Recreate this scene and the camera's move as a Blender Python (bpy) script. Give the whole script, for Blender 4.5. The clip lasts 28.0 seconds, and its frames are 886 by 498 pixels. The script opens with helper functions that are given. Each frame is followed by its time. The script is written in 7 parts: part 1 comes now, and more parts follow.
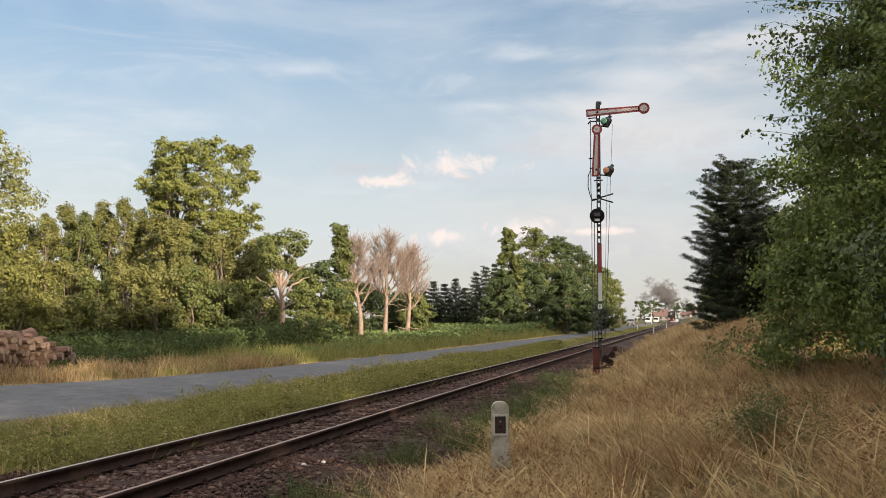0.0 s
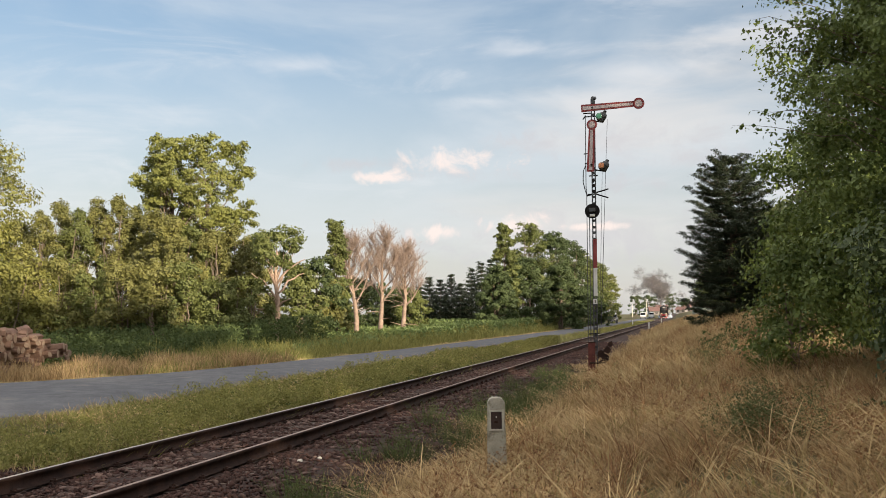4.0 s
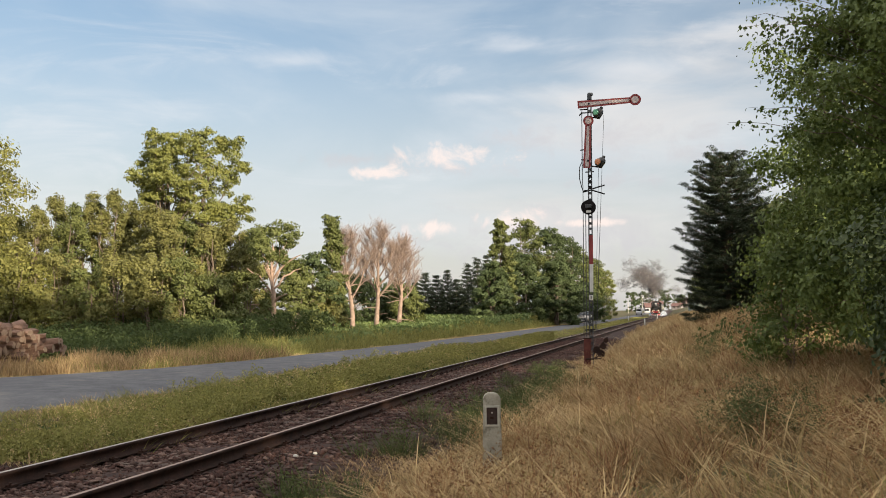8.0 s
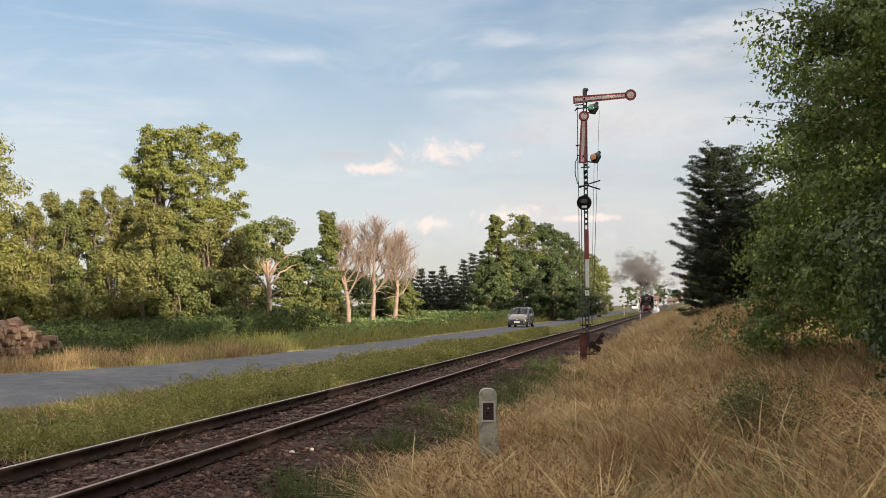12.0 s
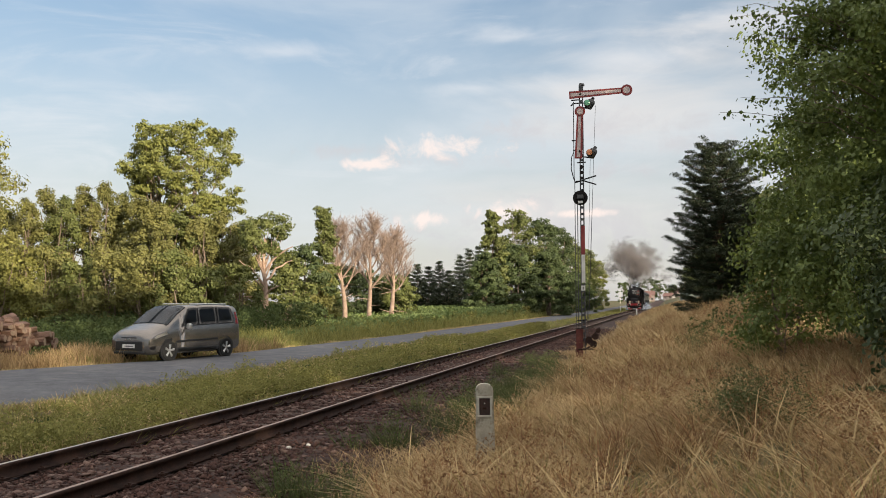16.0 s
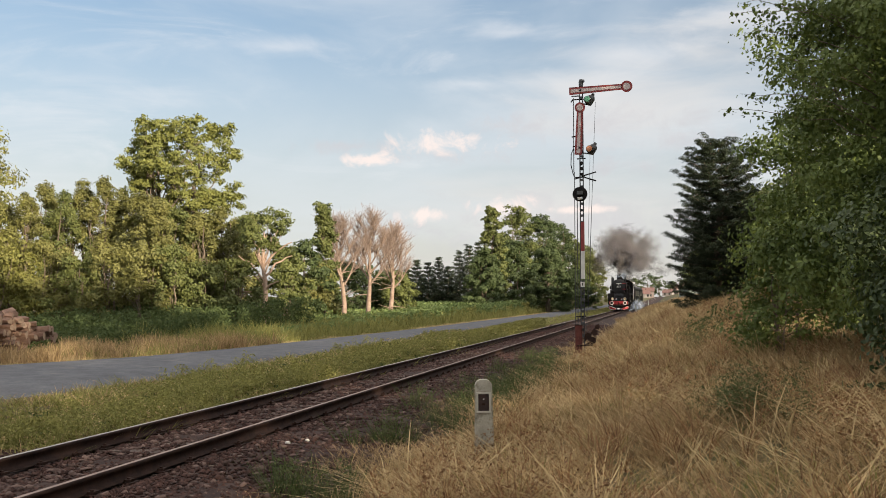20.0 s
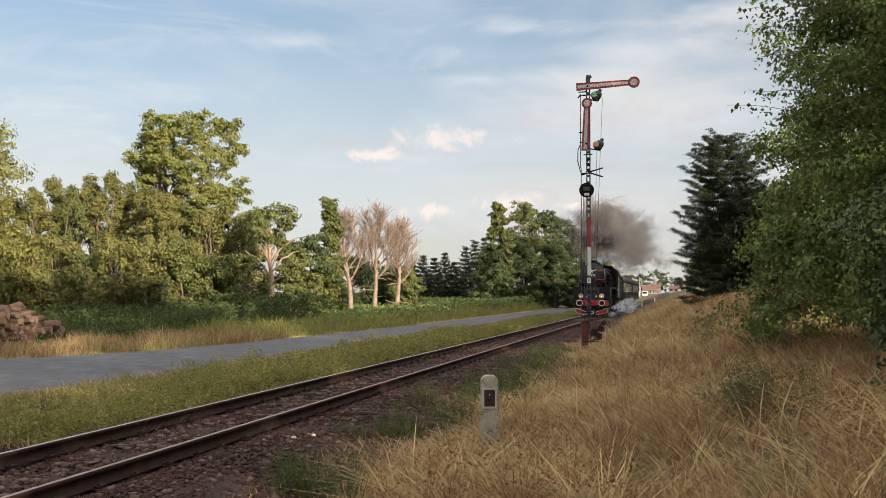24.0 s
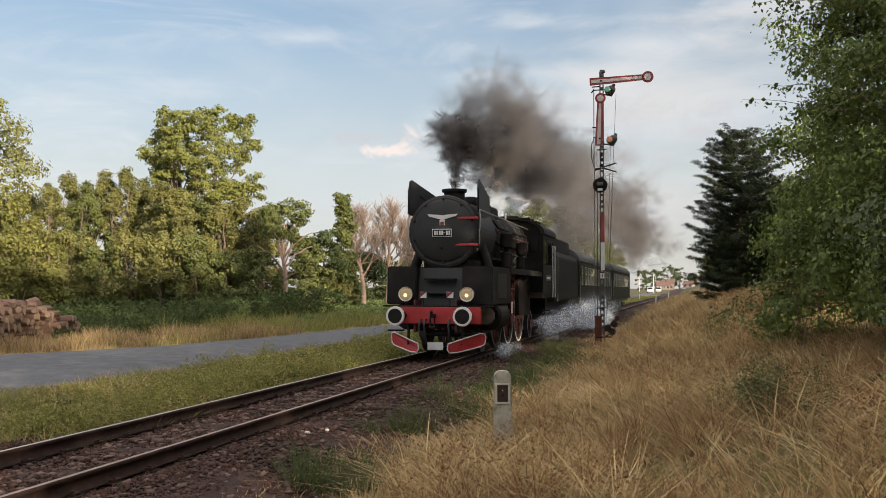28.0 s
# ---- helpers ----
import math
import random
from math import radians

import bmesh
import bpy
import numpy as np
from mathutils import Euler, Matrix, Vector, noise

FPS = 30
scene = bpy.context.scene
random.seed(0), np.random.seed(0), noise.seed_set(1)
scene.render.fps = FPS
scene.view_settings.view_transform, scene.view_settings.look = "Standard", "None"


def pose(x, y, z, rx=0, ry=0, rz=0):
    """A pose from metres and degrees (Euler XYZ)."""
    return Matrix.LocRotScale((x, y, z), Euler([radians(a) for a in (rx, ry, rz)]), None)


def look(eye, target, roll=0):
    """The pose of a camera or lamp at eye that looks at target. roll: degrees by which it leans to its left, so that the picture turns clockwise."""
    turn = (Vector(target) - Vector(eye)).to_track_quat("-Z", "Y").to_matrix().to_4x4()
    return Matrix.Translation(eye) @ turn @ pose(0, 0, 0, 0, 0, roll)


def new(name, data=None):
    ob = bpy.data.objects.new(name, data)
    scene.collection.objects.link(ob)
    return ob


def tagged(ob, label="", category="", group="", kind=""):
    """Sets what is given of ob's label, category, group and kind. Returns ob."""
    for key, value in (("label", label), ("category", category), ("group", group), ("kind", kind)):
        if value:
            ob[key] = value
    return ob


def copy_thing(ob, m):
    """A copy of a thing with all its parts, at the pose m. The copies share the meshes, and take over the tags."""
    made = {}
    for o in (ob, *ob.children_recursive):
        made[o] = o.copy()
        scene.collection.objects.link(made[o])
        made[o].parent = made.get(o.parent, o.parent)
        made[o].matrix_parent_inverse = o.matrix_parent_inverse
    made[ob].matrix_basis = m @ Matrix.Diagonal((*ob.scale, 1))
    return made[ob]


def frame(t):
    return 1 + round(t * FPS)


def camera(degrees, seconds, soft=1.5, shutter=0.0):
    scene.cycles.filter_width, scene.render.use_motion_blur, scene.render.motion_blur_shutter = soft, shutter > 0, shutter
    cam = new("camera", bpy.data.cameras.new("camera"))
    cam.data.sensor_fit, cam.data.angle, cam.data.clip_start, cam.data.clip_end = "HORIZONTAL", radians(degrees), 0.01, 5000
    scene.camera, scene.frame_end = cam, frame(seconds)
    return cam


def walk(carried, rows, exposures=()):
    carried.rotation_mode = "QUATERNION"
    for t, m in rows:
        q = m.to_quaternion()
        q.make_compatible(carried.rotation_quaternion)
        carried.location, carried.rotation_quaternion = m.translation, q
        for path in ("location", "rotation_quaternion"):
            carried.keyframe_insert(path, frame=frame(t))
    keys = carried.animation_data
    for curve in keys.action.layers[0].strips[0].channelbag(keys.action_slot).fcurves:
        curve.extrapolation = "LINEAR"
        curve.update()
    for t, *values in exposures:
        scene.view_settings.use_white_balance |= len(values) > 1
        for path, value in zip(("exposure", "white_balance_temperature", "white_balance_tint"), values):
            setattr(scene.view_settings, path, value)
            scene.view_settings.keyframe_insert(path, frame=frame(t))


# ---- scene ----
CLIP = 28.0
LENS = math.degrees(2 * math.atan(784 / 1600))
cam = camera(LENS, CLIP, soft=0.9)
EXPOSURE = 0.85
EYE = (0.0, 0.0, 1.714)

# seconds, turn to the left, tilt up, lean (degrees): a phone held by hand on the bank
HELD = [
        (0, 14.696, 4.528, 0.216),
        (0.5, 14.675, 4.477, 0.287),
        (1, 14.631, 4.449, 0.305),
        (1.5, 14.592, 4.421, 0.278),
        (2, 14.574, 4.393, 0.292),
        (2.5, 14.535, 4.349, 0.269),
        (3, 14.491, 4.314, 0.170),
        (3.5, 14.455, 4.288, 0.065),
        (5.5, 14.322, 4.162, -0.107),
        (6, 14.288, 4.125, -0.021),
        (6.5, 14.251, 4.102, 0.037),
        (7, 14.222, 4.062, 0.096),
        (7.5, 14.200, 4.035, 0.155),
        (8, 14.159, 3.990, 0.137),
        (8.5, 14.123, 3.951, 0.027),
        (9, 14.095, 3.921, -0.067),
        (9.5, 14.054, 3.897, -0.090),
        (10, 14.030, 3.861, -0.102),
        (10.5, 13.993, 3.815, -0.086),
        (11, 13.958, 3.790, -0.058),
        (11.5, 13.926, 3.756, -0.062),
        (12, 13.896, 3.720, -0.035),
        (12.5, 13.857, 3.678, 0.005),
        (14.5, 13.744, 3.549, -0.106),
        (15, 13.714, 3.510, -0.137),
        (15.5, 13.684, 3.479, -0.160),
        (16, 13.659, 3.431, -0.142),
        (16.5, 13.636, 3.388, -0.100),
        (17, 13.613, 3.360, -0.049),
        (17.5, 13.577, 3.325, 0.020),
        (18, 13.554, 3.282, 0.080),
        (18.5, 13.518, 3.255, 0.131),
        (19, 13.531, 3.218, 0.149),
        (19.5, 13.565, 3.189, 0.101),
        (20, 13.627, 3.167, 0.025),
        (20.5, 13.698, 3.144, -0.018),
        (21, 13.805, 3.110, -0.003),
        (21.5, 13.884, 3.070, 0.021),
        (23.5, 14.050, 2.917, 0.176),
        (24, 14.028, 2.890, 0.211),
        (24.5, 14.047, 2.853, 0.246),
        (25, 14.095, 2.812, 0.244),
        (25.5, 14.169, 2.777, 0.226),
        (26, 14.252, 2.735, 0.213),
        (26.5, 14.319, 2.695, 0.199),
        (27, 14.396, 2.664, 0.196),
        (27.5, 14.571, 2.629, 0.218),
        (28, 14.854, 2.597, 0.229),
]
walk(cam, [(t, pose(*EYE, 90 + up, 0, turn) @ pose(0, 0, 0, 0, 0, lean)) for t, turn, up, lean in HELD],
     exposures=[(0, EXPOSURE), (26.0, EXPOSURE), (28.0, EXPOSURE - 0.02)])

# ---- sky and sun ----
SUN_AZIMUTH, SUN_HEIGHT = 127.0, 12.0      # degrees clockwise from the track's far end; above the horizon


def make_sky():
    world = bpy.data.worlds.new("evening_sky")
    scene.world = world
    world.use_nodes = True
    nt = world.node_tree
    nt.nodes.clear()
    out = nt.nodes.new("ShaderNodeOutputWorld")
    back = nt.nodes.new("ShaderNodeBackground")
    sky = nt.nodes.new("ShaderNodeTexSky")
    sky.sky_type = "NISHITA"
    sky.sun_disc = False
    sky.sun_elevation = radians(SUN_HEIGHT)
    sky.sun_rotation = radians(SUN_AZIMUTH)
    sky.altitude = 60
    sky.air_density, sky.dust_density, sky.ozone_density = 1.0, 1.2, 1.6
    back.inputs["Strength"].default_value = SKY_STRENGTH
    # thin high cloud: streaks that stretch towards the horizon, and a few warm heaps low down
    tex = nt.nodes.new("ShaderNodeTexCoord")
    sep = nt.nodes.new("ShaderNodeSeparateXYZ")
    nt.links.new(tex.outputs["Generated"], sep.inputs[0])

    def op(kind, a, b=None, clamp=False):
        n = nt.nodes.new("ShaderNodeMath")
        n.operation, n.use_clamp = kind, clamp
        for i, v in enumerate((a, b)):
            if v is None:
                continue
            if isinstance(v, (int, float)):
                n.inputs[i].default_value = v
            else:
                nt.links.new(v, n.inputs[i])
        return n.outputs[0]

    def noise_tex(vec, scale, detail, rough, warp):
        n = nt.nodes.new("ShaderNodeTexNoise")
        n.inputs["Scale"].default_value, n.inputs["Detail"].default_value = scale, detail
        n.inputs["Roughness"].default_value, n.inputs["Distortion"].default_value = rough, warp
        nt.links.new(vec, n.inputs["Vector"])
        return n.outputs["Fac"]

    def ramp(value, lo, hi):
        n = nt.nodes.new("ShaderNodeMapRange")
        n.interpolation_type = "SMOOTHSTEP"
        n.inputs["From Min"].default_value, n.inputs["From Max"].default_value = lo, hi
        nt.links.new(value, n.inputs["Value"])
        return n.outputs["Result"]

    def mix(fac, a, b):
        n = nt.nodes.new("ShaderNodeMix")
        n.data_type = "RGBA"
        nt.links.new(fac, n.inputs["Factor"])
        for i, v in ((6, a), (7, b)):
            if isinstance(v, tuple):
                n.inputs[i].default_value = (*v, 1)
            else:
                nt.links.new(v, n.inputs[i])
        return n.outputs[2]

    up = op("MAXIMUM", sep.outputs["Z"], 0.0)
    level = nt.nodes.new("ShaderNodeMapping")
    level.inputs["Scale"].default_value = (1.0, 1.0, 3.6)
    level.inputs["Rotation"].default_value = (radians(4), radians(-5), 0)
    nt.links.new(tex.outputs["Generated"], level.inputs["Vector"])
    veil = ramp(noise_tex(level.outputs[0], 2.2, 6, 0.55, 0.5), 0.40, 0.68)
    streak = ramp(noise_tex(level.outputs[0], 4.5, 8, 0.6, 0.9), 0.52, 0.74)
    haze = ramp(up, 0.40, 0.02)
    high = ramp(up, 0.34, 0.62)
    broad = noise_tex(level.outputs[0], 6.0, 6, 0.55, 0.6)
    ragged = noise_tex(tex.outputs["Generated"], 30.0, 9, 0.66, 0.5)

    def bank_of_cloud(bearing, height, wide, high, torn=4.2, edge=None, full=0.0):
        """A mask that is 1 in the heart of a cloud at a bearing (degrees left of the track) and height (degrees)."""
        b, e = radians(bearing), radians(height)
        sub = nt.nodes.new("ShaderNodeVectorMath")
        sub.operation = "SUBTRACT"
        nt.links.new(tex.outputs["Generated"], sub.inputs[0])
        sub.inputs[1].default_value = (-math.sin(b) * math.cos(e), math.cos(b) * math.cos(e), math.sin(e))
        turn = nt.nodes.new("ShaderNodeVectorRotate")
        turn.rotation_type = "Z_AXIS"
        turn.inputs["Angle"].default_value = -b
        nt.links.new(sub.outputs[0], turn.inputs["Vector"])
        scale = nt.nodes.new("ShaderNodeVectorMath")
        scale.operation = "MULTIPLY"
        scale.inputs[1].default_value = (1 / radians(wide), 0.3 / radians(wide), 1 / radians(high))
        nt.links.new(turn.outputs[0], scale.inputs[0])
        size = nt.nodes.new("ShaderNodeVectorMath")
        size.operation = "LENGTH"
        nt.links.new(scale.outputs[0], size.inputs[0])
        return ramp(op("ADD", op("SUBTRACT", 1.0, size.outputs["Value"]), op("ADD", full, op("MULTIPLY", op("SUBTRACT", edge or ragged, 0.5), torn))), 0.0, 1.35)

    heap, grey = None, None
    for c in WARM_CLOUDS:
        m = bank_of_cloud(*c, torn=5.0, full=0.35)
        heap = m if heap is None else op("MAXIMUM", heap, m)
    for c in GREY_CLOUDS:
        m = bank_of_cloud(*c)
        grey = m if grey is None else op("MAXIMUM", grey, m)
    colour = mix(op("MULTIPLY", haze, 0.8), sky.outputs[0], HAZE_COLOUR)
    colour = mix(op("MULTIPLY", veil, 0.5), colour, VEIL_COLOUR)
    colour = mix(op("MULTIPLY", high, op("ADD", 0.55, op("MULTIPLY", veil, 0.3))), colour, HIGH_COLOUR)
    colour = mix(op("MULTIPLY", streak, 0.35), colour, STREAK_COLOUR)
    wisp = None
    for c in WISPS:
        m = bank_of_cloud(*c, torn=3.0, edge=broad)
        wisp = m if wisp is None else op("MAXIMUM", wisp, m)
    colour = mix(op("MULTIPLY", wisp, 0.5), colour, STREAK_COLOUR)
    cream = None
    for c in CREAM_CLOUDS:
        m = bank_of_cloud(*c, torn=2.0, edge=broad)
        cream = m if cream is None else op("MAXIMUM", cream, m)
    colour = mix(op("MULTIPLY", cream, 0.75), colour, CREAM_COLOUR)
    colour = mix(op("MULTIPLY", grey, 0.6), colour, GREY_COLOUR)
    colour = mix(op("MULTIPLY", heap, 0.8), colour, HEAP_COLOUR)
    nt.links.new(colour, back.inputs["Color"])
    nt.links.new(back.outputs[0], out.inputs["Surface"])
    lamp = bpy.data.lights.new("sun", "SUN")
    lamp.energy, lamp.angle, lamp.color = SUN_STRENGTH, radians(1.0), (1.0, 0.86, 0.66)
    a, e = radians(SUN_AZIMUTH), radians(SUN_HEIGHT)
    way = Vector((math.sin(a) * math.cos(e), math.cos(a) * math.cos(e), math.sin(e)))
    sun = new("sun", lamp)
    sun.matrix_world = look(way * 100, (0, 0, 0))


SKY_STRENGTH, SUN_STRENGTH = 0.090, 4.6
HAZE_COLOUR, VEIL_COLOUR, STREAK_COLOUR, HEAP_COLOUR = (4.35, 4.22, 4.15), (4.7, 5.0, 5.3), (5.6, 5.6, 5.7), (6.7, 5.7, 5.25)
GREY_COLOUR = (4.1, 4.0, 4.15)
HIGH_COLOUR = (12.4, 11.5, 10.7)      # bright thin cloud overhead, out of view, added to lift the ambient light
# bearing left of the track, height, half width, half height (degrees)
WARM_CLOUDS = ((13.7, 9.75, 2.6, 0.75), (18.2, 8.85, 1.2, 0.4), (10.0, 5.75, 1.7, 0.55), (14.6, 5.3, 1.5, 0.45), (5.0, 5.6, 1.6, 0.2))
CREAM_CLOUDS = ((2.0, 12.0, 12.0, 4.6), (-6.0, 15.0, 9.0, 4.6), (6.0, 5.5, 16.0, 3.0))
CREAM_COLOUR = (5.1, 4.9, 4.75)
WISPS = ((9.0, 16.6, 6.0, 0.8), (2.0, 15.0, 6.0, 1.0), (-4.0, 17.0, 5.0, 1.2), (24.0, 15.5, 6.0, 0.8), (30.0, 12.0, 7.0, 1.0), (12.0, 13.5, 5.0, 0.6))
GREY_CLOUDS = ((19.5, 9.6, 4.5, 0.6), (9.0, 10.9, 4.5, 0.8), (13.5, 9.1, 4.5, 0.9), (6.0, 4.5, 14.0, 2.2), (1.0, 8.2, 6.0, 0.7), (3.5, 11.0, 7.0, 1.2), (-1.0, 9.6, 5.0, 0.8))
make_sky()
scene.cycles.transparent_max_bounces = 128

# ---- materials ----


def surface(name, a, b, scale=6.0, rough=0.8, bump=0.3, metal=0.0, fine=60.0, spots=None, island=0.0, thin=0.0, seed=0.0, lo=0.35, hi=0.65, coord="Object", objvar=0.0):
    """Two colours mixed by coarse and fine noise; island/objvar: share of chance per piece; thin: light that passes through (leaves); spots: a third colour in patches."""
    m = bpy.data.materials.new(name)
    m.use_nodes = True
    nt = m.node_tree
    p = nt.nodes["Principled BSDF"]
    tex = nt.nodes.new("ShaderNodeTexCoord")
    vec = tex.outputs[coord]
    if seed:
        mp = nt.nodes.new("ShaderNodeMapping")
        mp.inputs["Location"].default_value = (seed, seed * 1.7, seed * 0.6)
        nt.links.new(vec, mp.inputs["Vector"])
        vec = mp.outputs[0]

    def nz(sc, detail=5):
        n = nt.nodes.new("ShaderNodeTexNoise")
        n.inputs["Scale"].default_value, n.inputs["Detail"].default_value = sc, detail
        n.inputs["Roughness"].default_value = 0.6
        nt.links.new(vec, n.inputs["Vector"])
        return n.outputs["Fac"]

    def rng(v, x, y):
        n = nt.nodes.new("ShaderNodeMapRange")
        n.inputs["From Min"].default_value, n.inputs["From Max"].default_value = x, y
        nt.links.new(v, n.inputs["Value"])
        return n.outputs["Result"]

    def mx(fac, c1, c2):
        n = nt.nodes.new("ShaderNodeMix")
        n.data_type = "RGBA"
        if isinstance(fac, float):
            n.inputs["Factor"].default_value = fac
        else:
            nt.links.new(fac, n.inputs["Factor"])
        for i, v in ((6, c1), (7, c2)):
            if isinstance(v, tuple):
                n.inputs[i].default_value = (*v, 1)
            else:
                nt.links.new(v, n.inputs[i])
        return n.outputs[2]

    def blend(v, w, f):
        n = nt.nodes.new("ShaderNodeMix")
        n.inputs["Factor"].default_value = f
        nt.links.new(v, n.inputs[2])
        nt.links.new(w, n.inputs[3])
        return n.outputs[0]

    coarse, small = nz(scale), nz(fine, 3)
    fac = blend(rng(coarse, lo, hi), rng(small, 0.3, 0.7), 0.35)
    if island:
        g = nt.nodes.new("ShaderNodeNewGeometry")
        fac = blend(fac, g.outputs["Random Per Island"], island)
    if objvar:
        g = nt.nodes.new("ShaderNodeObjectInfo")
        fac = blend(fac, g.outputs["Random"], objvar)
    col = mx(fac, a, b)
    if spots:
        c3, lo3, hi3, sc3 = spots
        col = mx(rng(nz(sc3), lo3, hi3), col, c3)
    nt.links.new(col, p.inputs["Base Color"])
    p.inputs["Roughness"].default_value, p.inputs["Metallic"].default_value = rough, metal
    if rough > 0.7 and metal == 0:
        p.inputs["Specular IOR Level"].default_value = 0.25
    if bump:
        bn = nt.nodes.new("ShaderNodeBump")
        bn.inputs["Strength"].default_value, bn.inputs["Distance"].default_value = bump, 0.02
        nt.links.new(blend(coarse, small, 0.5), bn.inputs["Height"])
        nt.links.new(bn.outputs[0], p.inputs["Normal"])
    if thin:
        tr = nt.nodes.new("ShaderNodeBsdfTranslucent")
        nt.links.new(col, tr.inputs["Color"])
        ms = nt.nodes.new("ShaderNodeMixShader")
        ms.inputs[0].default_value = thin
        nt.links.new(p.outputs[0], ms.inputs[1])
        nt.links.new(tr.outputs[0], ms.inputs[2])
        nt.links.new(ms.outputs[0], nt.nodes["Material Output"].inputs["Surface"])
    return m


def glow(name, colour, strength):
    m = bpy.data.materials.new(name)
    m.use_nodes = True
    p = m.node_tree.nodes["Principled BSDF"]
    p.inputs["Base Color"].default_value = (*colour, 1)
    p.inputs["Emission Color"].default_value = (*colour, 1)
    p.inputs["Emission Strength"].default_value = strength
    p.inputs["Roughness"].default_value = 0.2
    return m


def vapour(name, colour, thick, scale, lo, hi, passing=0.4):
    """Smoke or steam: a thin matt veil, denser where its noise is high, fading out towards the edge of each shred."""
    m = bpy.data.materials.new(name)
    m.use_nodes = True
    nt = m.node_tree
    nt.nodes.clear()
    out = nt.nodes.new("ShaderNodeOutputMaterial")
    tex = nt.nodes.new("ShaderNodeTexCoord")
    n = nt.nodes.new("ShaderNodeTexNoise")
    n.inputs["Scale"].default_value, n.inputs["Detail"].default_value = scale, 4
    nt.links.new(tex.outputs["Object"], n.inputs["Vector"])
    r = nt.nodes.new("ShaderNodeMapRange")
    r.inputs["From Min"].default_value, r.inputs["From Max"].default_value = lo, hi
    r.inputs["To Max"].default_value = thick
    nt.links.new(n.outputs["Fac"], r.inputs["Value"])
    clear = nt.nodes.new("ShaderNodeBsdfTransparent")
    matt = nt.nodes.new("ShaderNodeBsdfDiffuse")
    matt.inputs["Color"].default_value = (*colour, 1)
    tr = nt.nodes.new("ShaderNodeBsdfTranslucent")
    tr.inputs["Color"].default_value = (*colour, 1)
    body = nt.nodes.new("ShaderNodeMixShader")
    body.inputs[0].default_value = passing
    nt.links.new(matt.outputs[0], body.inputs[1])
    nt.links.new(tr.outputs[0], body.inputs[2])
    ms = nt.nodes.new("ShaderNodeMixShader")
    soft = nt.nodes.new("ShaderNodeAttribute")
    soft.attribute_name = "soft"
    ease = nt.nodes.new("ShaderNodeMapRange")
    ease.interpolation_type = "SMOOTHSTEP"
    nt.links.new(soft.outputs["Fac"], ease.inputs["Value"])
    both = nt.nodes.new("ShaderNodeMath")
    both.operation = "MULTIPLY"
    nt.links.new(r.outputs["Result"], both.inputs[0])
    nt.links.new(ease.outputs["Result"], both.inputs[1])
    nt.links.new(both.outputs[0], ms.inputs[0])
    nt.links.new(clear.outputs[0], ms.inputs[1])
    nt.links.new(body.outputs[0], ms.inputs[2])
    nt.links.new(ms.outputs[0], out.inputs["Surface"])
    return m


M_SOIL = surface("dry_soil", (0.07, 0.050, 0.025), (0.15, 0.105, 0.052), 0.8, 0.95, 0.5, fine=14, spots=((0.09, 0.105, 0.035), 0.45, 0.6, 0.35))
M_ASPHALT = surface("worn_asphalt", (0.062, 0.064, 0.072), (0.145, 0.147, 0.156), 2.2, 0.85, 0.6, fine=16, spots=((0.165, 0.155, 0.14), 0.60, 0.72, 1.1), lo=0.3, hi=0.7)
M_BALLAST = surface("track_gravel", (0.022, 0.011, 0.009), (0.11, 0.060, 0.048), 3, 0.95, 0.6, fine=40, island=0.7)
M_BED = surface("gravel_bed", (0.022, 0.013, 0.011), (0.075, 0.045, 0.036), 5, 0.95, 0.9, fine=30)
M_PALE_STONE = surface("pale_stone", (0.5, 0.47, 0.42), (0.65, 0.62, 0.57), 9, 0.9, 0.3)
M_RUST = surface("rusty_steel", (0.016, 0.010, 0.009), (0.055, 0.028, 0.020), 7, 0.85, 0.25, metal=0.0, fine=90)
M_RAILTOP = surface("polished_rail", (0.42, 0.345, 0.295), (0.58, 0.49, 0.42), 4, 0.42, 0.05, metal=1.0)
M_RAILTOP_DULL = surface("brownish_rail", (0.26, 0.18, 0.145), (0.40, 0.29, 0.24), 4, 0.55, 0.05, metal=0.9)
M_SLEEPER = surface("old_sleeper_timber", (0.045, 0.032, 0.027), (0.17, 0.125, 0.10), 5, 0.9, 0.6, fine=50, objvar=0.4)
M_STRAW = surface("dry_grass", (0.125, 0.074, 0.036), (0.74, 0.53, 0.275), 1.2, 0.85, 0, fine=8, island=0.75, thin=0.3)
M_STRAW_RED = surface("seeding_grass", (0.12, 0.058, 0.030), (0.46, 0.265, 0.13), 1.2, 0.85, 0, fine=8, island=0.75, thin=0.3)
M_STRAW_PALE = surface("bleached_grass", (0.36, 0.25, 0.115), (0.76, 0.60, 0.33), 1.2, 0.85, 0, fine=8, island=0.6, thin=0.3)
M_WEED = surface("green_weeds", (0.12, 0.13, 0.034), (0.42, 0.385, 0.13), 0.9, 0.8, 0, fine=6, island=0.65, thin=0.35)
M_WEED_DARK = surface("dark_weeds", (0.045, 0.07, 0.024), (0.12, 0.15, 0.05), 0.9, 0.8, 0, fine=6, island=0.6, thin=0.3)
M_HERB_DARK = surface("broom_green", (0.05, 0.07, 0.026), (0.17, 0.20, 0.07), 0.9, 0.8, 0, fine=6, island=0.6, thin=0.3)
M_HERB = surface("grey_green_herb", (0.06, 0.075, 0.03), (0.21, 0.23, 0.095), 0.9, 0.8, 0, fine=6, island=0.6, thin=0.3)
M_BARK = surface("grey_brown_bark", (0.10, 0.075, 0.055), (0.24, 0.185, 0.14), 5, 0.95, 0.8, fine=35)
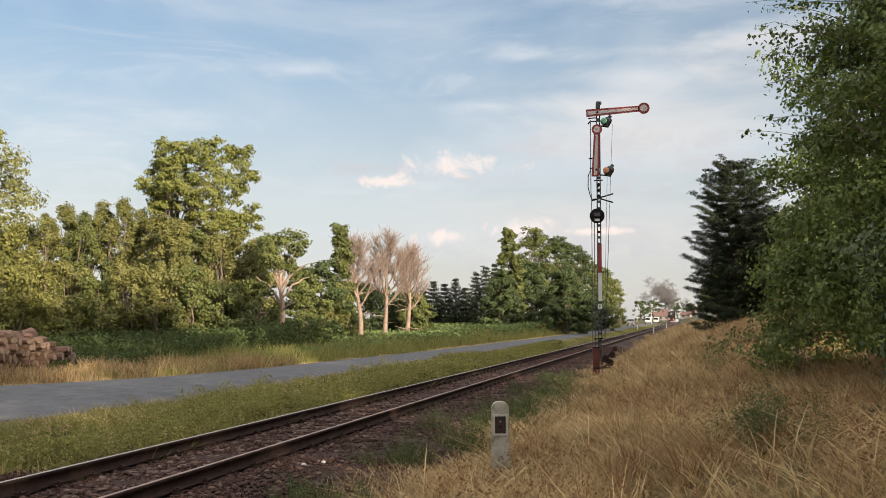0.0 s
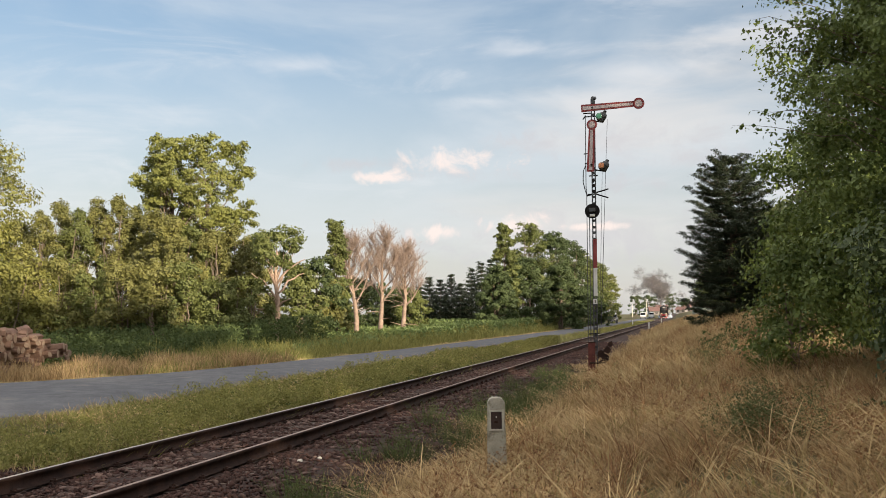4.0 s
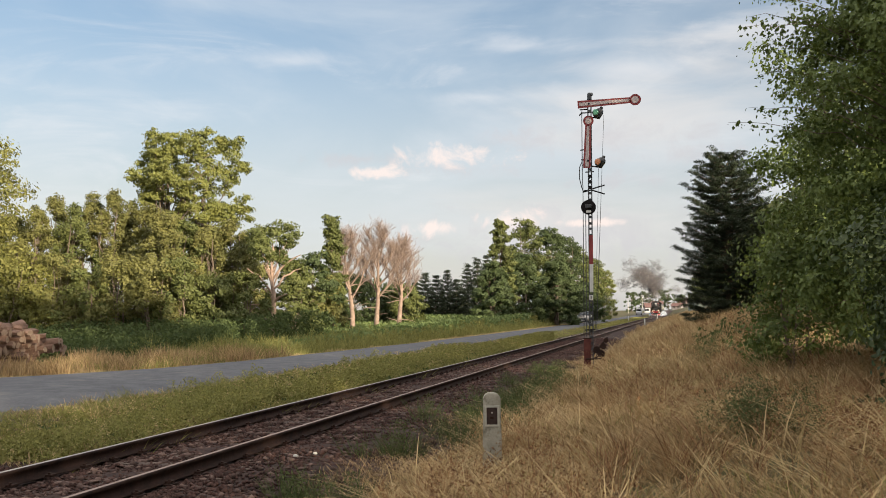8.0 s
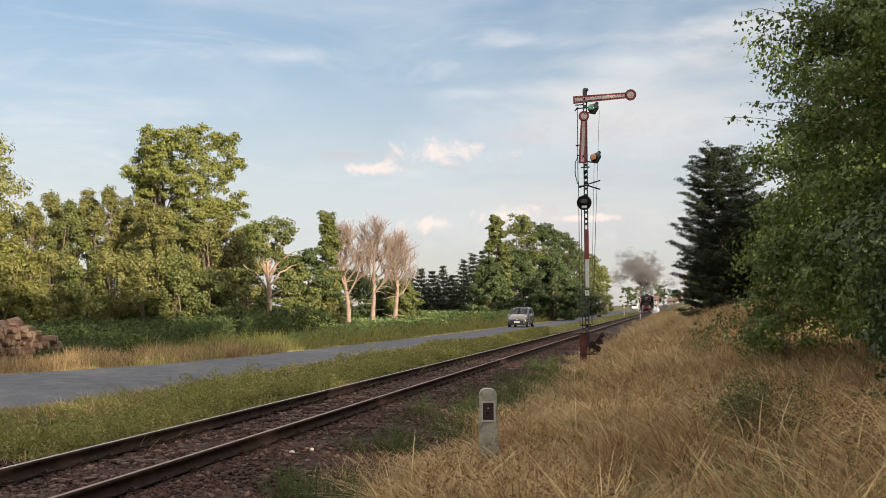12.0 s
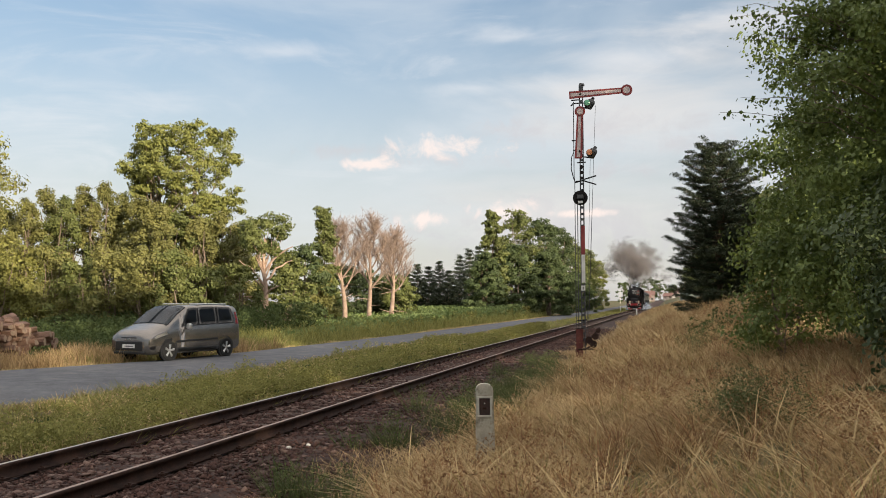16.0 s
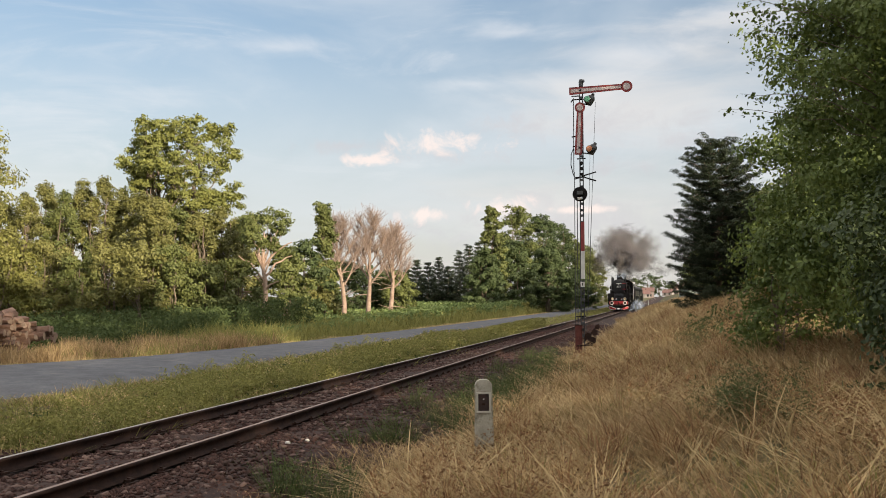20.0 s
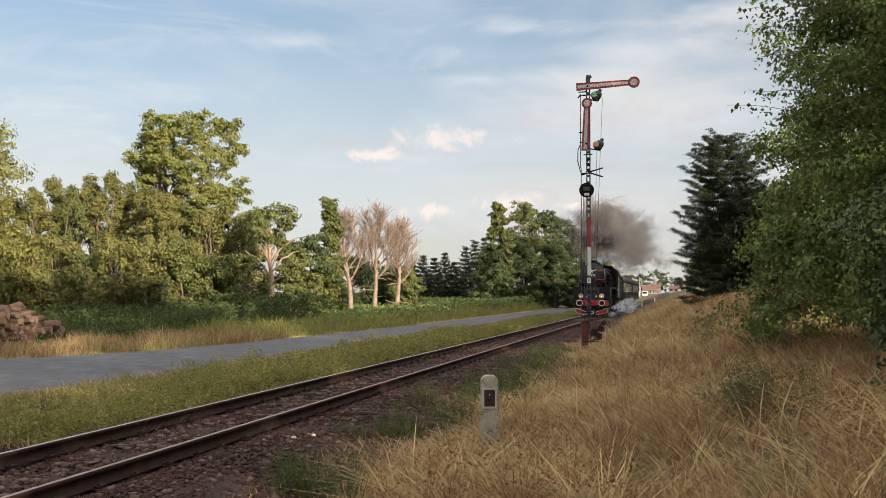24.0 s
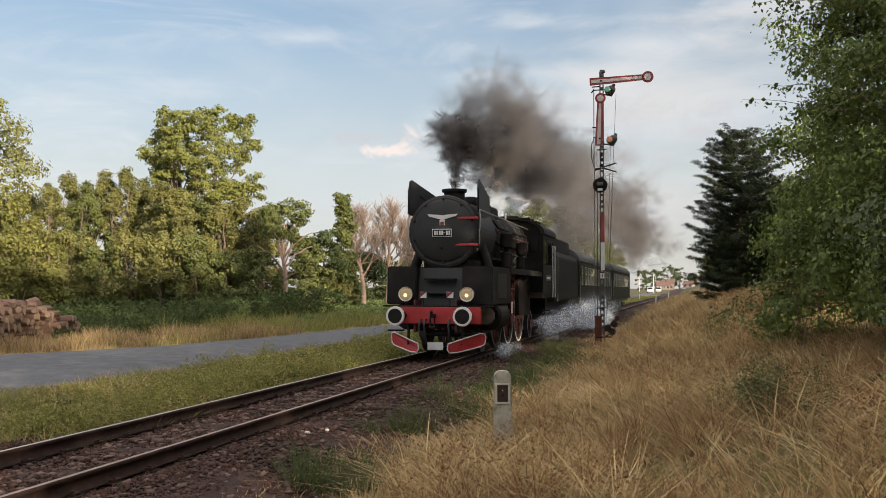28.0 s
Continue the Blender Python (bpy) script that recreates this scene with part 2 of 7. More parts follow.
M_BARK_WARM = surface("bleached_dead_wood", (0.20, 0.135, 0.10), (0.40, 0.30, 0.235), 3, 0.9, 0.5, fine=30)
# pinkish bark made brighter: low sun on the half-bare tree, put into its colour
M_BARK_PINK_LIT = surface("sunlit_pinkish_bark", (0.32, 0.215, 0.155), (0.50, 0.365, 0.28), 3, 0.9, 0.5, fine=30)
M_BARK_GREY = surface("weathered_twig_wood", (0.20, 0.145, 0.12), (0.34, 0.26, 0.215), 4, 0.9, 0.3, fine=30)


def leafy(name, a, b, thin=0.18):
    return surface(name, a, b, 0.7, 0.65, 0, fine=3, island=0.38, thin=thin)


M_POPLAR = leafy("poplar_leaves", (0.10, 0.12, 0.025), (0.27, 0.27, 0.065))
M_WILLOW = leafy("willow_leaves", (0.095, 0.10, 0.026), (0.25, 0.235, 0.065))
M_MAPLE = leafy("maple_leaves", (0.11, 0.12, 0.024), (0.26, 0.245, 0.06))
M_DEEP = leafy("deep_green_leaves", (0.032, 0.055, 0.016), (0.10, 0.13, 0.037))
M_MIXED = leafy("mixed_leaves", (0.07, 0.09, 0.022), (0.19, 0.205, 0.055))
M_NEEDLE = leafy("pine_needles", (0.014, 0.024, 0.010), (0.05, 0.066, 0.024), 0.1)
M_BIRCH = leafy("birch_leaves", (0.052, 0.084, 0.018), (0.205, 0.255, 0.058), 0.22)
M_NETTLE = leafy("nettle_leaves", (0.075, 0.125, 0.035), (0.27, 0.33, 0.11), 0.3)
M_BIRCH_YELLOW = leafy("yellowing_leaves", (0.22, 0.19, 0.05), (0.36, 0.30, 0.09))

M_BLACK = surface("sooty_black_paint", (0.005, 0.004, 0.0038), (0.018, 0.014, 0.0125), 2.5, 0.72, 0.12, fine=40)
for dark in (M_BLACK,):
    dark.node_tree.nodes["Principled BSDF"].inputs["Specular IOR Level"].default_value = 0.25
M_SMOKEBOX = surface("matt_black_smokebox", (0.010, 0.0095, 0.010), (0.022, 0.021, 0.021), 2, 0.6, 0.1, fine=30)
M_RED = surface("red_paint", (0.34, 0.018, 0.022), (0.50, 0.045, 0.045), 3, 0.5, 0.1, fine=40, spots=((0.16, 0.02, 0.02), 0.58, 0.75, 5))
M_RED_OLD = surface("faded_red_paint", (0.20, 0.022, 0.024), (0.34, 0.065, 0.06), 3, 0.6, 0.15, fine=40, spots=((0.14, 0.05, 0.035), 0.55, 0.72, 6))
M_WHITE = surface("white_paint", (0.62, 0.60, 0.57), (0.80, 0.78, 0.75), 4, 0.55, 0.1, fine=40)
M_GEAR = surface("dark_red_running_gear", (0.04, 0.010, 0.011), (0.13, 0.026, 0.027), 3, 0.6, 0.15, fine=30)
M_STEEL = surface("worn_steel", (0.25, 0.24, 0.23), (0.45, 0.43, 0.41), 5, 0.35, 0.1, metal=0.9)
M_DARK_STEEL = surface("dark_grey_steel", (0.03, 0.032, 0.034), (0.085, 0.085, 0.085), 5, 0.5, 0.15, fine=40)
M_COACH = surface("dark_green_coach_paint", (0.011, 0.013, 0.009), (0.028, 0.028, 0.019), 1.5, 0.75, 0.1, fine=20)
M_ROOF = surface("grey_coach_roof", (0.03, 0.029, 0.028), (0.07, 0.066, 0.063), 1.5, 0.7, 0.1, fine=15)
M_LAMP = glow("warm_headlamp", (1.0, 0.70, 0.38), 0.9)
M_LAMP_RIM = surface("lamp_rim", (0.6, 0.55, 0.45), (0.8, 0.74, 0.62), 6, 0.35, 0.05, metal=0.4)
M_CONCRETE = surface("weathered_concrete", (0.56, 0.51, 0.41), (0.78, 0.72, 0.60), 6, 0.9, 0.5, fine=60, spots=((0.17, 0.16, 0.12), 0.55, 0.72, 9))
M_LOG = surface("reddish_split_wood", (0.09, 0.053, 0.04), (0.34, 0.215, 0.155), 3, 0.9, 0.6, fine=25, objvar=0.45)
M_LOG_END = surface("cut_wood_end", (0.20, 0.14, 0.10), (0.34, 0.25, 0.18), 8, 0.9, 0.3, objvar=0.3)
M_CAR = surface("grey_metallic_paint", (0.215, 0.198, 0.178), (0.26, 0.24, 0.22), 2, 0.22, 0.0, metal=0.75)
M_TYRE = surface("black_rubber", (0.012, 0.012, 0.012), (0.03, 0.03, 0.03), 10, 0.85, 0.2)
M_TRIM = surface("black_plastic", (0.012, 0.012, 0.013), (0.025, 0.025, 0.026), 10, 0.5, 0.1)
M_ALLOY = surface("alloy", (0.5, 0.5, 0.5), (0.65, 0.65, 0.65), 5, 0.35, 0, metal=0.9)
M_SMOKE = vapour("coal_smoke", (0.21, 0.192, 0.187), 0.74, 2.0, 0.25, 0.70, 0.5)
M_SMOKE_MID = vapour("spreading_smoke", (0.205, 0.188, 0.185), 0.50, 2.0, 0.25, 0.70, 0.5)
M_SMOKE_THIN = vapour("thin_smoke", (0.215, 0.195, 0.19), 0.30, 2.0, 0.25, 0.70, 0.5)
M_STEAM = vapour("white_steam", (0.80, 0.85, 0.92), 0.27, 2.0, 0.25, 0.70, 0.5)
M_FIELD = surface("faded_white_enamel", (0.46, 0.37, 0.35), (0.62, 0.54, 0.51), 4, 0.6, 0.1, fine=30)
M_ROOFTILE = surface("red_roof_tiles", (0.13, 0.075, 0.065), (0.20, 0.12, 0.105), 1, 0.85, 0.2, fine=6)
M_PLASTER = surface("pale_plaster", (0.20, 0.18, 0.165), (0.28, 0.25, 0.23), 0.6, 0.9, 0.1, fine=8)
M_GREEN_BOARD = surface("green_grey_boards", (0.22, 0.26, 0.24), (0.32, 0.36, 0.33), 1, 0.8, 0.1)


def glass(name, tint, rough=0.04, gloss=0.28):
    m = bpy.data.materials.new(name)
    m.use_nodes = True
    p = m.node_tree.nodes["Principled BSDF"]
    p.inputs["Base Color"].default_value = (*tint, 1)
    p.inputs["Roughness"].default_value = rough
    p.inputs["Specular IOR Level"].default_value = gloss
    return m


M_GLASS = glass("dark_window_glass", (0.012, 0.014, 0.016))
M_WINDSCREEN = glass("sloping_windscreen_glass", (0.03, 0.04, 0.05), 0.03, 0.9)
M_GLASS_RED = glass("red_lens", (0.35, 0.01, 0.01), 0.15)
M_GLASS_AMBER = glass("amber_lens", (0.72, 0.30, 0.15), 0.15)

# ---- mesh tools ----


def bare_mesh(name, verts, faces):
    """A mesh from arrays: verts (n, 3) and faces (m, 3 or 4)."""
    me = bpy.data.meshes.new(name)
    v, f = np.asarray(verts, np.float32), np.asarray(faces, np.int32)
    k = f.shape[1]
    me.vertices.add(len(v))
    me.vertices.foreach_set("co", v.ravel())
    me.loops.add(f.size)
    me.loops.foreach_set("vertex_index", f.ravel())
    me.polygons.add(len(f))
    me.polygons.foreach_set("loop_start", np.arange(0, f.size, k, dtype=np.int32))
    me.polygons.foreach_set("loop_total", np.full(len(f), k, np.int32))
    me.update(calc_edges=True)
    return me


def array_part(name, verts, faces, material, parent=None, label="", smooth=False):
    me = bare_mesh(name, verts, faces)
    me.materials.append(material)
    if smooth:
        me.polygons.foreach_set("use_smooth", np.ones(len(me.polygons), bool))
    ob = new(name, me)
    ob.parent = parent
    return tagged(ob, label)


def part(name, bm, material, parent=None, label="", smooth=False):
    """Links a bmesh as one mesh object under a thing or under a part."""
    me = bpy.data.meshes.new(name)
    bm.normal_update()
    if smooth:
        for f in bm.faces:
            f.smooth = True
    bm.to_mesh(me)
    bm.free()
    for m in material if isinstance(material, (list, tuple)) else (material,):
        me.materials.append(m)
    ob = new(name, me)
    ob.parent = parent
    return tagged(ob, label)


def box(bm, x0, x1, y0, y1, z0, z1, bevel=0.0):
    """A box added to bm, with bevelled edges."""
    g = bmesh.ops.create_cube(bm, size=1.0)["verts"]
    for v in g:
        v.co = Vector(((x0 + x1) / 2 + v.co.x * (x1 - x0), (y0 + y1) / 2 + v.co.y * (y1 - y0), (z0 + z1) / 2 + v.co.z * (z1 - z0)))
    if bevel:
        edges = list({e for v in g for e in v.link_edges})
        bmesh.ops.bevel(bm, geom=edges, offset=bevel, segments=2, profile=0.5, affect="EDGES")
    return bm


def boxed(*a, bevel=0.0):
    return box(bmesh.new(), *a, bevel=bevel)


def rod(bm, a, b, r0, r1=None, sides=10, caps=True):
    """A tapered rod from a to b, added to bm."""
    a, b = Vector(a), Vector(b)
    m = (b - a).to_track_quat("Z", "Y").to_matrix().to_4x4()
    m.translation = (a + b) / 2
    bmesh.ops.create_cone(bm, cap_ends=caps, segments=sides, radius1=r0, radius2=r0 if r1 is None else r1, depth=(b - a).length, matrix=m)
    return bm


def turned(bm, profile, sides=32, axis="Y", origin=(0, 0, 0)):
    """A body turned round an axis from (radius, along) pairs; added to bm."""
    o = Vector(origin)
    rings = []
    for r, s in profile:
        ring = []
        for i in range(sides):
            a = 2 * math.pi * i / sides
            c, d = r * math.cos(a), r * math.sin(a)
            co = {"Y": (c, s, d), "X": (s, c, d), "Z": (c, d, s)}[axis]
            ring.append(bm.verts.new(o + Vector(co)))
        rings.append(ring)
    for p, q in zip(rings, rings[1:]):
        for i in range(sides):
            bm.faces.new((p[i], p[(i + 1) % sides], q[(i + 1) % sides], q[i]))
    for ring in (rings[0], rings[-1]):
        bm.faces.new(ring)
    bmesh.ops.recalc_face_normals(bm, faces=bm.faces[:])
    return bm


def prism(bm, outline, x0, x1, plane="YZ"):
    """An outline of (u, v) pairs extruded between x0 and x1 across its plane."""
    def co(u, v, w):
        return {"YZ": (w, u, v), "XZ": (u, w, v), "XY": (u, v, w)}[plane]
    lo = [bm.verts.new(co(u, v, x0)) for u, v in outline]
    hi = [bm.verts.new(co(u, v, x1)) for u, v in outline]
    n = len(outline)
    bm.faces.new(lo)
    bm.faces.new(hi[::-1])
    for i in range(n):
        bm.faces.new((lo[i], lo[(i + 1) % n], hi[(i + 1) % n], hi[i]))
    bmesh.ops.recalc_face_normals(bm, faces=bm.faces[:])
    return bm


def tubes(paths, sides=6):
    """Tapered tubes along paths of (points, radii); one array of verts and quads."""
    V, Fc, base = [], [], 0
    ang = np.arange(sides) * 2 * np.pi / sides
    for pts, rad in paths:
        pts, rad = np.asarray(pts, float), np.asarray(rad, float)
        tan = np.gradient(pts, axis=0)
        tan /= np.linalg.norm(tan, axis=1)[:, None] + 1e-9
        ref = np.array((1.0, 0.3, 0.1)) if abs(tan[0][0]) < 0.9 else np.array((0.1, 1.0, 0.2))
        u = np.cross(tan, ref)
        u /= np.linalg.norm(u, axis=1)[:, None] + 1e-9
        w = np.cross(tan, u)
        ring = pts[:, None] + rad[:, None, None] * (np.cos(ang)[None, :, None] * u[:, None] + np.sin(ang)[None, :, None] * w[:, None])
        n = len(pts)
        V.append(ring.reshape(-1, 3))
        i, j = np.meshgrid(np.arange(n - 1), np.arange(sides), indexing="ij")
        k = (j + 1) % sides
        Fc.append(base + np.stack((i * sides + j, i * sides + k, (i + 1) * sides + k, (i + 1) * sides + j), -1).reshape(-1, 4))
        base += n * sides
    return np.concatenate(V), np.concatenate(Fc)


def blades(rs, pos, tall, width, lean, bend, way=None):
    """Curved tapering blades: 3 steps each, 5 triangles."""
    n = len(pos)
    a = rs.uniform(0, 2 * np.pi, n) if way is None else way
    d = np.stack((np.cos(a), np.sin(a), np.zeros(n)), 1)
    side = np.stack((-np.sin(a), np.cos(a), np.zeros(n)), 1)
    turn = rs.uniform(-1.2, 1.2, n)[:, None]
    side = side * np.cos(turn) + d * np.sin(turn)
    rings = []
    for s, w in ((0, 1.0), (0.45, 0.85), (0.78, 0.55), (1.0, 0.0)):
        c = pos + d * (lean * s + bend * s * s)[:, None] * tall[:, None]
        c[:, 2] += tall * (s - 0.35 * bend * s * s)
        if w:
            rings += [c - side * (width * w / 2)[:, None], c + side * (width * w / 2)[:, None]]
        else:
            rings.append(c)
    V = np.stack(rings, 1).reshape(-1, 3)
    t = np.array(((0, 1, 3), (0, 3, 2), (2, 3, 5), (2, 5, 4), (4, 5, 6)))
    Fc = (np.arange(n)[:, None, None] * 7 + t[None]).reshape(-1, 3)
    return V, Fc


def leaves(rs, pos, out, size, droop=0.3, slim=0.6, tumble=0.75):
    """Leaves: folded diamonds of two triangles that face roughly outwards."""
    n = len(pos)
    nrm = out + rs.normal(0, tumble, (n, 3))
    nrm[:, 2] += 0.25
    nrm /= np.linalg.norm(nrm, axis=1)[:, None] + 1e-9
    ax = rs.normal(0, 1, (n, 3))
    ax[:, 2] -= droop
    ax -= nrm * (ax * nrm).sum(1)[:, None]
    ax /= np.linalg.norm(ax, axis=1)[:, None] + 1e-9
    sd = np.cross(nrm, ax)
    s = size * rs.uniform(0.6, 1.35, n)
    L, W = (ax * s[:, None]), sd * (s * slim)[:, None] * 0.5
    fold = nrm * (s * 0.12)[:, None]
    V = np.stack((pos - L * 0.5, pos + W - L * 0.08 + fold, pos + L * 0.5, pos - W - L * 0.08 + fold), 1).reshape(-1, 3)
    Fc = (np.arange(n)[:, None, None] * 4 + np.array(((0, 1, 2), (0, 2, 3)))[None]).reshape(-1, 3)
    return V, Fc


# ---- the lie of the land ----


def track_x(y):
    y = np.clip(np.asarray(y, float), 0, None)
    return np.where(y < 130, -6.19 + 3.11e-5 * y * y, -5.664 + 0.0081 * (y - 130))


def rise(y):
    y = np.clip(np.asarray(y, float), 0, None)
    return np.where(y < 380, 1.0e-5 * y * y, 1.444 + 0.0076 * (np.clip(y, None, 700) - 380))


ROAD_NEAR = ((-40, -60), (-10, -32), (5, -19.5), (10, -15.8), (15.6, -13.1), (18, -12.15), (23, -11.95), (40, -11.8), (68, -11.6), (110, -11.6), (3000, -11.6))
ROAD_FAR = ((-40, -72), (-10, -44), (5, -34), (12, -28), (18, -22.5), (22.7, -19), (26.7, -17.3), (32, -16.5), (43, -16.0), (56, -15.6), (110, -15.3), (3000, -15.3))


def road_edge(table, y):
    a = np.array(table, float)
    return np.interp(y, a[:, 0], a[:, 1]) + (track_x(y) + 6.19)


def sstep(v, a, b):
    s = np.clip((np.asarray(v, float) - a) / (b - a), 0, 1)
    return s * s * (3 - 2 * s)


def ground_z(x, y):
    x, y = np.asarray(x, float), np.asarray(y, float)
    u = x - track_x(y)
    near, far = road_edge(ROAD_NEAR, y), road_edge(ROAD_FAR, y)
    left = np.interp(u, (-6.0, -4.6, -3.1, -1.9, 0, 1.9, 2.9), (-0.30, -0.40, -0.42, -0.28, -0.28, -0.28, -0.38))
    road = np.where(x < near + 0.3, -0.30, left)
    beyond = np.where(x < far, -0.28 - 0.25 * sstep(far - x, 1, 10), road)
    foot = 3.5 - 0.9 * sstep(y, 45, 100)
    k = 0.17 + 0.25 * sstep(y, 8, 48)
    b = np.clip(u - foot, 0, None)
    bank = -0.34 + k * (9 * (1 - np.exp(-b / 9))) + 0.05 * np.sin(1.3 * x + 0.6 * y) * sstep(b, 0, 1)
    z = np.where(u > foot, bank, np.where(u > 2.9, -0.35, beyond))
    z = z + 0.5 * sstep(x, 0.6, 2.6) * np.exp(-((y - 30) / 8) ** 2)
    z = z + 0.03 * np.sin(0.9 * x + 1.7) * np.sin(0.7 * y) * (np.abs(u) > 3)
    return z + rise(y)


def make_ground():
    rs = np.random.RandomState(3)
    xs = np.unique(np.concatenate((np.arange(-30, 16, 0.4), np.array((-2600, -1500, -800, -400, -200, -120, -80, -60, -50, -42, -36, 18, 22, 28, 36, 50, 80, 130, 220, 400, 800, 1500, 2600)))))
    ys = np.unique(np.concatenate((np.arange(-12, 70, 0.5), np.arange(70, 200, 3.0), np.arange(200, 700, 20.0), np.array((-700, -300, -150, -80, -45, -28, -18, 800, 1100, 1600, 2600, 4000)))))
    gx, gy = np.meshgrid(xs, ys, indexing="ij")
    gz = ground_z(gx, gy)
    V = np.stack((gx, gy, gz), -1).reshape(-1, 3)
    nx, ny = gx.shape
    i, j = np.meshgrid(np.arange(nx - 1), np.arange(ny - 1), indexing="ij")
    Fc = np.stack((i * ny + j, (i + 1) * ny + j, (i + 1) * ny + j + 1, i * ny + j + 1), -1).reshape(-1, 4)
    g = array_part("ground", V, Fc, M_SOIL, smooth=True)
    tagged(g, "dry sandy soil with sparse grass beside the railway", "ground", kind="structure")


def make_road():
    ys = np.unique(np.concatenate((np.arange(-30, 70, 1.5), np.arange(70, 420, 6.0))))
    V, n = [], 8
    for y in ys:
        a, b = float(road_edge(ROAD_NEAR, y)), float(road_edge(ROAD_FAR, y))
        for s in range(n + 1):
            f = s / n
            x = a + (b - a) * f + (0.10 * math.sin(3.1 * y) + 0.07 * math.sin(7.3 * y + f * 9)) * (s in (0, n))
            V.append((x, y, -0.20 + 0.05 * (1 - (2 * f - 1) ** 2) - 0.11 * (s in (0, n)) + float(rise(y))))
    i, j = np.meshgrid(np.arange(len(ys) - 1), np.arange(n), indexing="ij")
    m = n + 1
    Fc = np.stack((i * m + j, i * m + j + 1, (i + 1) * m + j + 1, (i + 1) * m + j), -1).reshape(-1, 4)
    r = array_part("road", V, Fc[:, ::-1], M_ASPHALT, smooth=True)
    tagged(r, "worn grey asphalt lane with crumbling grassy edges", "road", kind="structure")


make_ground()
make_road()

# ---- the railway track ----


def make_track():
    track = tagged(new("railway_track"), "single railway track with rusty rails on old sleepers", "track", kind="structure")
    ys = np.concatenate((np.arange(-14, 130, 2.0), np.arange(130, 640, 10.0)))
    # a rail's section: foot, web and rounded head, across and up from the top
    section = np.array(((-0.07, -0.16), (0.07, -0.16), (0.07, -0.147), (0.02, -0.13), (0.012, -0.05), (0.036, -0.036), (0.036, -0.008), (0.026, -0.0015), (-0.026, -0.0015), (-0.036, -0.008), (-0.036, -0.036), (-0.012, -0.05), (-0.02, -0.13), (-0.07, -0.147)))
    n = len(section)
    for side in (-0.7535, 0.7535):
        cx, cz = track_x(ys) + side, rise(ys)
        V = np.stack((cx[:, None] + section[None, :, 0], np.repeat(ys[:, None], n, 1), cz[:, None] + section[None, :, 1]), -1).reshape(-1, 3)
        i, j = np.meshgrid(np.arange(len(ys) - 1), np.arange(n), indexing="ij")
        k = (j + 1) % n
        Fc = np.stack((i * n + j, i * n + k, (i + 1) * n + k, (i + 1) * n + j), -1).reshape(-1, 4)
        rail = array_part("rail", V, Fc, M_RUST, track)
        V = np.stack((cx[:, None] + np.array((-0.027, 0.027)), np.repeat(ys[:, None], 2, 1), np.repeat(cz[:, None] + 0.0015, 2, 1)), -1).reshape(-1, 3)
        m = np.arange(len(ys) - 1)
        array_part("running_surface", V, np.stack((2 * m, 2 * m + 1, 2 * m + 3, 2 * m + 2), -1), M_RAILTOP if side < 0 else M_RAILTOP_DULL, rail, "polished bright rail head" if side < 0 else "brownish worn rail head")
    # sleepers, sunk in the gravel
    rs = random.Random(4)
    shapes = []
    for s in range(4):
        bm = boxed(-1.25, 1.25, -0.12, 0.12, -0.33, -0.182, bevel=0.012)
        bmesh.ops.subdivide_edges(bm, edges=[e for e in bm.edges if abs(e.verts[0].co.x - e.verts[1].co.x) > 1], cuts=5)
        for v in bm.verts:
            v.co += Vector((0, rs.uniform(-0.012, 0.012), rs.uniform(-0.012, 0.006)))
        me = bpy.data.meshes.new("sleeper")
        bm.to_mesh(me)
        bm.free()
        me.materials.append(M_SLEEPER)
        shapes.append(me)
    bm = bmesh.new()
    for side in (-0.7535, 0.7535):
        box(bm, side - 0.17, side + 0.17, -0.08, 0.08, -0.170, -0.155)
        for dx in (-0.115, 0.115):
            rod(bm, (side + dx, -0.03, -0.16), (side + dx, -0.03, -0.105), 0.018, sides=6)
            box(bm, side + dx - 0.04, side + dx + 0.03, -0.055, 0.055, -0.15, -0.125)
    clip = bpy.data.meshes.new("rail_fastening")
    bm.to_mesh(clip)
    bm.free()
    clip.materials.append(M_RUST)
    for i in range(290):
        y = 4.0 + 0.62 * i + rs.uniform(-0.03, 0.03)
        ob = new("sleeper", rs.choice(shapes))
        ob.parent = track
        ob.matrix_basis = pose(float(track_x(y)) + rs.uniform(-0.03, 0.03), y, float(rise(y)) + rs.uniform(-0.012, 0.012), 0, 0, rs.uniform(-1.2, 1.2))
        if i < 90:
            f = new("rail_fastening", clip)
            f.parent = track
            f.matrix_basis = pose(float(track_x(y)), y, float(rise(y)))


def stones(rs, x, y, z, size):
    """Broken stones: squashed, jittered octahedra, cheap and sharp."""
    n = len(x)
    o = np.array(((1, 0, 0), (-1, 0, 0), (0, 1, 0), (0, -1, 0), (0, 0, 1), (0, 0, -1)), float)
    v = o[None] * rs.uniform(0.55, 1.3, (n, 6, 1)) + rs.normal(0, 0.22, (n, 6, 3))
    v *= size[:, None, None] * rs.uniform(0.6, 1.25, (n, 1, 3)) * np.array((1, 1, 0.7))
    a = rs.uniform(0, 6.283, n)
    c, s = np.cos(a)[:, None], np.sin(a)[:, None]
    v = np.stack((v[..., 0] * c - v[..., 1] * s, v[..., 0] * s + v[..., 1] * c, v[..., 2]), -1)
    v += np.stack((x, y, z), -1)[:, None]
    t = np.array(((0, 2, 4), (2, 1, 4), (1, 3, 4), (3, 0, 4), (2, 0, 5), (1, 2, 5), (3, 1, 5), (0, 3, 5)))
    return v.reshape(-1, 3), (np.arange(n)[:, None, None] * 6 + t[None]).reshape(-1, 3)


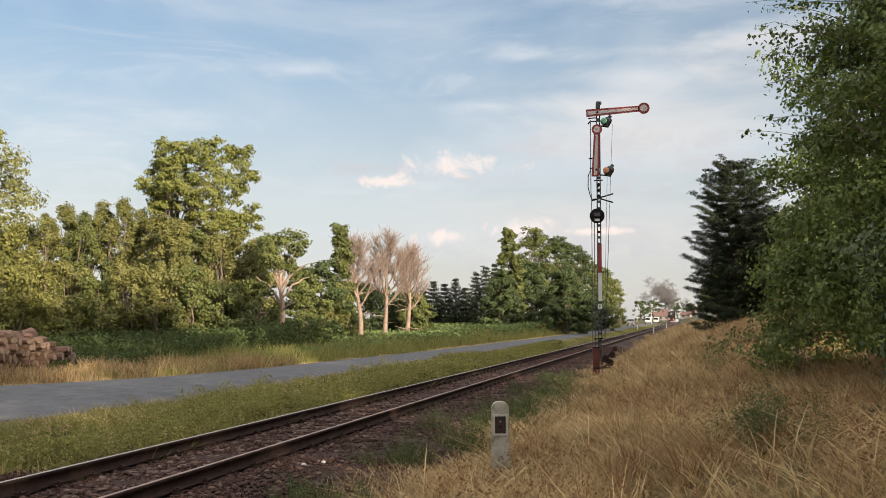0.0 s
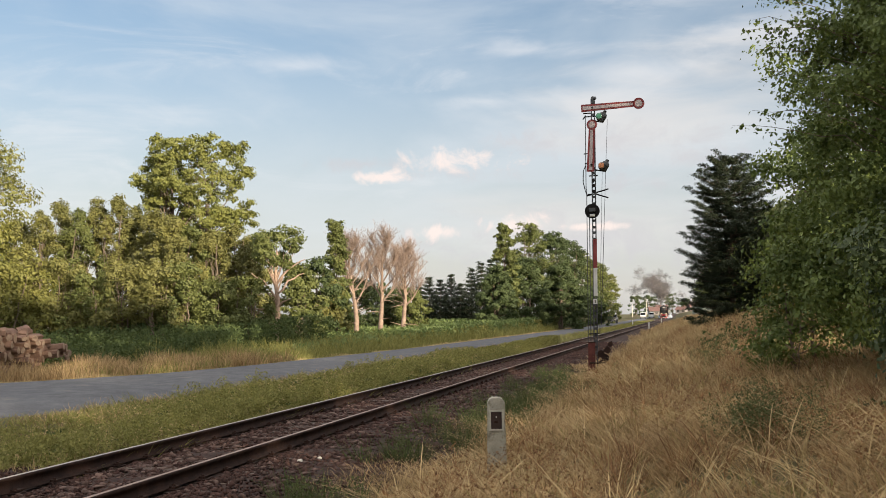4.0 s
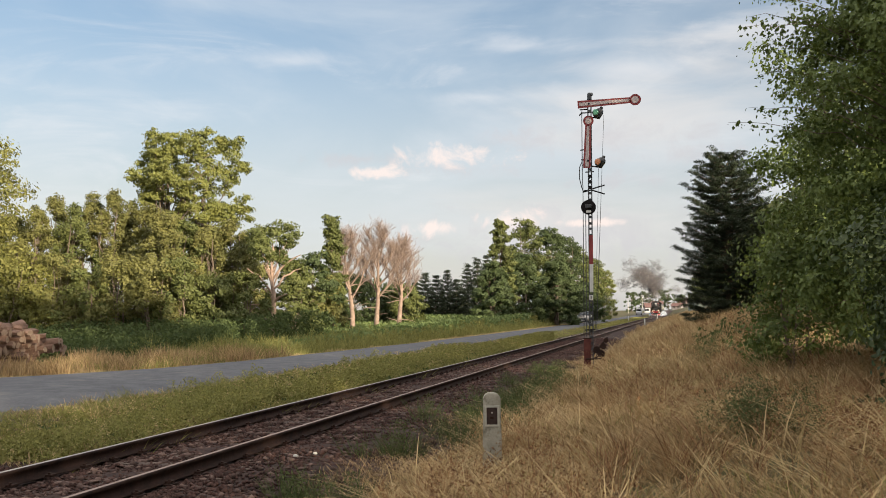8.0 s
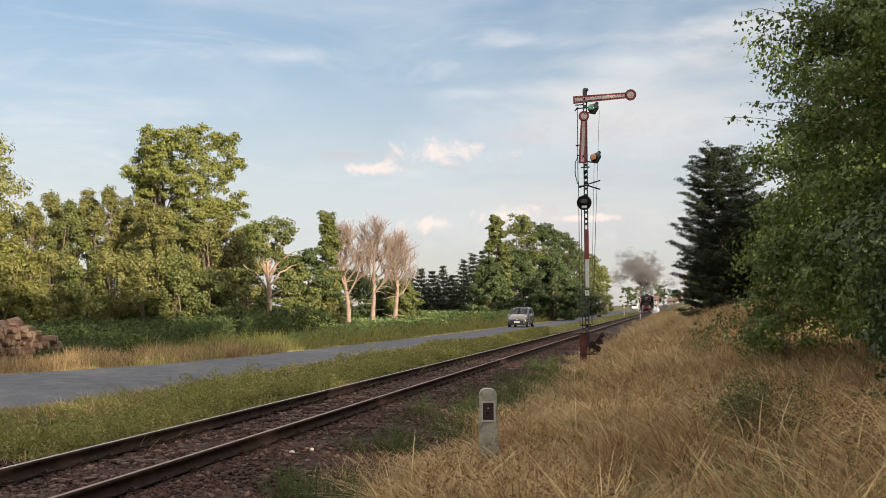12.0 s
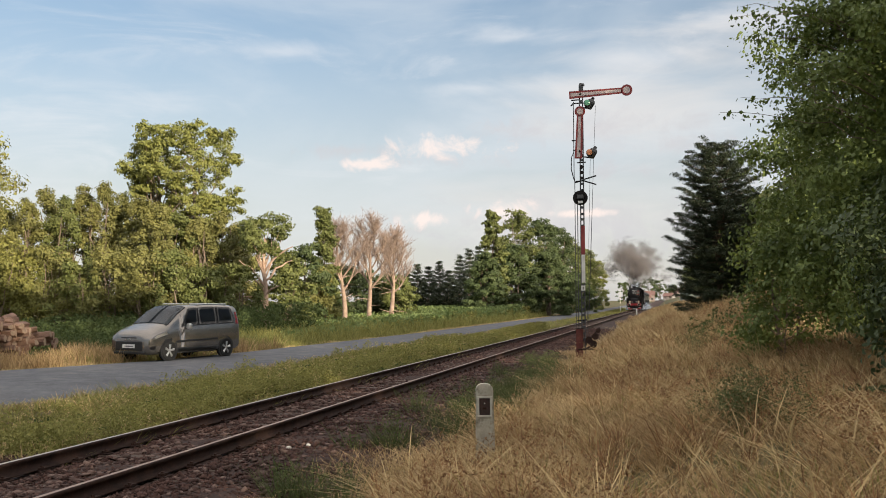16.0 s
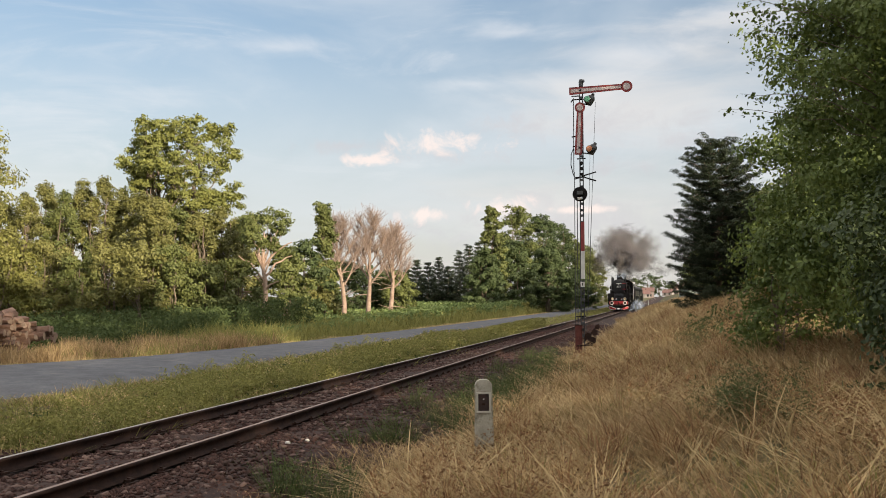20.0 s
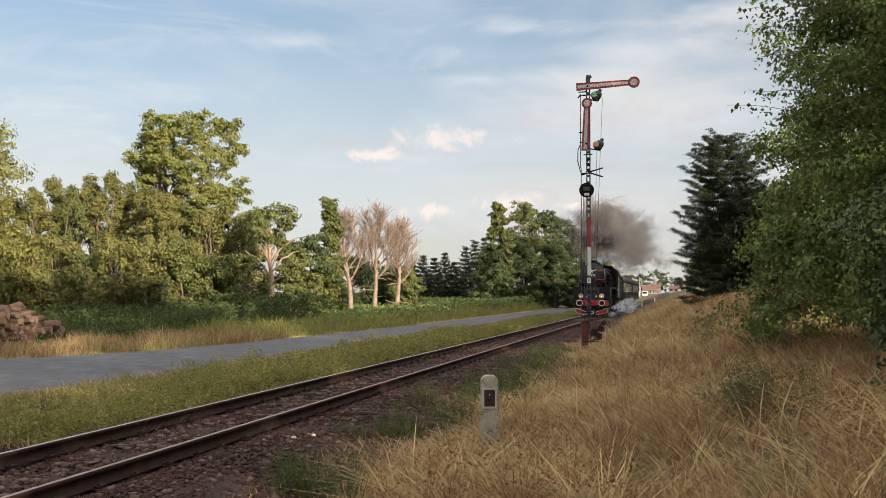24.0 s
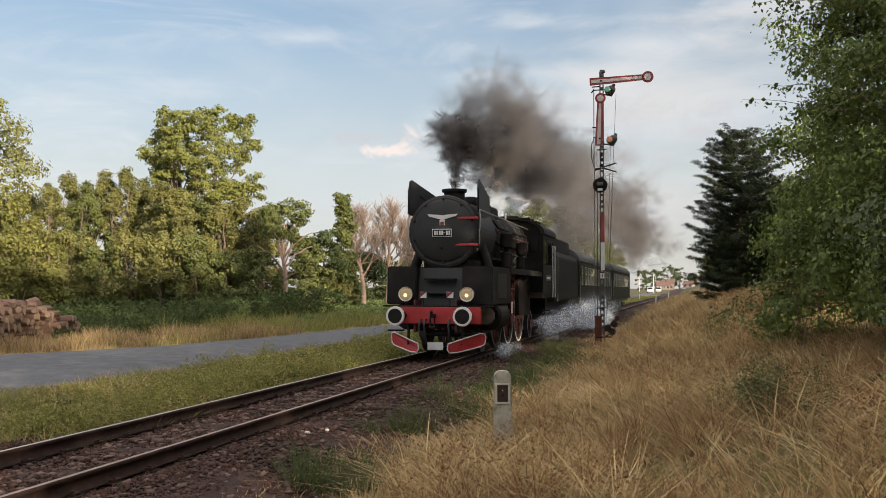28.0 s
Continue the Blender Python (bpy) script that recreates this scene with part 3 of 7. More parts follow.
def make_ballast():
    rs = np.random.RandomState(8)
    # the bed: a low ridge of fine gravel
    ys = np.concatenate((np.arange(-14, 60, 0.5), np.arange(60, 640, 8.0)))
    us, zs = np.array((-3.25, -2.7, -1.9, -1.2, -0.75, 0, 0.75, 1.2, 1.9, 2.6, 3.1)), np.array((-0.47, -0.36, -0.20, -0.19, -0.195, -0.19, -0.195, -0.18, -0.19, -0.29, -0.40))
    V = np.stack((track_x(ys)[:, None] + us[None] + rs.normal(0, 0.03, (len(ys), len(us))), np.repeat(ys[:, None], len(us), 1), rise(ys)[:, None] + zs[None] + rs.normal(0, 0.012, (len(ys), len(us)))), -1).reshape(-1, 3)
    m = len(us)
    i, j = np.meshgrid(np.arange(len(ys) - 1), np.arange(m - 1), indexing="ij")
    Fc = np.stack((i * m + j, i * m + j + 1, (i + 1) * m + j + 1, (i + 1) * m + j), -1).reshape(-1, 4)
    bed = array_part("ballast_bed", V, Fc, M_BED, smooth=True)
    tagged(bed, "dark reddish gravel bed under the track", "gravel", kind="structure")
    n = 46000
    y = 5.5 + 60 * rs.uniform(0, 1, n) ** 2.2
    u = np.clip(rs.normal(0.2, 1.5, n), -2.9, 3.3)
    u = np.where(rs.uniform(0, 1, n) < 0.75, rs.uniform(-2.2, 3.1, n), u)
    bad = np.abs(np.abs(u) - 0.7535) < 0.1
    u = u + np.where(bad, 0.22, 0)
    z = np.interp(u, us, zs) + rise(y) + 0.005
    V, Fc = stones(rs, track_x(y) + u, y, z, rs.uniform(0.015, 0.046, n) * (1 + 0.012 * y))
    st = array_part("track_ballast", V, Fc, M_BALLAST)
    tagged(st, "loose reddish brown ballast stones between the rails", "gravel", kind="stuff")
    n = 2600
    y = 6 + 40 * rs.uniform(0, 1, n) ** 1.6
    u = np.where(rs.uniform(0, 1, n) < 0.55, rs.uniform(-0.6, 0.6, n), rs.uniform(0.95, 2.9, n))
    V, Fc = stones(rs, track_x(y) + u, y, np.interp(u, us, zs) + rise(y) + 0.012, rs.uniform(0.04, 0.085, n))
    V[:, 2] = V[:, 2] * 0.6 + 0.4 * np.repeat(np.interp(u, us, zs) + rise(y) + 0.02, 6)
    fl = array_part("flat_ballast", V, Fc, surface("pinkish_flat_stone", (0.05, 0.030, 0.025), (0.20, 0.135, 0.112), 3, 0.95, 0.5, fine=30, island=0.8))
    tagged(fl, "flat pinkish grey stones lying in the ballast", "gravel", kind="stuff")


def make_pale_stones():
    rs = random.Random(2)
    for x, y, r in ((-4.75, 11.05, 0.05), (-4.6, 11.35, 0.04), (-5.55, 9.9, 0.035), (-6.35, 10.2, 0.03), (-5.6, 12.2, 0.025), (-4.95, 12.8, 0.022)):
        bm = bmesh.new()
        r *= 0.65
        bmesh.ops.create_icosphere(bm, subdivisions=2, radius=r)
        for v in bm.verts:
            v.co = Vector((v.co.x * 1.3, v.co.y, v.co.z * 0.7)) * (1 + 0.25 * noise.noise(v.co * 25 + Vector((x, y, 0))))
        ob = part("pale_stone", bm, M_PALE_STONE)
        ob.matrix_basis = pose(x, y, float(np.interp(x - float(track_x(y)), (-1.9, -1.2, -0.75, 0.75, 1.2, 1.9, 2.6), (-0.165, -0.165, -0.2, -0.2, -0.165, -0.17, -0.28))) + r * 0.5, 0, 0, rs.uniform(0, 360))
        tagged(ob, "whitish pebble lying on the dark track gravel", "stone", "pale stones on the gravel")


make_track()
make_ballast()
make_pale_stones()

# ---- trees ----


def curved(rs, a, b, n, sag, wobble):
    """Points of a limb from a to b: leaves steeply, bends outwards."""
    a, b = np.asarray(a, float), np.asarray(b, float)
    s = np.linspace(0, 1, n)[:, None]
    p = a + (b - a) * s
    p[:, 2] += (sag * np.sin(np.pi * s[:, 0]) * np.linalg.norm(b - a))
    p[1:-1] += rs.normal(0, wobble, (n - 2, 3)) * np.linalg.norm(b - a)
    return p


def broadleaf(label, x, y, tall, wide, low, seed, material, leaf=0.26, count=7000, clumps=60, trunk=0.22, shape=(0.5, 1.0, 0.85, 0.35), bark=None, name="tree", slim=0.6, deep=0.9, fork=0.35, lean=0.0, droop=0.3, sunk=0.0, flat=0.75, stems=1, puffy=1.0, tumble=0.6):
    """A tree: trunk, limbs to clumps of leaves, gaps between the clumps. shape: crown radius from its foot to its top, in shares of wide."""
    rs = np.random.RandomState(seed)
    z0 = float(ground_z(x, y)) - 0.1 - sunk
    t = new(name)
    t.matrix_basis = pose(x, y, z0)
    tagged(t, label, "tree")
    prof_s = np.linspace(0, 1, len(shape))
    s = np.clip((np.arange(clumps) + 0.5) / clumps + rs.normal(0, 0.05, clumps), 0, 1) ** 0.85
    a = 2.39996 * np.arange(clumps) + rs.normal(0, 1.2, clumps)
    r = wide * np.interp(s, prof_s, shape) * rs.uniform(0.03, 1, clumps) ** 0.4 * rs.uniform(0.8, 1.1, clumps)
    cz = low + (tall - low) * s * 0.95
    c = np.stack((r * np.cos(a) + lean * cz, r * np.sin(a), cz), 1)
    cr = (0.17 * wide + 0.40) * puffy * rs.uniform(0.6, 1.35, clumps)
    # trunk and limbs
    paths = []
    for k in range(stems):
        off = rs.normal(0, 0.12 * wide, 2) * (stems > 1)
        top = np.array((lean * tall * 0.8 + off[0] * 2, off[1] * 2, tall * 0.86))
        tp = curved(rs, (off[0], off[1], 0), top, 9, 0, 0.012)
        paths.append((tp, trunk * np.linspace(1, 0.16, 9) * (1 + 0.5 * np.exp(-np.linspace(0, 12, 9)))))
    limbs = []
    for i in rs.permutation(clumps)[: min(44, max(10, clumps // 2))]:
        h = max(low * 0.7, c[i, 2] * rs.uniform(0.45, 0.75)) / (tall * 0.86)
        q = paths[rs.randint(stems)][0]
        root = np.array([np.interp(h, np.linspace(0, 1, 9), q[:, k]) for k in range(3)])
        rad = trunk * (1 - 0.8 * h) * fork
        limbs.append((curved(rs, root, c[i], 6, 0.10, 0.03), rad * np.linspace(1, 0.2, 6)))
    V, Fc = tubes(paths, 9)
    array_part("trunk", V, Fc, bark or M_BARK, t, smooth=True)
    V, Fc = tubes(limbs, 5)
    tagged(array_part("branchwork", V, Fc, bark or M_BARK, t, smooth=True), kind="stuff")
    # each clump is a bunch of sprays; the leaves lie on the sprays and face the way they do
    lobes = 9
    sd = rs.normal(0, 1, (clumps, lobes, 3)) + 0.7 * (c / (np.linalg.norm(c[:, :2], axis=1)[:, None] + 0.5) * np.array((1, 1, 0)))[:, None]
    sd[..., 2] += 0.25
    sd /= np.linalg.norm(sd, axis=2)[..., None]
    sc = c[:, None] + sd * (cr * deep * rs.uniform(0.35, 0.95, (clumps, lobes)).T).T[..., None] * np.array((1, 1, flat))
    sr = cr[:, None] * rs.uniform(0.26, 0.62, (clumps, lobes))
    w = (sr ** 2).ravel()
    k = rs.choice(clumps * lobes, count, p=w / w.sum())
    d = rs.normal(0, 1, (count, 3))
    d /= np.linalg.norm(d, axis=1)[:, None]
    pos = sc.reshape(-1, 3)[k] + d * (sr.ravel()[k] * rs.uniform(0, 1, count) ** 0.42)[:, None] * np.array((1.1, 1.1, flat * 0.8))
    pos[:, 2] = np.maximum(pos[:, 2], 0.15)
    away = pos - np.array((0, 0, (low + tall) / 2))
    out = d * 0.75 + sd.reshape(-1, 3)[k] * 0.5 + away / (np.linalg.norm(away, axis=1)[:, None] + 0.1) * 0.35
    V, Fc = leaves(rs, pos, out, leaf, droop, slim, tumble)
    array_part("crown", V, Fc, material, t)
    return t


def pine(label, x, y, tall, wide, low, seed, count=9000, needle=0.2, step=0.5, boughs=7, fluff=1.0, shape=(0.75, 1.0, 0.92, 0.72, 0.45, 0.12)):
    """A conifer: a straight stem, whorls of level boughs that turn up at the tip, flat sprays of needles along them."""
    rs = np.random.RandomState(seed)
    t = new("pine")
    t.matrix_basis = pose(x, y, float(ground_z(x, y)) - 0.1)
    tagged(t, label, "tree")
    V, Fc = tubes([(curved(rs, (0, 0, 0), (0.1, 0, tall * 0.97), 9, 0, 0.008), 0.02 * tall * np.linspace(1, 0.12, 9))], 9)
    array_part("trunk", V, Fc, M_BARK, t, smooth=True)
    limbs, tuft, face, size = [], [], [], []
    for z in np.arange(low, tall - 0.1, step):
        f = (z - low) / (tall - low)
        turn = rs.uniform(0, 6.283)
        for i in range(boughs):
            a = turn + 6.283 * i / boughs + rs.normal(0, 0.2)
            L = max(0.25, wide * float(np.interp(f, np.linspace(0, 1, len(shape)), shape)) * rs.uniform(0.62, 1.12))
            h0 = z + rs.normal(0, 0.13 * step)
            tip = np.array((L * math.cos(a), L * math.sin(a), h0 + L * (0.06 + 0.28 * f) + rs.normal(0, 0.06)))
            q = curved(rs, (0, 0, h0), tip, 6, -0.09, 0.012)
            limbs.append((q, (0.010 + 0.014 * L) * np.linspace(1, 0.25, 6)))
            m = max(3, int(L * 5.5))
            for g in np.linspace(0.32, 1.0, m):
                p = np.array([np.interp(g, np.linspace(0, 1, 6), q[:, c]) for c in range(3)])
                side = rs.uniform(-1, 1) * 0.34 * L * (1.15 - g) + rs.normal(0, 0.05)
                p += np.array((-math.sin(a) * side, math.cos(a) * side, rs.normal(0, 0.03)))
                tuft.append(p)
                face.append((math.cos(a) * 0.3, math.sin(a) * 0.3, 0.8))
                size.append((0.13 + 0.07 * L * (1.1 - g)) * fluff)
    V, Fc = tubes(limbs, 5)
    tagged(array_part("branchwork", V, Fc, M_BARK, t, smooth=True), kind="stuff")
    tuft, face, size = np.array(tuft), np.array(face), np.array(size)
    k = rs.randint(0, len(tuft), count)
    d = rs.normal(0, 1, (count, 3))
    d /= np.linalg.norm(d, axis=1)[:, None]
    pos = tuft[k] + d * (size[k] * rs.uniform(0.2, 1, count))[:, None] * np.array((1.25, 1.25, 0.5))
    V, Fc = leaves(rs, pos, d * 0.5 + face[k], needle, -0.5, 0.24, 0.5)
    array_part("crown", V, Fc, M_NEEDLE, t)
    return t


def bare_tree(label, x, y, tall, seed, trunk=0.24, lean=0.0, crown=1.0):
    """A dead tree: a bleached stem, a fan of rising limbs, fine twigs, stubs of dead boughs low on the stem."""
    rs = np.random.RandomState(seed)
    t = new("dead_tree")
    t.matrix_basis = pose(x, y, float(ground_z(x, y)) - 0.1)
    tagged(t, label, "tree")
    thick, limbs, fine = [], [], []

    def shoot(p, way, length, rad, n=6, up=0.10, wob=0.09):
        pts = [np.asarray(p, float)]
        for i in range(n - 1):
            way = way + rs.normal(0, wob, 3) + np.array((0, 0, up))
            way = way / np.linalg.norm(way)
            pts.append(pts[-1] + way * length / (n - 1))
        return np.array(pts), rad * np.linspace(1, 0.3, n), way

    def outward(way, low, high):
        a = rs.uniform(0, 6.283)
        w = way + np.array((math.cos(a), math.sin(a), 0.05)) * rs.uniform(low, high)
        return w / np.linalg.norm(w)

    q, r, w = shoot((0, 0, 0), np.array((lean, 0, 1.0)), tall * 0.86, trunk, 9, 0.02, 0.035)
    thick.append((q, trunk * np.linspace(1, 0.2, 9)))
    for i in range(15):
        h = 0.42 + 0.58 * (i / 14)
        p = np.array([np.interp(h, np.linspace(0, 1, 9), q[:, c]) for c in range(3)])
        a = 2.4 * i + rs.uniform(-0.4, 0.4)
        way = np.array((math.cos(a) * crown, math.sin(a) * crown, 1.0))
        L = (0.35 * tall * (1.45 - h)) * rs.uniform(0.75, 1.1)
        q1, r1, w1 = shoot(p, way / np.linalg.norm(way), L, trunk * (0.5 - 0.3 * h), 7, 0.10, 0.07)
        limbs.append((q1, r1))
        for j in range(8):
            q2, r2, w2 = shoot(q1[rs.randint(2, 7)], outward(w1, 0.45, 1.2), L * rs.uniform(0.22, 0.42), 0.045, 6, 0.10)
            limbs.append((q2, r2))
            for m in range(8):
                q3, r3, w3 = shoot(q2[rs.randint(1, 6)], outward(w2, 0.4, 1.1), rs.uniform(0.4, 1.0), 0.019, 4, 0.08)
                fine.append((q3, r3))
                for e in range(2):
                    q4, r4, w4 = shoot(q3[rs.randint(1, 4)], outward(w3, 0.4, 1.0), rs.uniform(0.25, 0.6), 0.013, 3, 0.05)
                    fine.append((q4, r4))
    for i in range(9):
        h = rs.uniform(0.18, 0.62)
        p = np.array([np.interp(h, np.linspace(0, 1, 9), q[:, c]) for c in range(3)])
        a = rs.uniform(0, 6.283)
        q1, r1, w1 = shoot(p, np.array((math.cos(a), math.sin(a), 0.25)), rs.uniform(0.7, 1.9), 0.045, 6, -0.04, 0.12)
        limbs.append((q1, r1))
    V, Fc = tubes(thick, 8)
    array_part("trunk", V, Fc, M_BARK_WARM, t, smooth=True)
    V, Fc = tubes(limbs, 6)
    tagged(array_part("branchwork", V, Fc, M_BARK_WARM, t, smooth=True), kind="stuff")
    V, Fc = tubes(fine, 3)
    tagged(array_part("twigwork", V, Fc, M_BARK_GREY, t), kind="stuff")
    return t


def at_bearing(px, y):
    """Where the line of sight at a bearing (degrees left of the track) meets the distance y."""
    return -y * math.tan(radians(px))


def make_trees():
    hedge = "broad bushy green tree lit by the low sun beside the lane"
    # leafy screen behind the lane, from the log stack to the poplar
    broadleaf("tall light green maple turning yellow", at_bearing(42.0, 44), 44, 14.0, 4.2, 1.2, 19, M_MAPLE, 0.2, 15000, 70, 0.22, (0.8, 1.0, 0.8, 0.3))
    for i, (b, y, h, w, m) in enumerate(((40.9, 50, 8.4, 2.4, M_MIXED), (39.6, 53, 9.3, 2.2, M_WILLOW), (38.5, 51, 9.2, 2.0, M_WILLOW), (37.4, 54, 10.3, 2.1, M_WILLOW), (36.4, 52, 9.4, 1.9, M_MIXED), (35.3, 54, 10.4, 2.1, M_WILLOW), (34.3, 53, 10.5, 1.9, M_WILLOW),
                                         (33.4, 54, 9.8, 2.0, M_WILLOW), (32.3, 52, 9.4, 2.0, M_WILLOW), (31.2, 50, 8.6, 2.0, M_WILLOW), (30.0, 51, 8.2, 2.0, M_MIXED), (28.8, 51, 7.9, 1.9, M_WILLOW), (27.6, 53, 8.4, 1.9, M_WILLOW), (26.6, 55, 7.6, 1.8, M_WILLOW))):
        broadleaf(hedge, at_bearing(b, y), y, h, w, 0.5, 20 + i, m, 0.155, 15500, 74, 0.12, (0.9, 1.05, 1.0, 0.66, 0.08), stems=3, puffy=0.66, flat=1.1)
    for i, (b, y, h, w, m) in enumerate(((40.8, 43, 5.4, 2.2, M_MAPLE), (38.9, 45, 5.0, 2.0, M_MAPLE), (37.2, 46, 5.6, 1.9, M_WILLOW), (35.5, 46, 4.8, 1.9, M_MIXED), (33.8, 46, 5.4, 1.9, M_WILLOW), (32.0, 46, 5.2, 1.8, M_WILLOW), (30.3, 47, 5.4, 1.7, M_MIXED), (28.4, 48, 4.6, 1.6, M_MIXED), (26.6, 50, 4.6, 1.6, M_MIXED))):
        broadleaf("bushy sunlit young tree in front of the wood", at_bearing(b, y), y, h, w, 0.6, 180 + i, m, 0.16, 7000, 38, 0.08, (0.6, 1.0, 0.9, 0.35), stems=3, puffy=0.8, flat=0.95)
    broadleaf("tall poplar with a broad yellowish green crown", at_bearing(29.75, 58), 58, 15.3, 4.5, 3.4, 47, M_POPLAR, 0.19, 62000, 330, 0.30, (0.30, 0.55, 0.88, 1.0, 0.72), fork=0.42, puffy=0.56, stems=3)
    t = broadleaf("half-bare tree with a trunk coloured as sunlit and a small crown", at_bearing(24.75, 51), 51, 7.5, 1.35, 5.2, 42, M_MIXED, 0.17, 7000, 36, 0.23, (0.7, 1.0, 1.0, 0.7), bark=M_BARK_PINK_LIT, lean=-0.02)
    rs = np.random.RandomState(5)
    for k, (z, dx, dz) in enumerate(((1.2, -1.3, -0.25), (1.7, -1.5, 0.1), (2.2, -1.2, 0.5), (2.7, 1.1, 0.6), (3.3, -1.5, 1.6), (3.6, 1.6, 1.3), (4.2, 1.9, 1.5), (3.0, -0.9, 0.9))):
        V, Fc = tubes([(curved(rs, (-0.02 * z, 0, z), (-0.02 * z + dx, rs.uniform(-0.5, 0.5), z + dz), 6, 0.12, 0.02), 0.085 * np.linspace(1, 0.3, 6))], 6)
        array_part("bare_branch", V, Fc, M_BARK_PINK_LIT, t, "bare bleached branch coloured as sunlit", smooth=True)
    for i, (b, y, h, w, m) in enumerate(((23.3, 62, 6.3, 1.9, M_MIXED), (22.3, 66, 6.8, 2.0, M_DEEP), (25.9, 62, 6.2, 2.0, M_WILLOW), (21.5, 68, 5.0, 1.8, M_WILLOW), (19.9, 82, 6.0, 2.2, M_DEEP), (18.6, 86, 5.6, 2.2, M_DEEP), (17.3, 88, 5.2, 2.2, M_DEEP), (16.4, 84, 5.0, 2.0, M_MIXED))):
        broadleaf("small leafy tree at the edge of the wood", at_bearing(b, y), y, h, w, 0.4, 60 + i, m, 0.22, 8000, 60, 0.10, puffy=0.85)
    broadleaf("slender upright green tree beside dead trees", at_bearing(21.15, 70), 70, 10.4, 1.25, 0.8, 65, M_MIXED, 0.21, 13000, 110, 0.12, (1.0, 1.0, 0.85, 0.6, 0.25), puffy=0.8, fork=0.2)
    for b, y, h, sd, ln, cr in ((19.85, 73, 9.3, 70, -0.02, 0.8), (18.35, 76, 9.7, 71, 0.05, 1.15), (17.0, 79, 8.8, 72, 0.06, 1.0)):
        bare_tree("dead leafless tree with a bleached pinkish trunk", at_bearing(b, y), y, h, sd, 0.25, ln, cr)
    for i, (b, y, h, w) in enumerate(((15.9, 118, 6.4, 2.4), (15.3, 125, 8.2, 2.4), (14.6, 120, 7.2, 2.6), (13.9, 128, 8.4, 2.6), (13.3, 122, 6.8, 2.6), (12.6, 124, 9.0, 2.8), (12.0, 118, 9.6, 2.6), (11.4, 122, 10.0, 2.6))):
        pine("dark green conifer at the edge of a far wood", at_bearing(b, y), y, h, w, 0.4, 80 + i, 9000, 0.30, 0.55, 7, 2.3, (1.0, 0.95, 0.8, 0.55, 0.3, 0.05))
    far = "dense green tree standing beside the lane"
    for i, (b, y, h, w, m) in enumerate(((11.0, 108, 8.2, 2.6, M_DEEP), (10.5, 112, 14.2, 1.8, M_MIXED), (9.2, 120, 10.0, 3.4, M_DEEP), (8.9, 126, 15.4, 4.0, M_MIXED), (7.5, 132, 14.4, 4.0, M_DEEP), (7.0, 124, 9.0, 3.2, M_DEEP), (6.4, 150, 14.8, 4.0, M_DEEP),
                                         (5.6, 170, 14.2, 4.2, M_MIXED), (4.8, 195, 13.6, 4.2, M_MIXED), (4.2, 225, 12.5, 4.4, M_POPLAR), (5.2, 160, 7.0, 3.0, M_DEEP))):
        broadleaf(far, at_bearing(b, y), y, h, w, 0.3, 100 + i, m, 0.27, 19000, 130, 0.16, (1.0, 1.05, 0.92, 0.66, 0.28), stems=2, puffy=0.84, flat=0.7, fork=0.25)
    # the bank
    pine("dark pine standing on the grassy bank", at_bearing(-3.3, 48), 48, 8.3, 2.35, 0.2, 120, 130000, 0.13, 0.40, 11, 1.45, (0.9, 1.0, 1.02, 0.95, 0.80, 0.42))
    birch = broadleaf("tall birch with drooping leafy branches on the bank", 5.3, 17.5, 10.5, 3.3, 0.2, 121, M_BIRCH, 0.088, 140000, 300, 0.13, (1.0, 1.0, 0.74, 0.38), droop=1.0, slim=0.75, flat=0.9, stems=3, name="birch", puffy=0.72, tumble=0.7)
    # a few long shoots that hang out of the crown against the sky
    rs = np.random.RandomState(77)
    stems, pos = [], []
    for i in range(22):
        z = 4.2 + 4.2 * ((i * 0.618) % 1)
        reach, dz = rs.uniform(3.2, 4.6) - 0.15 * abs(z - 6), rs.uniform(-0.1, 0.7)
        q = curved(rs, (-1.6, -0.4, z - 0.3), (-reach, -0.5 + rs.uniform(-0.9, 0.9), z + dz), 8, 0.06, 0.015)
        stems.append((q, 0.012 * np.linspace(1, 0.25, 8)))
        for j in range(50):
            s = rs.uniform(0.2, 1.0) ** 0.7
            p = np.array([np.interp(s, np.linspace(0, 1, 8), q[:, k]) for k in range(3)])
            pos.append(p + np.array((rs.normal(0, 0.05), rs.normal(0, 0.10), -abs(rs.normal(0, 0.09)))))
    V, Fc = tubes(stems, 5)
    tagged(array_part("hanging_shoot", V, Fc, M_BARK, birch), kind="stuff")
    pos = np.array(pos)
    V, Fc = leaves(rs, pos, np.tile((0, -0.6, 0.2), (len(pos), 1)), 0.085, 1.2, 0.7)
    tagged(array_part("shoot_leaves", V, Fc, M_BIRCH, birch), kind="stuff")
    # the deep shade under the birch is put into this shrub's leaf colours
    broadleaf("dense shrub at the foot of the birch, darkened as in shade", 4.35, 12.9, 3.3, 1.9, 0.0, 122, leafy("shade_coloured_leaves", (0.022, 0.040, 0.012), (0.085, 0.115, 0.03)), 0.10, 24000, 80, 0.06, (1.0, 1.0, 0.9, 0.6), stems=3, name="shrub")
    broadleaf("leafy shrub with yellowing leaves beside the birch", 2.6, 19.0, 2.6, 1.0, 0.0, 123, M_BIRCH, 0.09, 9000, 36, 0.05, (1.0, 1.0, 0.8, 0.5), stems=2, name="shrub")
    broadleaf("small yellowing shrub in the dry grass", 2.1, 18.4, 1.9, 0.45, 0.5, 124, M_BIRCH_YELLOW, 0.08, 150, 10, 0.02, stems=2, name="shrub")
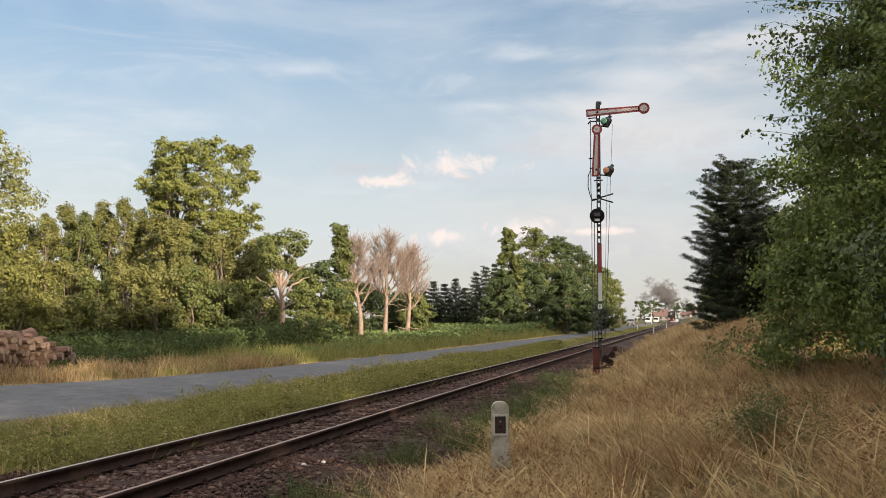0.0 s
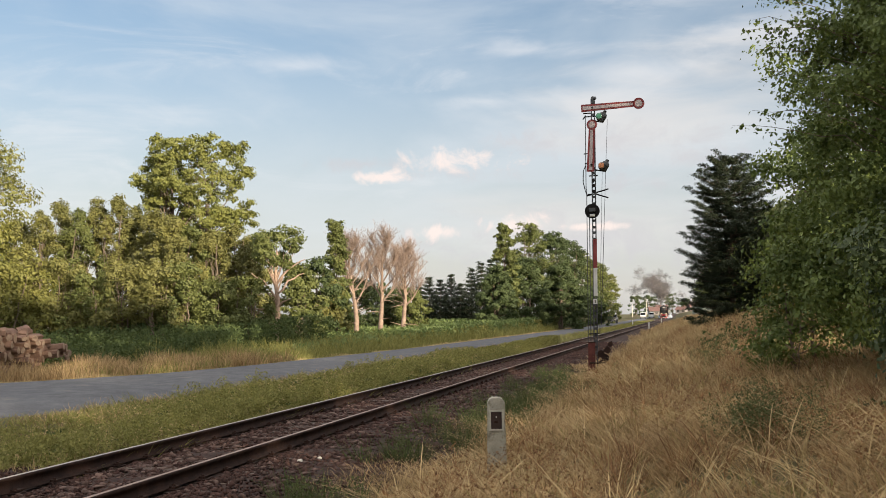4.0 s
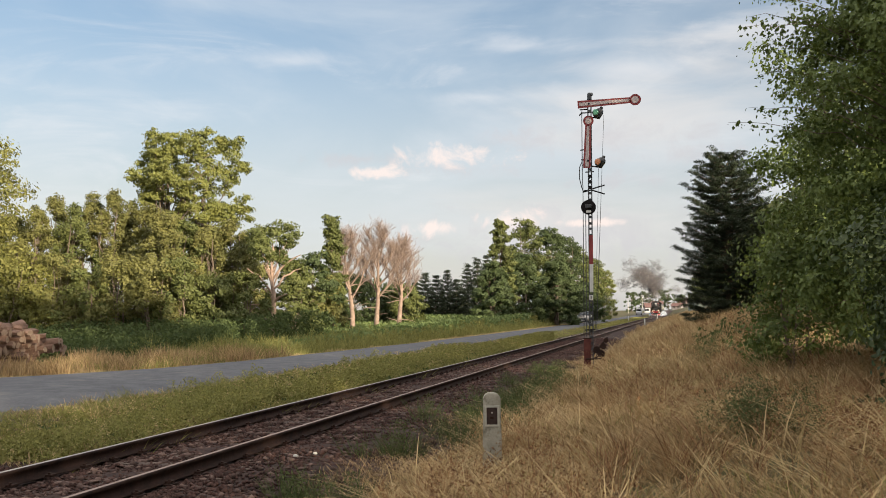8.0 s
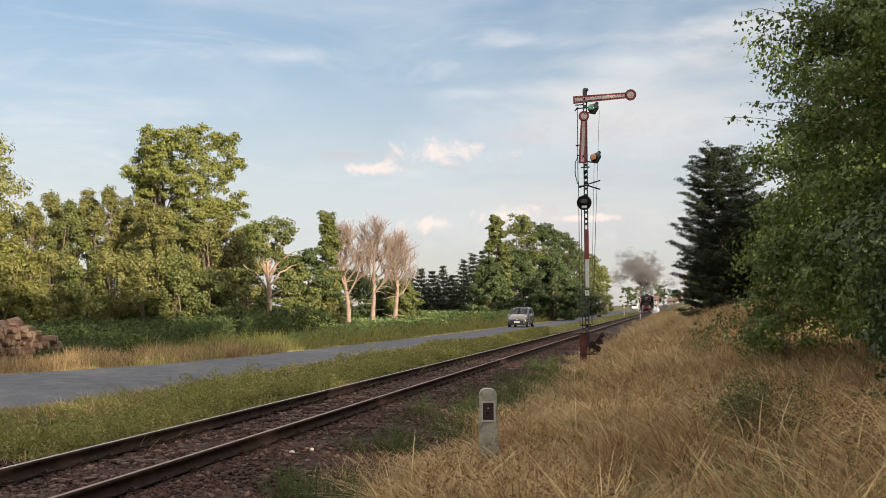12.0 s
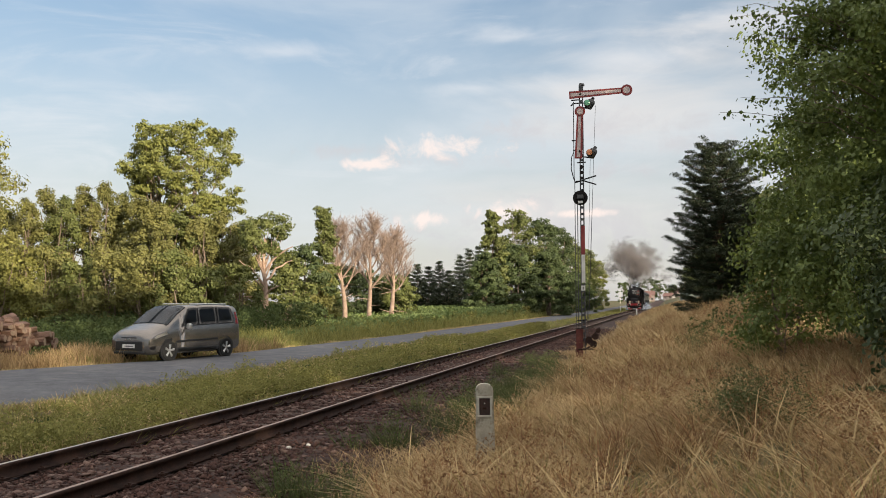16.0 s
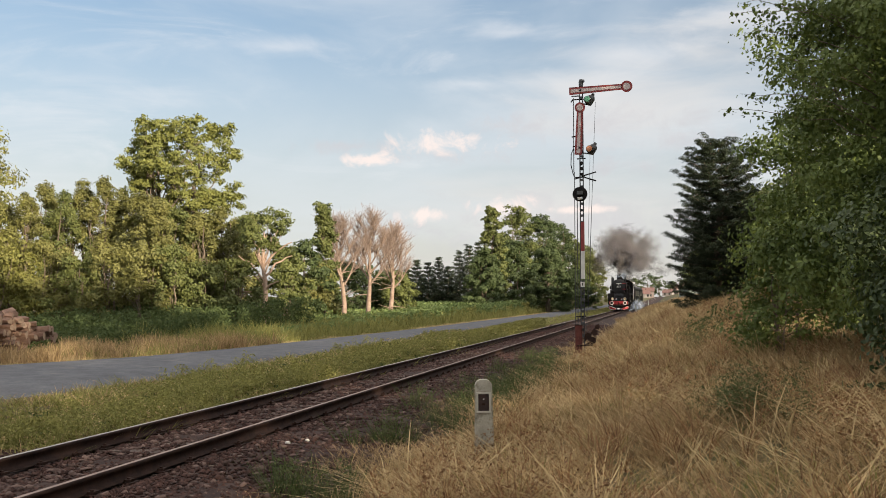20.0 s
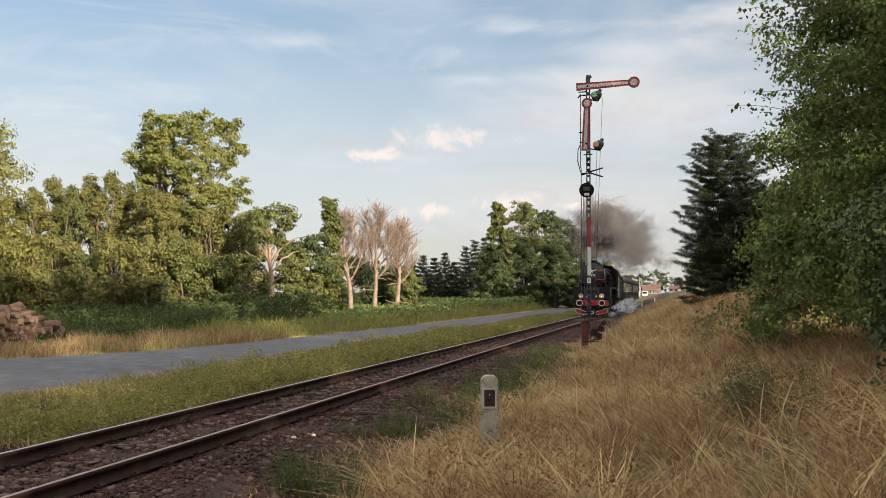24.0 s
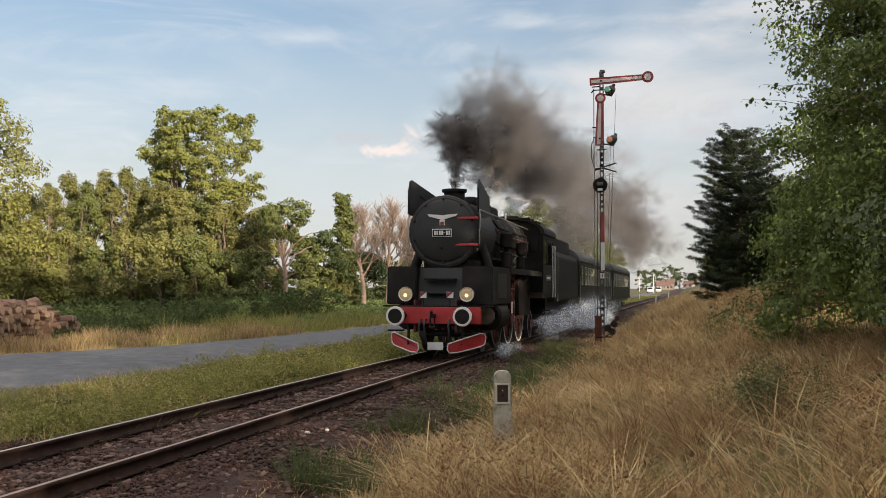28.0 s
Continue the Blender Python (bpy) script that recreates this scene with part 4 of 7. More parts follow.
    broadleaf("leafy birch behind the pine on the bank", 5.2, 26.0, 8.0, 3.0, 0.2, 125, M_BIRCH, 0.14, 24000, 110, 0.12, (1.0, 1.0, 0.9, 0.5), stems=2, name="birch")
    # an unseen row of trees, added along the bank to shade the line
    for i in range(36):
        # gaps and heights follow where sun and shade should fall
        y = -64 + 8.2 * i + (4.5 if i == 10 else 2.5 if i == 11 else 0)
        broadleaf("unseen leafy tree added on the bank to cast shade", 10.5 + 1.5 * math.sin(2.1 * i), y, (14.4 if i < 10 else 13.0 if i == 10 else 8.0 if i < 12 else 6.4 if i < 16 else 8.2) + 0.8 * math.sin(1.7 * i), 2.7 if i in (10, 11) else 6.0 if i < 10 else 4.6, 0.2, 140 + i, M_MIXED, 0.55, 6500 if i < 12 else 3800, 60, 0.2, (1.0, 1.0, 0.9, 0.6), stems=2, puffy=1.2)


make_trees()

# ---- grass, weeds and undergrowth ----


def meadow(name, label, seed, n, x0, x1, y0, y1, tall, width, material, lean=(0.1, 0.5), bend=(0.1, 0.7), power=1.0, keep=None, patch=0.0, category="grass", offset="x", tufts=0.0):
    """One sheet of blades over a strip of ground. x is world x, or across from the track or the lane's far edge."""
    rs = np.random.RandomState(seed)
    y = y0 + (y1 - y0) * rs.uniform(0, 1, n) ** power
    x = rs.uniform(x0, x1, n)
    if offset == "track":
        x = x + track_x(y)
    elif offset == "verge":
        x = x + road_edge(ROAD_FAR, y)
    elif offset == "near":
        x = x + road_edge(ROAD_NEAR, y)
    way = rs.uniform(0, 2 * np.pi, n)
    if tufts:
        # blades spring from tufts and fall outwards
        m = max(1, n // 34)
        k = rs.randint(0, m, n)
        r = np.abs(rs.normal(0, tufts, n)) * (1 + 0.03 * np.clip(y[k] - 10, 0, 60))
        x, y = x[k] + r * np.cos(way), y[k] + r * np.sin(way)
        bias = rs.uniform(0, 2 * np.pi, m)[k]
        way = np.where(rs.uniform(0, 1, n) < 0.45, bias + rs.normal(0, 0.5, n), way)
    if patch:
        f = np.sin(1.9 * x + 0.7 * y + seed) * np.sin(1.1 * y - 0.8 * x + 2 * seed) + 0.4 * np.sin(5.1 * x + 3.3 * y)
        ok = f > rs.uniform(-1.2, 1.2, n) + patch - 0.6
        x, y, way = x[ok], y[ok], way[ok]
    if keep is not None:
        ok = keep(x, y)
        x, y, way = x[ok], y[ok], way[ok]
    n = len(x)
    h = rs.uniform(*tall, n) * (0.8 + 0.3 * np.sin(1.7 * x + 0.9) * np.sin(1.3 * y))
    w = width * rs.uniform(0.6, 1.4, n) * (1 + np.clip(y - 12, 0, 200) * 0.035)
    V, Fc = blades(rs, np.stack((x, y, ground_z(x, y) - 0.03), 1), h, w, rs.uniform(*lean, n), rs.uniform(*bend, n), way)
    ob = array_part(name, V, Fc, material)
    return tagged(ob, label, category, kind="stuff")


def herbage(name, label, seed, spots, material, leaf, per, spread, tall, category="weeds"):
    """Leafy weeds: at each spot a clump of leaves with stems. spots: (n, 2) places."""
    rs = np.random.RandomState(seed)
    spots = np.asarray(spots, float)
    k = np.repeat(np.arange(len(spots)), per)
    n = len(k)
    h = rs.uniform(*tall, len(spots))
    f = rs.uniform(0.05, 1, n)
    a = rs.uniform(0, 6.283, n)
    r = spread * np.sqrt(rs.uniform(0, 1, n)) * (1.05 - 0.65 * f) * (0.7 + 0.6 * rs.uniform(0, 1, n))
    x, y = spots[k, 0] + r * np.cos(a), spots[k, 1] + r * np.sin(a)
    z = ground_z(x, y) + f * h[k]
    size = leaf * (1 + np.clip(y - 12, 0, 200) * 0.014)
    V, Fc = leaves(rs, np.stack((x, y, z), 1), np.stack((np.cos(a) * 0.5, np.sin(a) * 0.5, np.full(n, 0.5)), 1), size, -0.8, 0.45)
    ob = array_part(name, V, Fc, material)
    return tagged(ob, label, category, kind="stuff")


def scatter(seed, n, x0, x1, y0, y1, offset, power=1.0):
    rs = np.random.RandomState(seed)
    y = y0 + (y1 - y0) * rs.uniform(0, 1, n) ** power
    x = rs.uniform(x0, x1, n)
    x = x + {"track": track_x(y), "verge": road_edge(ROAD_FAR, y), "near": road_edge(ROAD_NEAR, y), "x": 0}[offset]
    return np.stack((x, y), 1)


def make_grass():
    def clear_post(x, y):
        return (np.hypot(x + 2.29, (y - 11.2) * 0.5) > 0.22)

    def foot(x, y):
        rs = np.random.RandomState(1)
        return clear_post(x, y) & (x - track_x(y) > 3.25 + 0.35 * np.sin(1.1 * y) + 0.2 * np.sin(3.7 * y) - 0.8 * sstep(y, 40, 90))

    dry = "dry straw-coloured grass leaning on the railway bank"
    meadow("dry_grass", dry, 11, 52000, -3.2, 7.0, 6.3, 17, (0.2, 0.5), 0.0095, M_STRAW, (0.15, 0.9), (0.2, 1.2), 1.0, foot, tufts=0.08)
    meadow("dry_grass", dry, 12, 46000, -3.6, 9.0, 16, 38, (0.28, 0.62), 0.0098, M_STRAW, (0.1, 0.8), (0.2, 1.0), 1.2, foot, tufts=0.09)
    meadow("dry_grass", dry, 13, 42000, -4.0, 13.0, 37, 140, (0.35, 0.75), 0.008, M_STRAW, (0.1, 0.6), (0.2, 0.9), 1.5, foot, tufts=0.12)
    meadow("seeding_grass", "reddish brown seeding grass among the straw", 14, 30000, -2.9, 8.0, 6.3, 45, (0.3, 0.68), 0.0095, M_STRAW_RED, (0.05, 0.5), (0.1, 0.7), 1.5, foot, 0.4, tufts=0.07)
    meadow("bleached_grass", "long bleached grass stems bending over the bank", 15, 7500, -2.8, 7.0, 6.3, 26, (0.45, 0.95), 0.0125, M_STRAW_PALE, (0.2, 1.1), (0.3, 1.6), 1.2, foot, 0.2, tufts=0.16)
    meadow("bleached_grass", "long bleached grass stems bending over the bank", 16, 600, 0.6, 5.0, 6.3, 12, (0.6, 1.15), 0.0125, M_STRAW_PALE, (0.4, 1.3), (0.4, 1.5), 1.0)
    meadow("bleached_grass", "long bleached grass stems bending over the bank", 39, 16000, -3.2, 8.0, 17, 70, (0.4, 0.85), 0.0085, M_STRAW_PALE, (0.1, 0.8), (0.2, 1.2), 1.3, foot, 0.1, tufts=0.12)
    herbage("seed_plumes", "feathery reddish seed heads over the dry grass", 18, [p for p in scatter(18, 2200, -2.6, 6.5, 7.0, 30, "x", 1.4) if foot(p[0], p[1]) and math.sin(1.6 * p[0] + 0.5 * p[1]) > -0.2], M_STRAW_RED, 0.036, 20, 0.10, (0.35, 0.62), "grass")
    meadow("green_grass", "thin green grass showing through the straw", 19, 9000, -2.6, 6.0, 6.5, 30, (0.2, 0.5), 0.009, M_WEED, (0.1, 0.6), (0.1, 0.8), 1.2, foot, 0.75, tufts=0.10)
    meadow("sparse_grass", "short sparse dry grass at the foot of the bank", 17, 30000, 2.2, 4.6, 7, 40, (0.10, 0.34), 0.008, M_STRAW, (0.2, 0.9), (0.2, 1.0), 1.4, clear_post, offset="track")
    meadow("bleached_grass", "matted pale grass at the foot of the bank", 20, 9000, 3.0, 5.4, 8, 26, (0.2, 0.5), 0.010, M_STRAW_PALE, (0.3, 1.2), (0.3, 1.4), 1.3, clear_post, 0.1, offset="track", tufts=0.12)
    # green weeds between lane and track
    strip = "low green and yellowish weeds between the lane and the track"
    meadow("green_weeds", strip, 21, 42000, -5.9, -0.85, 9.5, 40, (0.08, 0.40), 0.012, M_WEED, (0.1, 0.8), (0.1, 0.8), 1.3, lambda x, y: (x > road_edge(ROAD_NEAR, y) + 0.15 * np.sin(2 * y)), 0.0, offset="track", category="weeds", tufts=0.12)
    meadow("green_weeds", strip, 22, 24000, -5.6, -0.95, 38, 260, (0.15, 0.38), 0.006, M_WEED, (0.1, 0.7), (0.1, 0.7), 1.6, lambda x, y: x > road_edge(ROAD_NEAR, y), offset="track", category="weeds")
    meadow("dry_weeds", "withered brownish grass among the weeds", 23, 22000, -6.2, -1.0, 9.5, 60, (0.10, 0.42), 0.010, M_STRAW, (0.1, 0.8), (0.1, 0.8), 1.5, lambda x, y: x > road_edge(ROAD_NEAR, y), 0.15, offset="track")
    herbage("leafy_weeds", strip, 24, scatter(24, 1900, -5.0, -0.95, 10.0, 48, "track", 1.4), M_WEED, 0.065, 34, 0.24, (0.15, 0.48))
    herbage("leafy_weeds", "darker green herbs among the weeds by the track", 25, scatter(25, 170, -4.6, -0.95, 10.0, 40, "track", 1.3), M_WEED_DARK, 0.06, 40, 0.25, (0.15, 0.42))
    herbage("leafy_weeds", "bushy light green weeds along the rails", 28, scatter(28, 620, -2.7, -1.25, 10.0, 60, "track", 1.3), M_WEED, 0.055, 90, 0.22, (0.35, 0.75))
    herbage("leafy_weeds", "bushy yellowish weeds between lane and rails", 29, [p for p in scatter(29, 900, -5.4, -1.6, 10.0, 45, "track", 1.3) if math.sin(0.9 * p[0] + 0.55 * p[1]) > 0.25], M_WEED, 0.05, 80, 0.24, (0.25, 0.6))
    herbage("seed_heads", "pale seed heads standing over the weeds", 26, scatter(26, 900, -5.0, -1.2, 10.0, 45, "track", 1.4), M_STRAW_PALE, 0.035, 14, 0.10, (0.25, 0.55), "grass")
    meadow("lane_edge_grass", "short dry grass creeping over the lane's edge", 38, 9000, -0.35, 0.35, 8, 80, (0.04, 0.16), 0.009, M_STRAW_PALE, (0.2, 0.9), (0.2, 0.9), 1.5, offset="near", patch=0.2)
    # far side of the lane
    meadow("tall_dry_grass", "tall golden dry grass along the lane's far edge", 31, 20000, -4.5, 0.1, 21, 37, (0.15, 0.9), 0.012, M_STRAW, (0.02, 0.35), (0.05, 0.6), 1.0, None, 0.2, offset="verge", tufts=0.14)
    meadow("green_verge_weeds", "green grass mixed into the dry verge", 30, 22000, -4.2, 0.0, 26, 56, (0.15, 0.6), 0.012, M_WEED, (0.02, 0.4), (0.05, 0.6), 1.0, None, 0.2, offset="verge", tufts=0.14, category="weeds")
    meadow("verge_grass", "short dry grass on the lane's far verge", 32, 20000, -0.6, 0.15, 20, 170, (0.08, 0.22), 0.010, M_STRAW_PALE, (0.1, 0.6), (0.1, 0.8), 1.5, offset="verge")
    meadow("green_verge_weeds", "tall green weeds beyond the lane", 33, 26000, -7, -0.5, 34, 130, (0.3, 1.25), 0.012, M_WEED, (0.05, 0.4), (0.05, 0.5), 1.4, offset="verge", category="weeds")
    herbage("undergrowth", "green brambles and nettles in front of the trees", 34, scatter(34, 1500, -20, -2.0, 40, 125, "verge", 1.3), M_NETTLE, 0.15, 46, 0.8, (0.4, 1.9))
    herbage("undergrowth", "green brambles and nettles in front of the trees", 35, scatter(35, 900, -17, -4.5, 28, 52, "verge"), M_WEED_DARK, 0.14, 46, 0.6, (0.5, 2.3))
    herbage("undergrowth", "sunlit green weeds in front of the trees", 36, scatter(36, 900, -16, -2.0, 42, 125, "verge", 1.3), M_WEED, 0.14, 40, 0.6, (0.4, 1.5))
    # dark tufts on the shoulder of the track
    tufts = []
    rs = random.Random(9)
    for x, y, n, r in ((-3.1, 19.5, 20, 0.5), (-3.3, 16.5, 16, 0.5), (-2.75, 21.5, 18, 0.45), (-3.4, 14.2, 6, 0.35), (-3.75, 12.0, 6, 0.16), (-3.7, 8.75, 5, 0.15), (-3.2, 8.7, 3, 0.15), (-3.1, 24.0, 12, 0.5), (-3.5, 28.5, 12, 0.5)):
        tufts += [(x + rs.gauss(0, r), y + rs.gauss(0, r * 1.3)) for i in range(n)]
    nr = np.random.RandomState(41)
    t0 = np.repeat(np.array(tufts), 44, 0)
    m = len(t0)
    a, r = nr.uniform(0, 6.283, m), 0.17 * np.sqrt(nr.uniform(0, 1, m))
    x, y = t0[:, 0] + r * np.cos(a), t0[:, 1] + r * np.sin(a)
    V, Fc = blades(nr, np.stack((x, y, ground_z(x, y) - 0.02), 1), nr.uniform(0.15, 0.6, m), nr.uniform(0.006, 0.011, m), nr.uniform(0.1, 0.9, m), nr.uniform(0.0, 0.35, m), a)
    tagged(array_part("broom_tuft", V, Fc, M_WEED_DARK), "dark green wiry broom growing by the ballast", "shrub", kind="stuff")
    herbage("broom_leaves", "small dark leaves on the broom stems", 41, tufts, M_HERB_DARK, 0.032, 170, 0.2, (0.25, 0.65), "shrub")
    herbage("green_tuft", "grey-green herb in the dry grass of the bank", 42, [(0.92 + rs.gauss(0, 0.24), 11.0 + rs.gauss(0, 0.4)) for i in range(42)] + [(1.0 + rs.gauss(0, 0.3), 24 + rs.gauss(0, 0.6)) for i in range(10)], M_HERB, 0.034, 170, 0.24, (0.35, 0.78), "shrub")
    herbage("dark_shrub", "low dark shrub in the dry grass of the bank", 43, [(1.0 + rs.gauss(0, 0.4), 27 + rs.gauss(0, 0.5)) for i in range(8)], M_WEED_DARK, 0.085, 60, 0.34, (0.5, 0.95), "shrub")
    meadow("broom_stems", "thin green broom stems by the ballast", 44, 1800, 2.5, 3.6, 13, 25, (0.25, 0.6), 0.008, M_WEED_DARK, (0.05, 0.4), (0.05, 0.4), 1.0, offset="track", patch=0.3, category="shrub")


make_grass()

# ---- log stack, marker post, signal ----


def make_log_pile():
    rs = random.Random(12)
    pile = tagged(new("log_pile"), "stack of reddish split logs beyond the lane", "logs")
    foot, head = Vector((-23.4, 31.4, 0)), Vector((-21.2, 21.5, 0))
    way = (head - foot).normalized()
    across = Vector((way.y, -way.x, 0))
    turn = math.degrees(math.atan2(way.y, way.x))
    shapes = []
    for i in range(10):
        bm = bmesh.new()
        n = rs.choice((5, 6, 7))
        L = rs.uniform(0.42, 0.6)
        rot = rs.uniform(0, 6)
        ring = [(rs.uniform(0.11, 0.17) * math.cos(rot + 6.283 * k / n) * 1.3, rs.uniform(0.09, 0.15) * math.sin(rot + 6.283 * k / n)) for k in range(n)]
        prism(bm, ring, -L, L, "YZ")
        bmesh.ops.bevel(bm, geom=bm.edges[:], offset=0.015, segments=1, affect="EDGES")
        for v in bm.verts:
            v.co += Vector((rs.gauss(0, 0.01), rs.gauss(0, 0.008), rs.gauss(0, 0.008)))
        for f in bm.faces:
            f.material_index = 1 if abs(f.normal.x) > 0.8 else 0
        me = bpy.data.meshes.new("log")
        bm.normal_update()
        bm.to_mesh(me)
        bm.free()
        me.materials.append(M_LOG)
        me.materials.append(M_LOG_END)
        shapes.append(me)
    for layer in range(8):
        s = 0.15 + 0.30 * layer + rs.uniform(0, 0.2)
        if layer > 4:
            s += 1.2
        while s < 10:
            for depth in (0, 0.85):
                p = foot + way * (s + rs.gauss(0, 0.04)) + across * (depth + rs.gauss(0, 0.08))
                z = float(ground_z(p.x, p.y)) + 0.11 + 0.205 * layer + rs.gauss(0, 0.018)
                ob = new("log", rs.choice(shapes))
                ob.parent = pile
                # most lie with their ends to the lane, some lengthwise
                lie = turn - 90 if rs.random() < 0.55 else turn
                ob.matrix_basis = pose(p.x, p.y, z, rs.choice((0, 90, 180)) + rs.gauss(0, 8), rs.gauss(0, 5), lie + rs.gauss(0, 9))
            s += rs.uniform(0.30, 0.42)
    for i in range(14):
        p = foot - way * rs.uniform(-0.2, 1.1) + across * rs.uniform(-0.5, 0.9)
        ob = new("log", rs.choice(shapes))
        ob.parent = pile
        ob.matrix_basis = pose(p.x, p.y, float(ground_z(p.x, p.y)) + 0.1 + 0.2 * rs.random() * (i % 2), rs.uniform(0, 180), rs.gauss(0, 12), rs.uniform(0, 180))


def make_marker_post():
    x, y = -2.29, 11.75
    z0 = float(ground_z(x, y))
    post = tagged(new("marker_post"), "weathered concrete trackside post with a dark number plate", "post")
    post.matrix_basis = pose(x, y, z0, 1.0, -0.8, 12)
    bm = bmesh.new()
    prism(bm, ((-0.135, -0.25), (0.135, -0.25), (0.112, 0.90), (0.07, 0.955), (-0.07, 0.955), (-0.112, 0.90)), -0.08, 0.08, "XZ")
    bmesh.ops.subdivide_edges(bm, edges=bm.edges[:], cuts=3, use_grid_fill=True)
    bmesh.ops.bevel(bm, geom=[e for e in bm.edges if e.calc_face_angle(0) > 0.5], offset=0.012, segments=2, affect="EDGES")
    for v in bm.verts:
        v.co += Vector((noise.noise(v.co * 9), noise.noise(v.co * 9 + Vector((5, 0, 0))), noise.noise(v.co * 7))) * 0.008
    part("shaft", bm, surface("stained_concrete", (0.34, 0.315, 0.255), (0.58, 0.545, 0.45), 5, 0.95, 0.5, fine=45, spots=((0.13, 0.115, 0.08), 0.52, 0.66, 4.5)), post)
    bm = bmesh.new()
    for a in ((-0.096, 0.096, 0.53, 0.555), (-0.096, 0.096, 0.775, 0.80), (-0.096, -0.07, 0.555, 0.775), (0.07, 0.096, 0.555, 0.775)):
        box(bm, a[0], a[1], -0.094, -0.075, a[2], a[3], bevel=0.003)
    plate = part("plate", boxed(-0.07, 0.07, -0.086, -0.075, 0.555, 0.775), surface("brown_black_enamel", (0.02, 0.012, 0.01), (0.06, 0.03, 0.025), 14, 0.5, 0.2), post, "dark brown enamel plate")
    part("plate_rim", bm, surface("pale_rim_paint", (0.46, 0.44, 0.38), (0.62, 0.60, 0.52), 12, 0.8, 0.2), plate, "pale raised rim")
    part("number_bar", boxed(-0.028, 0.02, -0.090, -0.084, 0.63, 0.655), M_RUST, plate)
    part("bolt", boxed(-0.008, 0.008, -0.092, -0.084, 0.70, 0.716), M_WHITE, plate)


def make_signal():
    sx, sy = -2.72, 32.0
    z0 = float(ground_z(sx, sy))
    sig = tagged(new("semaphore_signal"), "old railway semaphore with red and white arms on a tall mast", "signal")
    sig.matrix_basis = pose(sx, sy, 0, 0, 0, 3)
    bm = bmesh.new()
    # two channel bars joined by cross plates
    for dx in (-0.055, 0.055):
        prism(bm, ((dx - 0.02, -0.05), (dx + 0.02, -0.05), (dx + 0.02, 0.05), (dx - 0.02, 0.05)), z0 - 0.4, 9.25, "XY")
    z = 0.4
    while z < 9.2:
        box(bm, -0.05, 0.05, -0.056, -0.05, z, z + 0.09)
        box(bm, -0.05, 0.05, 0.05, 0.056, z + 0.2, z + 0.29)
        z += 0.42
    mast = part("mast", bm, M_DARK_STEEL, sig)
    bm = turned(bmesh.new(), ((0.05, 9.2), (0.08, 9.25), (0.08, 9.42), (0.06, 9.5), (0.0, 9.52)), 14, "Z")
    rod(bm, (0, 0, 9.42), (0.10, -0.06, 9.44), 0.06, sides=12)
    part("cap", bm, M_DARK_STEEL, mast)

    def arm(name, root, tip, wide, ring, tail, pivot):
        """A blade with a red border and a pale field, and a round end. Along u from tail to tip; v across."""
        u = (Vector(tip) - Vector(root)).normalized()
        v = Vector((-u.z, 0, u.x))
        L = (Vector(tip) - Vector(root)).length
        h = new(name)
        h.parent = sig
        bm = bmesh.new()

        def plate(a0, a1, h0, h1, y0, y1):
            c = [Vector(root) + u * a + v * b for a, b in ((a0, -h0), (a1, -h1), (a1, h1), (a0, h0))]
            lo = [bm.verts.new((p.x, y0, p.z)) for p in c]
            hi = [bm.verts.new((p.x, y1, p.z)) for p in c]
            bm.faces.new(lo), bm.faces.new(hi[::-1])
            for i in range(4):
                bm.faces.new((lo[i], lo[(i + 1) % 4], hi[(i + 1) % 4], hi[i]))
            bmesh.ops.recalc_face_normals(bm, faces=bm.faces[:])

        plate(-tail, L - ring * 0.8, wide * 1.08, wide * 0.82, -0.10, -0.075)
        red = bm
        bm = turned(red, ((0.0, -0.10), (ring, -0.10), (ring, -0.075), (0.0, -0.075)), 28, "Y", (tip[0], 0, tip[2]))
        h2 = part("blade", bm, M_RED_OLD, h, "faded red border of the arm")
        bm = bmesh.new()
        plate(-tail + 0.05, L - ring * 1.0, wide * 0.50, wide * 0.36, -0.106, -0.1)
        part("field", bm, M_FIELD, h2, "pale pinkish white stripe")
        bm = turned(bmesh.new(), ((0.0, -0.106), (ring * 0.62, -0.106), (ring * 0.62, -0.1), (0.0, -0.1)), 28, "Y", (tip[0], 0, tip[2]))
        part("disc", bm, M_FIELD, h2, "white round end of the arm")
        part("pivot", rod(bmesh.new(), (pivot[0], -0.125, pivot[2]), (pivot[0], 0.06, pivot[2]), 0.035), M_BLACK, h)
        return h

    tagged(arm("upper_arm", (-0.05, 0, 9.09), (1.59, 0, 9.17), 0.125, 0.20, 0.36, (-0.02, 0, 9.09)), "level red and white signal arm")
    tagged(arm("lower_arm", (-0.10, 0, 6.98), (-0.04, 0, 8.48), 0.125, 0.185, 0.18, (-0.07, 0, 7.05)), "upright red and white signal arm")

    def lamp(z, lens, lx):
        body = turned(bmesh.new(), ((0.05, -0.03), (0.13, 0.0), (0.15, 0.22), (0.12, 0.30), (0.07, 0.34), (0.05, 0.42), (0.0, 0.43)), 18, "Z", (lx, 0.05, z))
        b = part("lamp", body, M_DARK_STEEL, sig, "grey signal lamp housing")
        b.matrix_basis = Matrix.Translation((lx, 0, z)) @ pose(0, 0, 0, 0, 28, 0) @ Matrix.Translation((-lx, 0, -z))
        bm = turned(bmesh.new(), ((0.11, -0.26), (0.115, -0.06), (0.0, -0.06)), 18, "Y", (lx - 0.08, 0, z + 0.1))
        part("hood", bm, M_DARK_STEEL, b)
        bm = turned(bmesh.new(), ((0.0, -0.285), (0.07, -0.28), (0.102, -0.264), (0.102, -0.258)), 18, "Y", (lx - 0.08, 0, z + 0.1))
        part("lens", bm, lens, b, "coloured lamp glass")
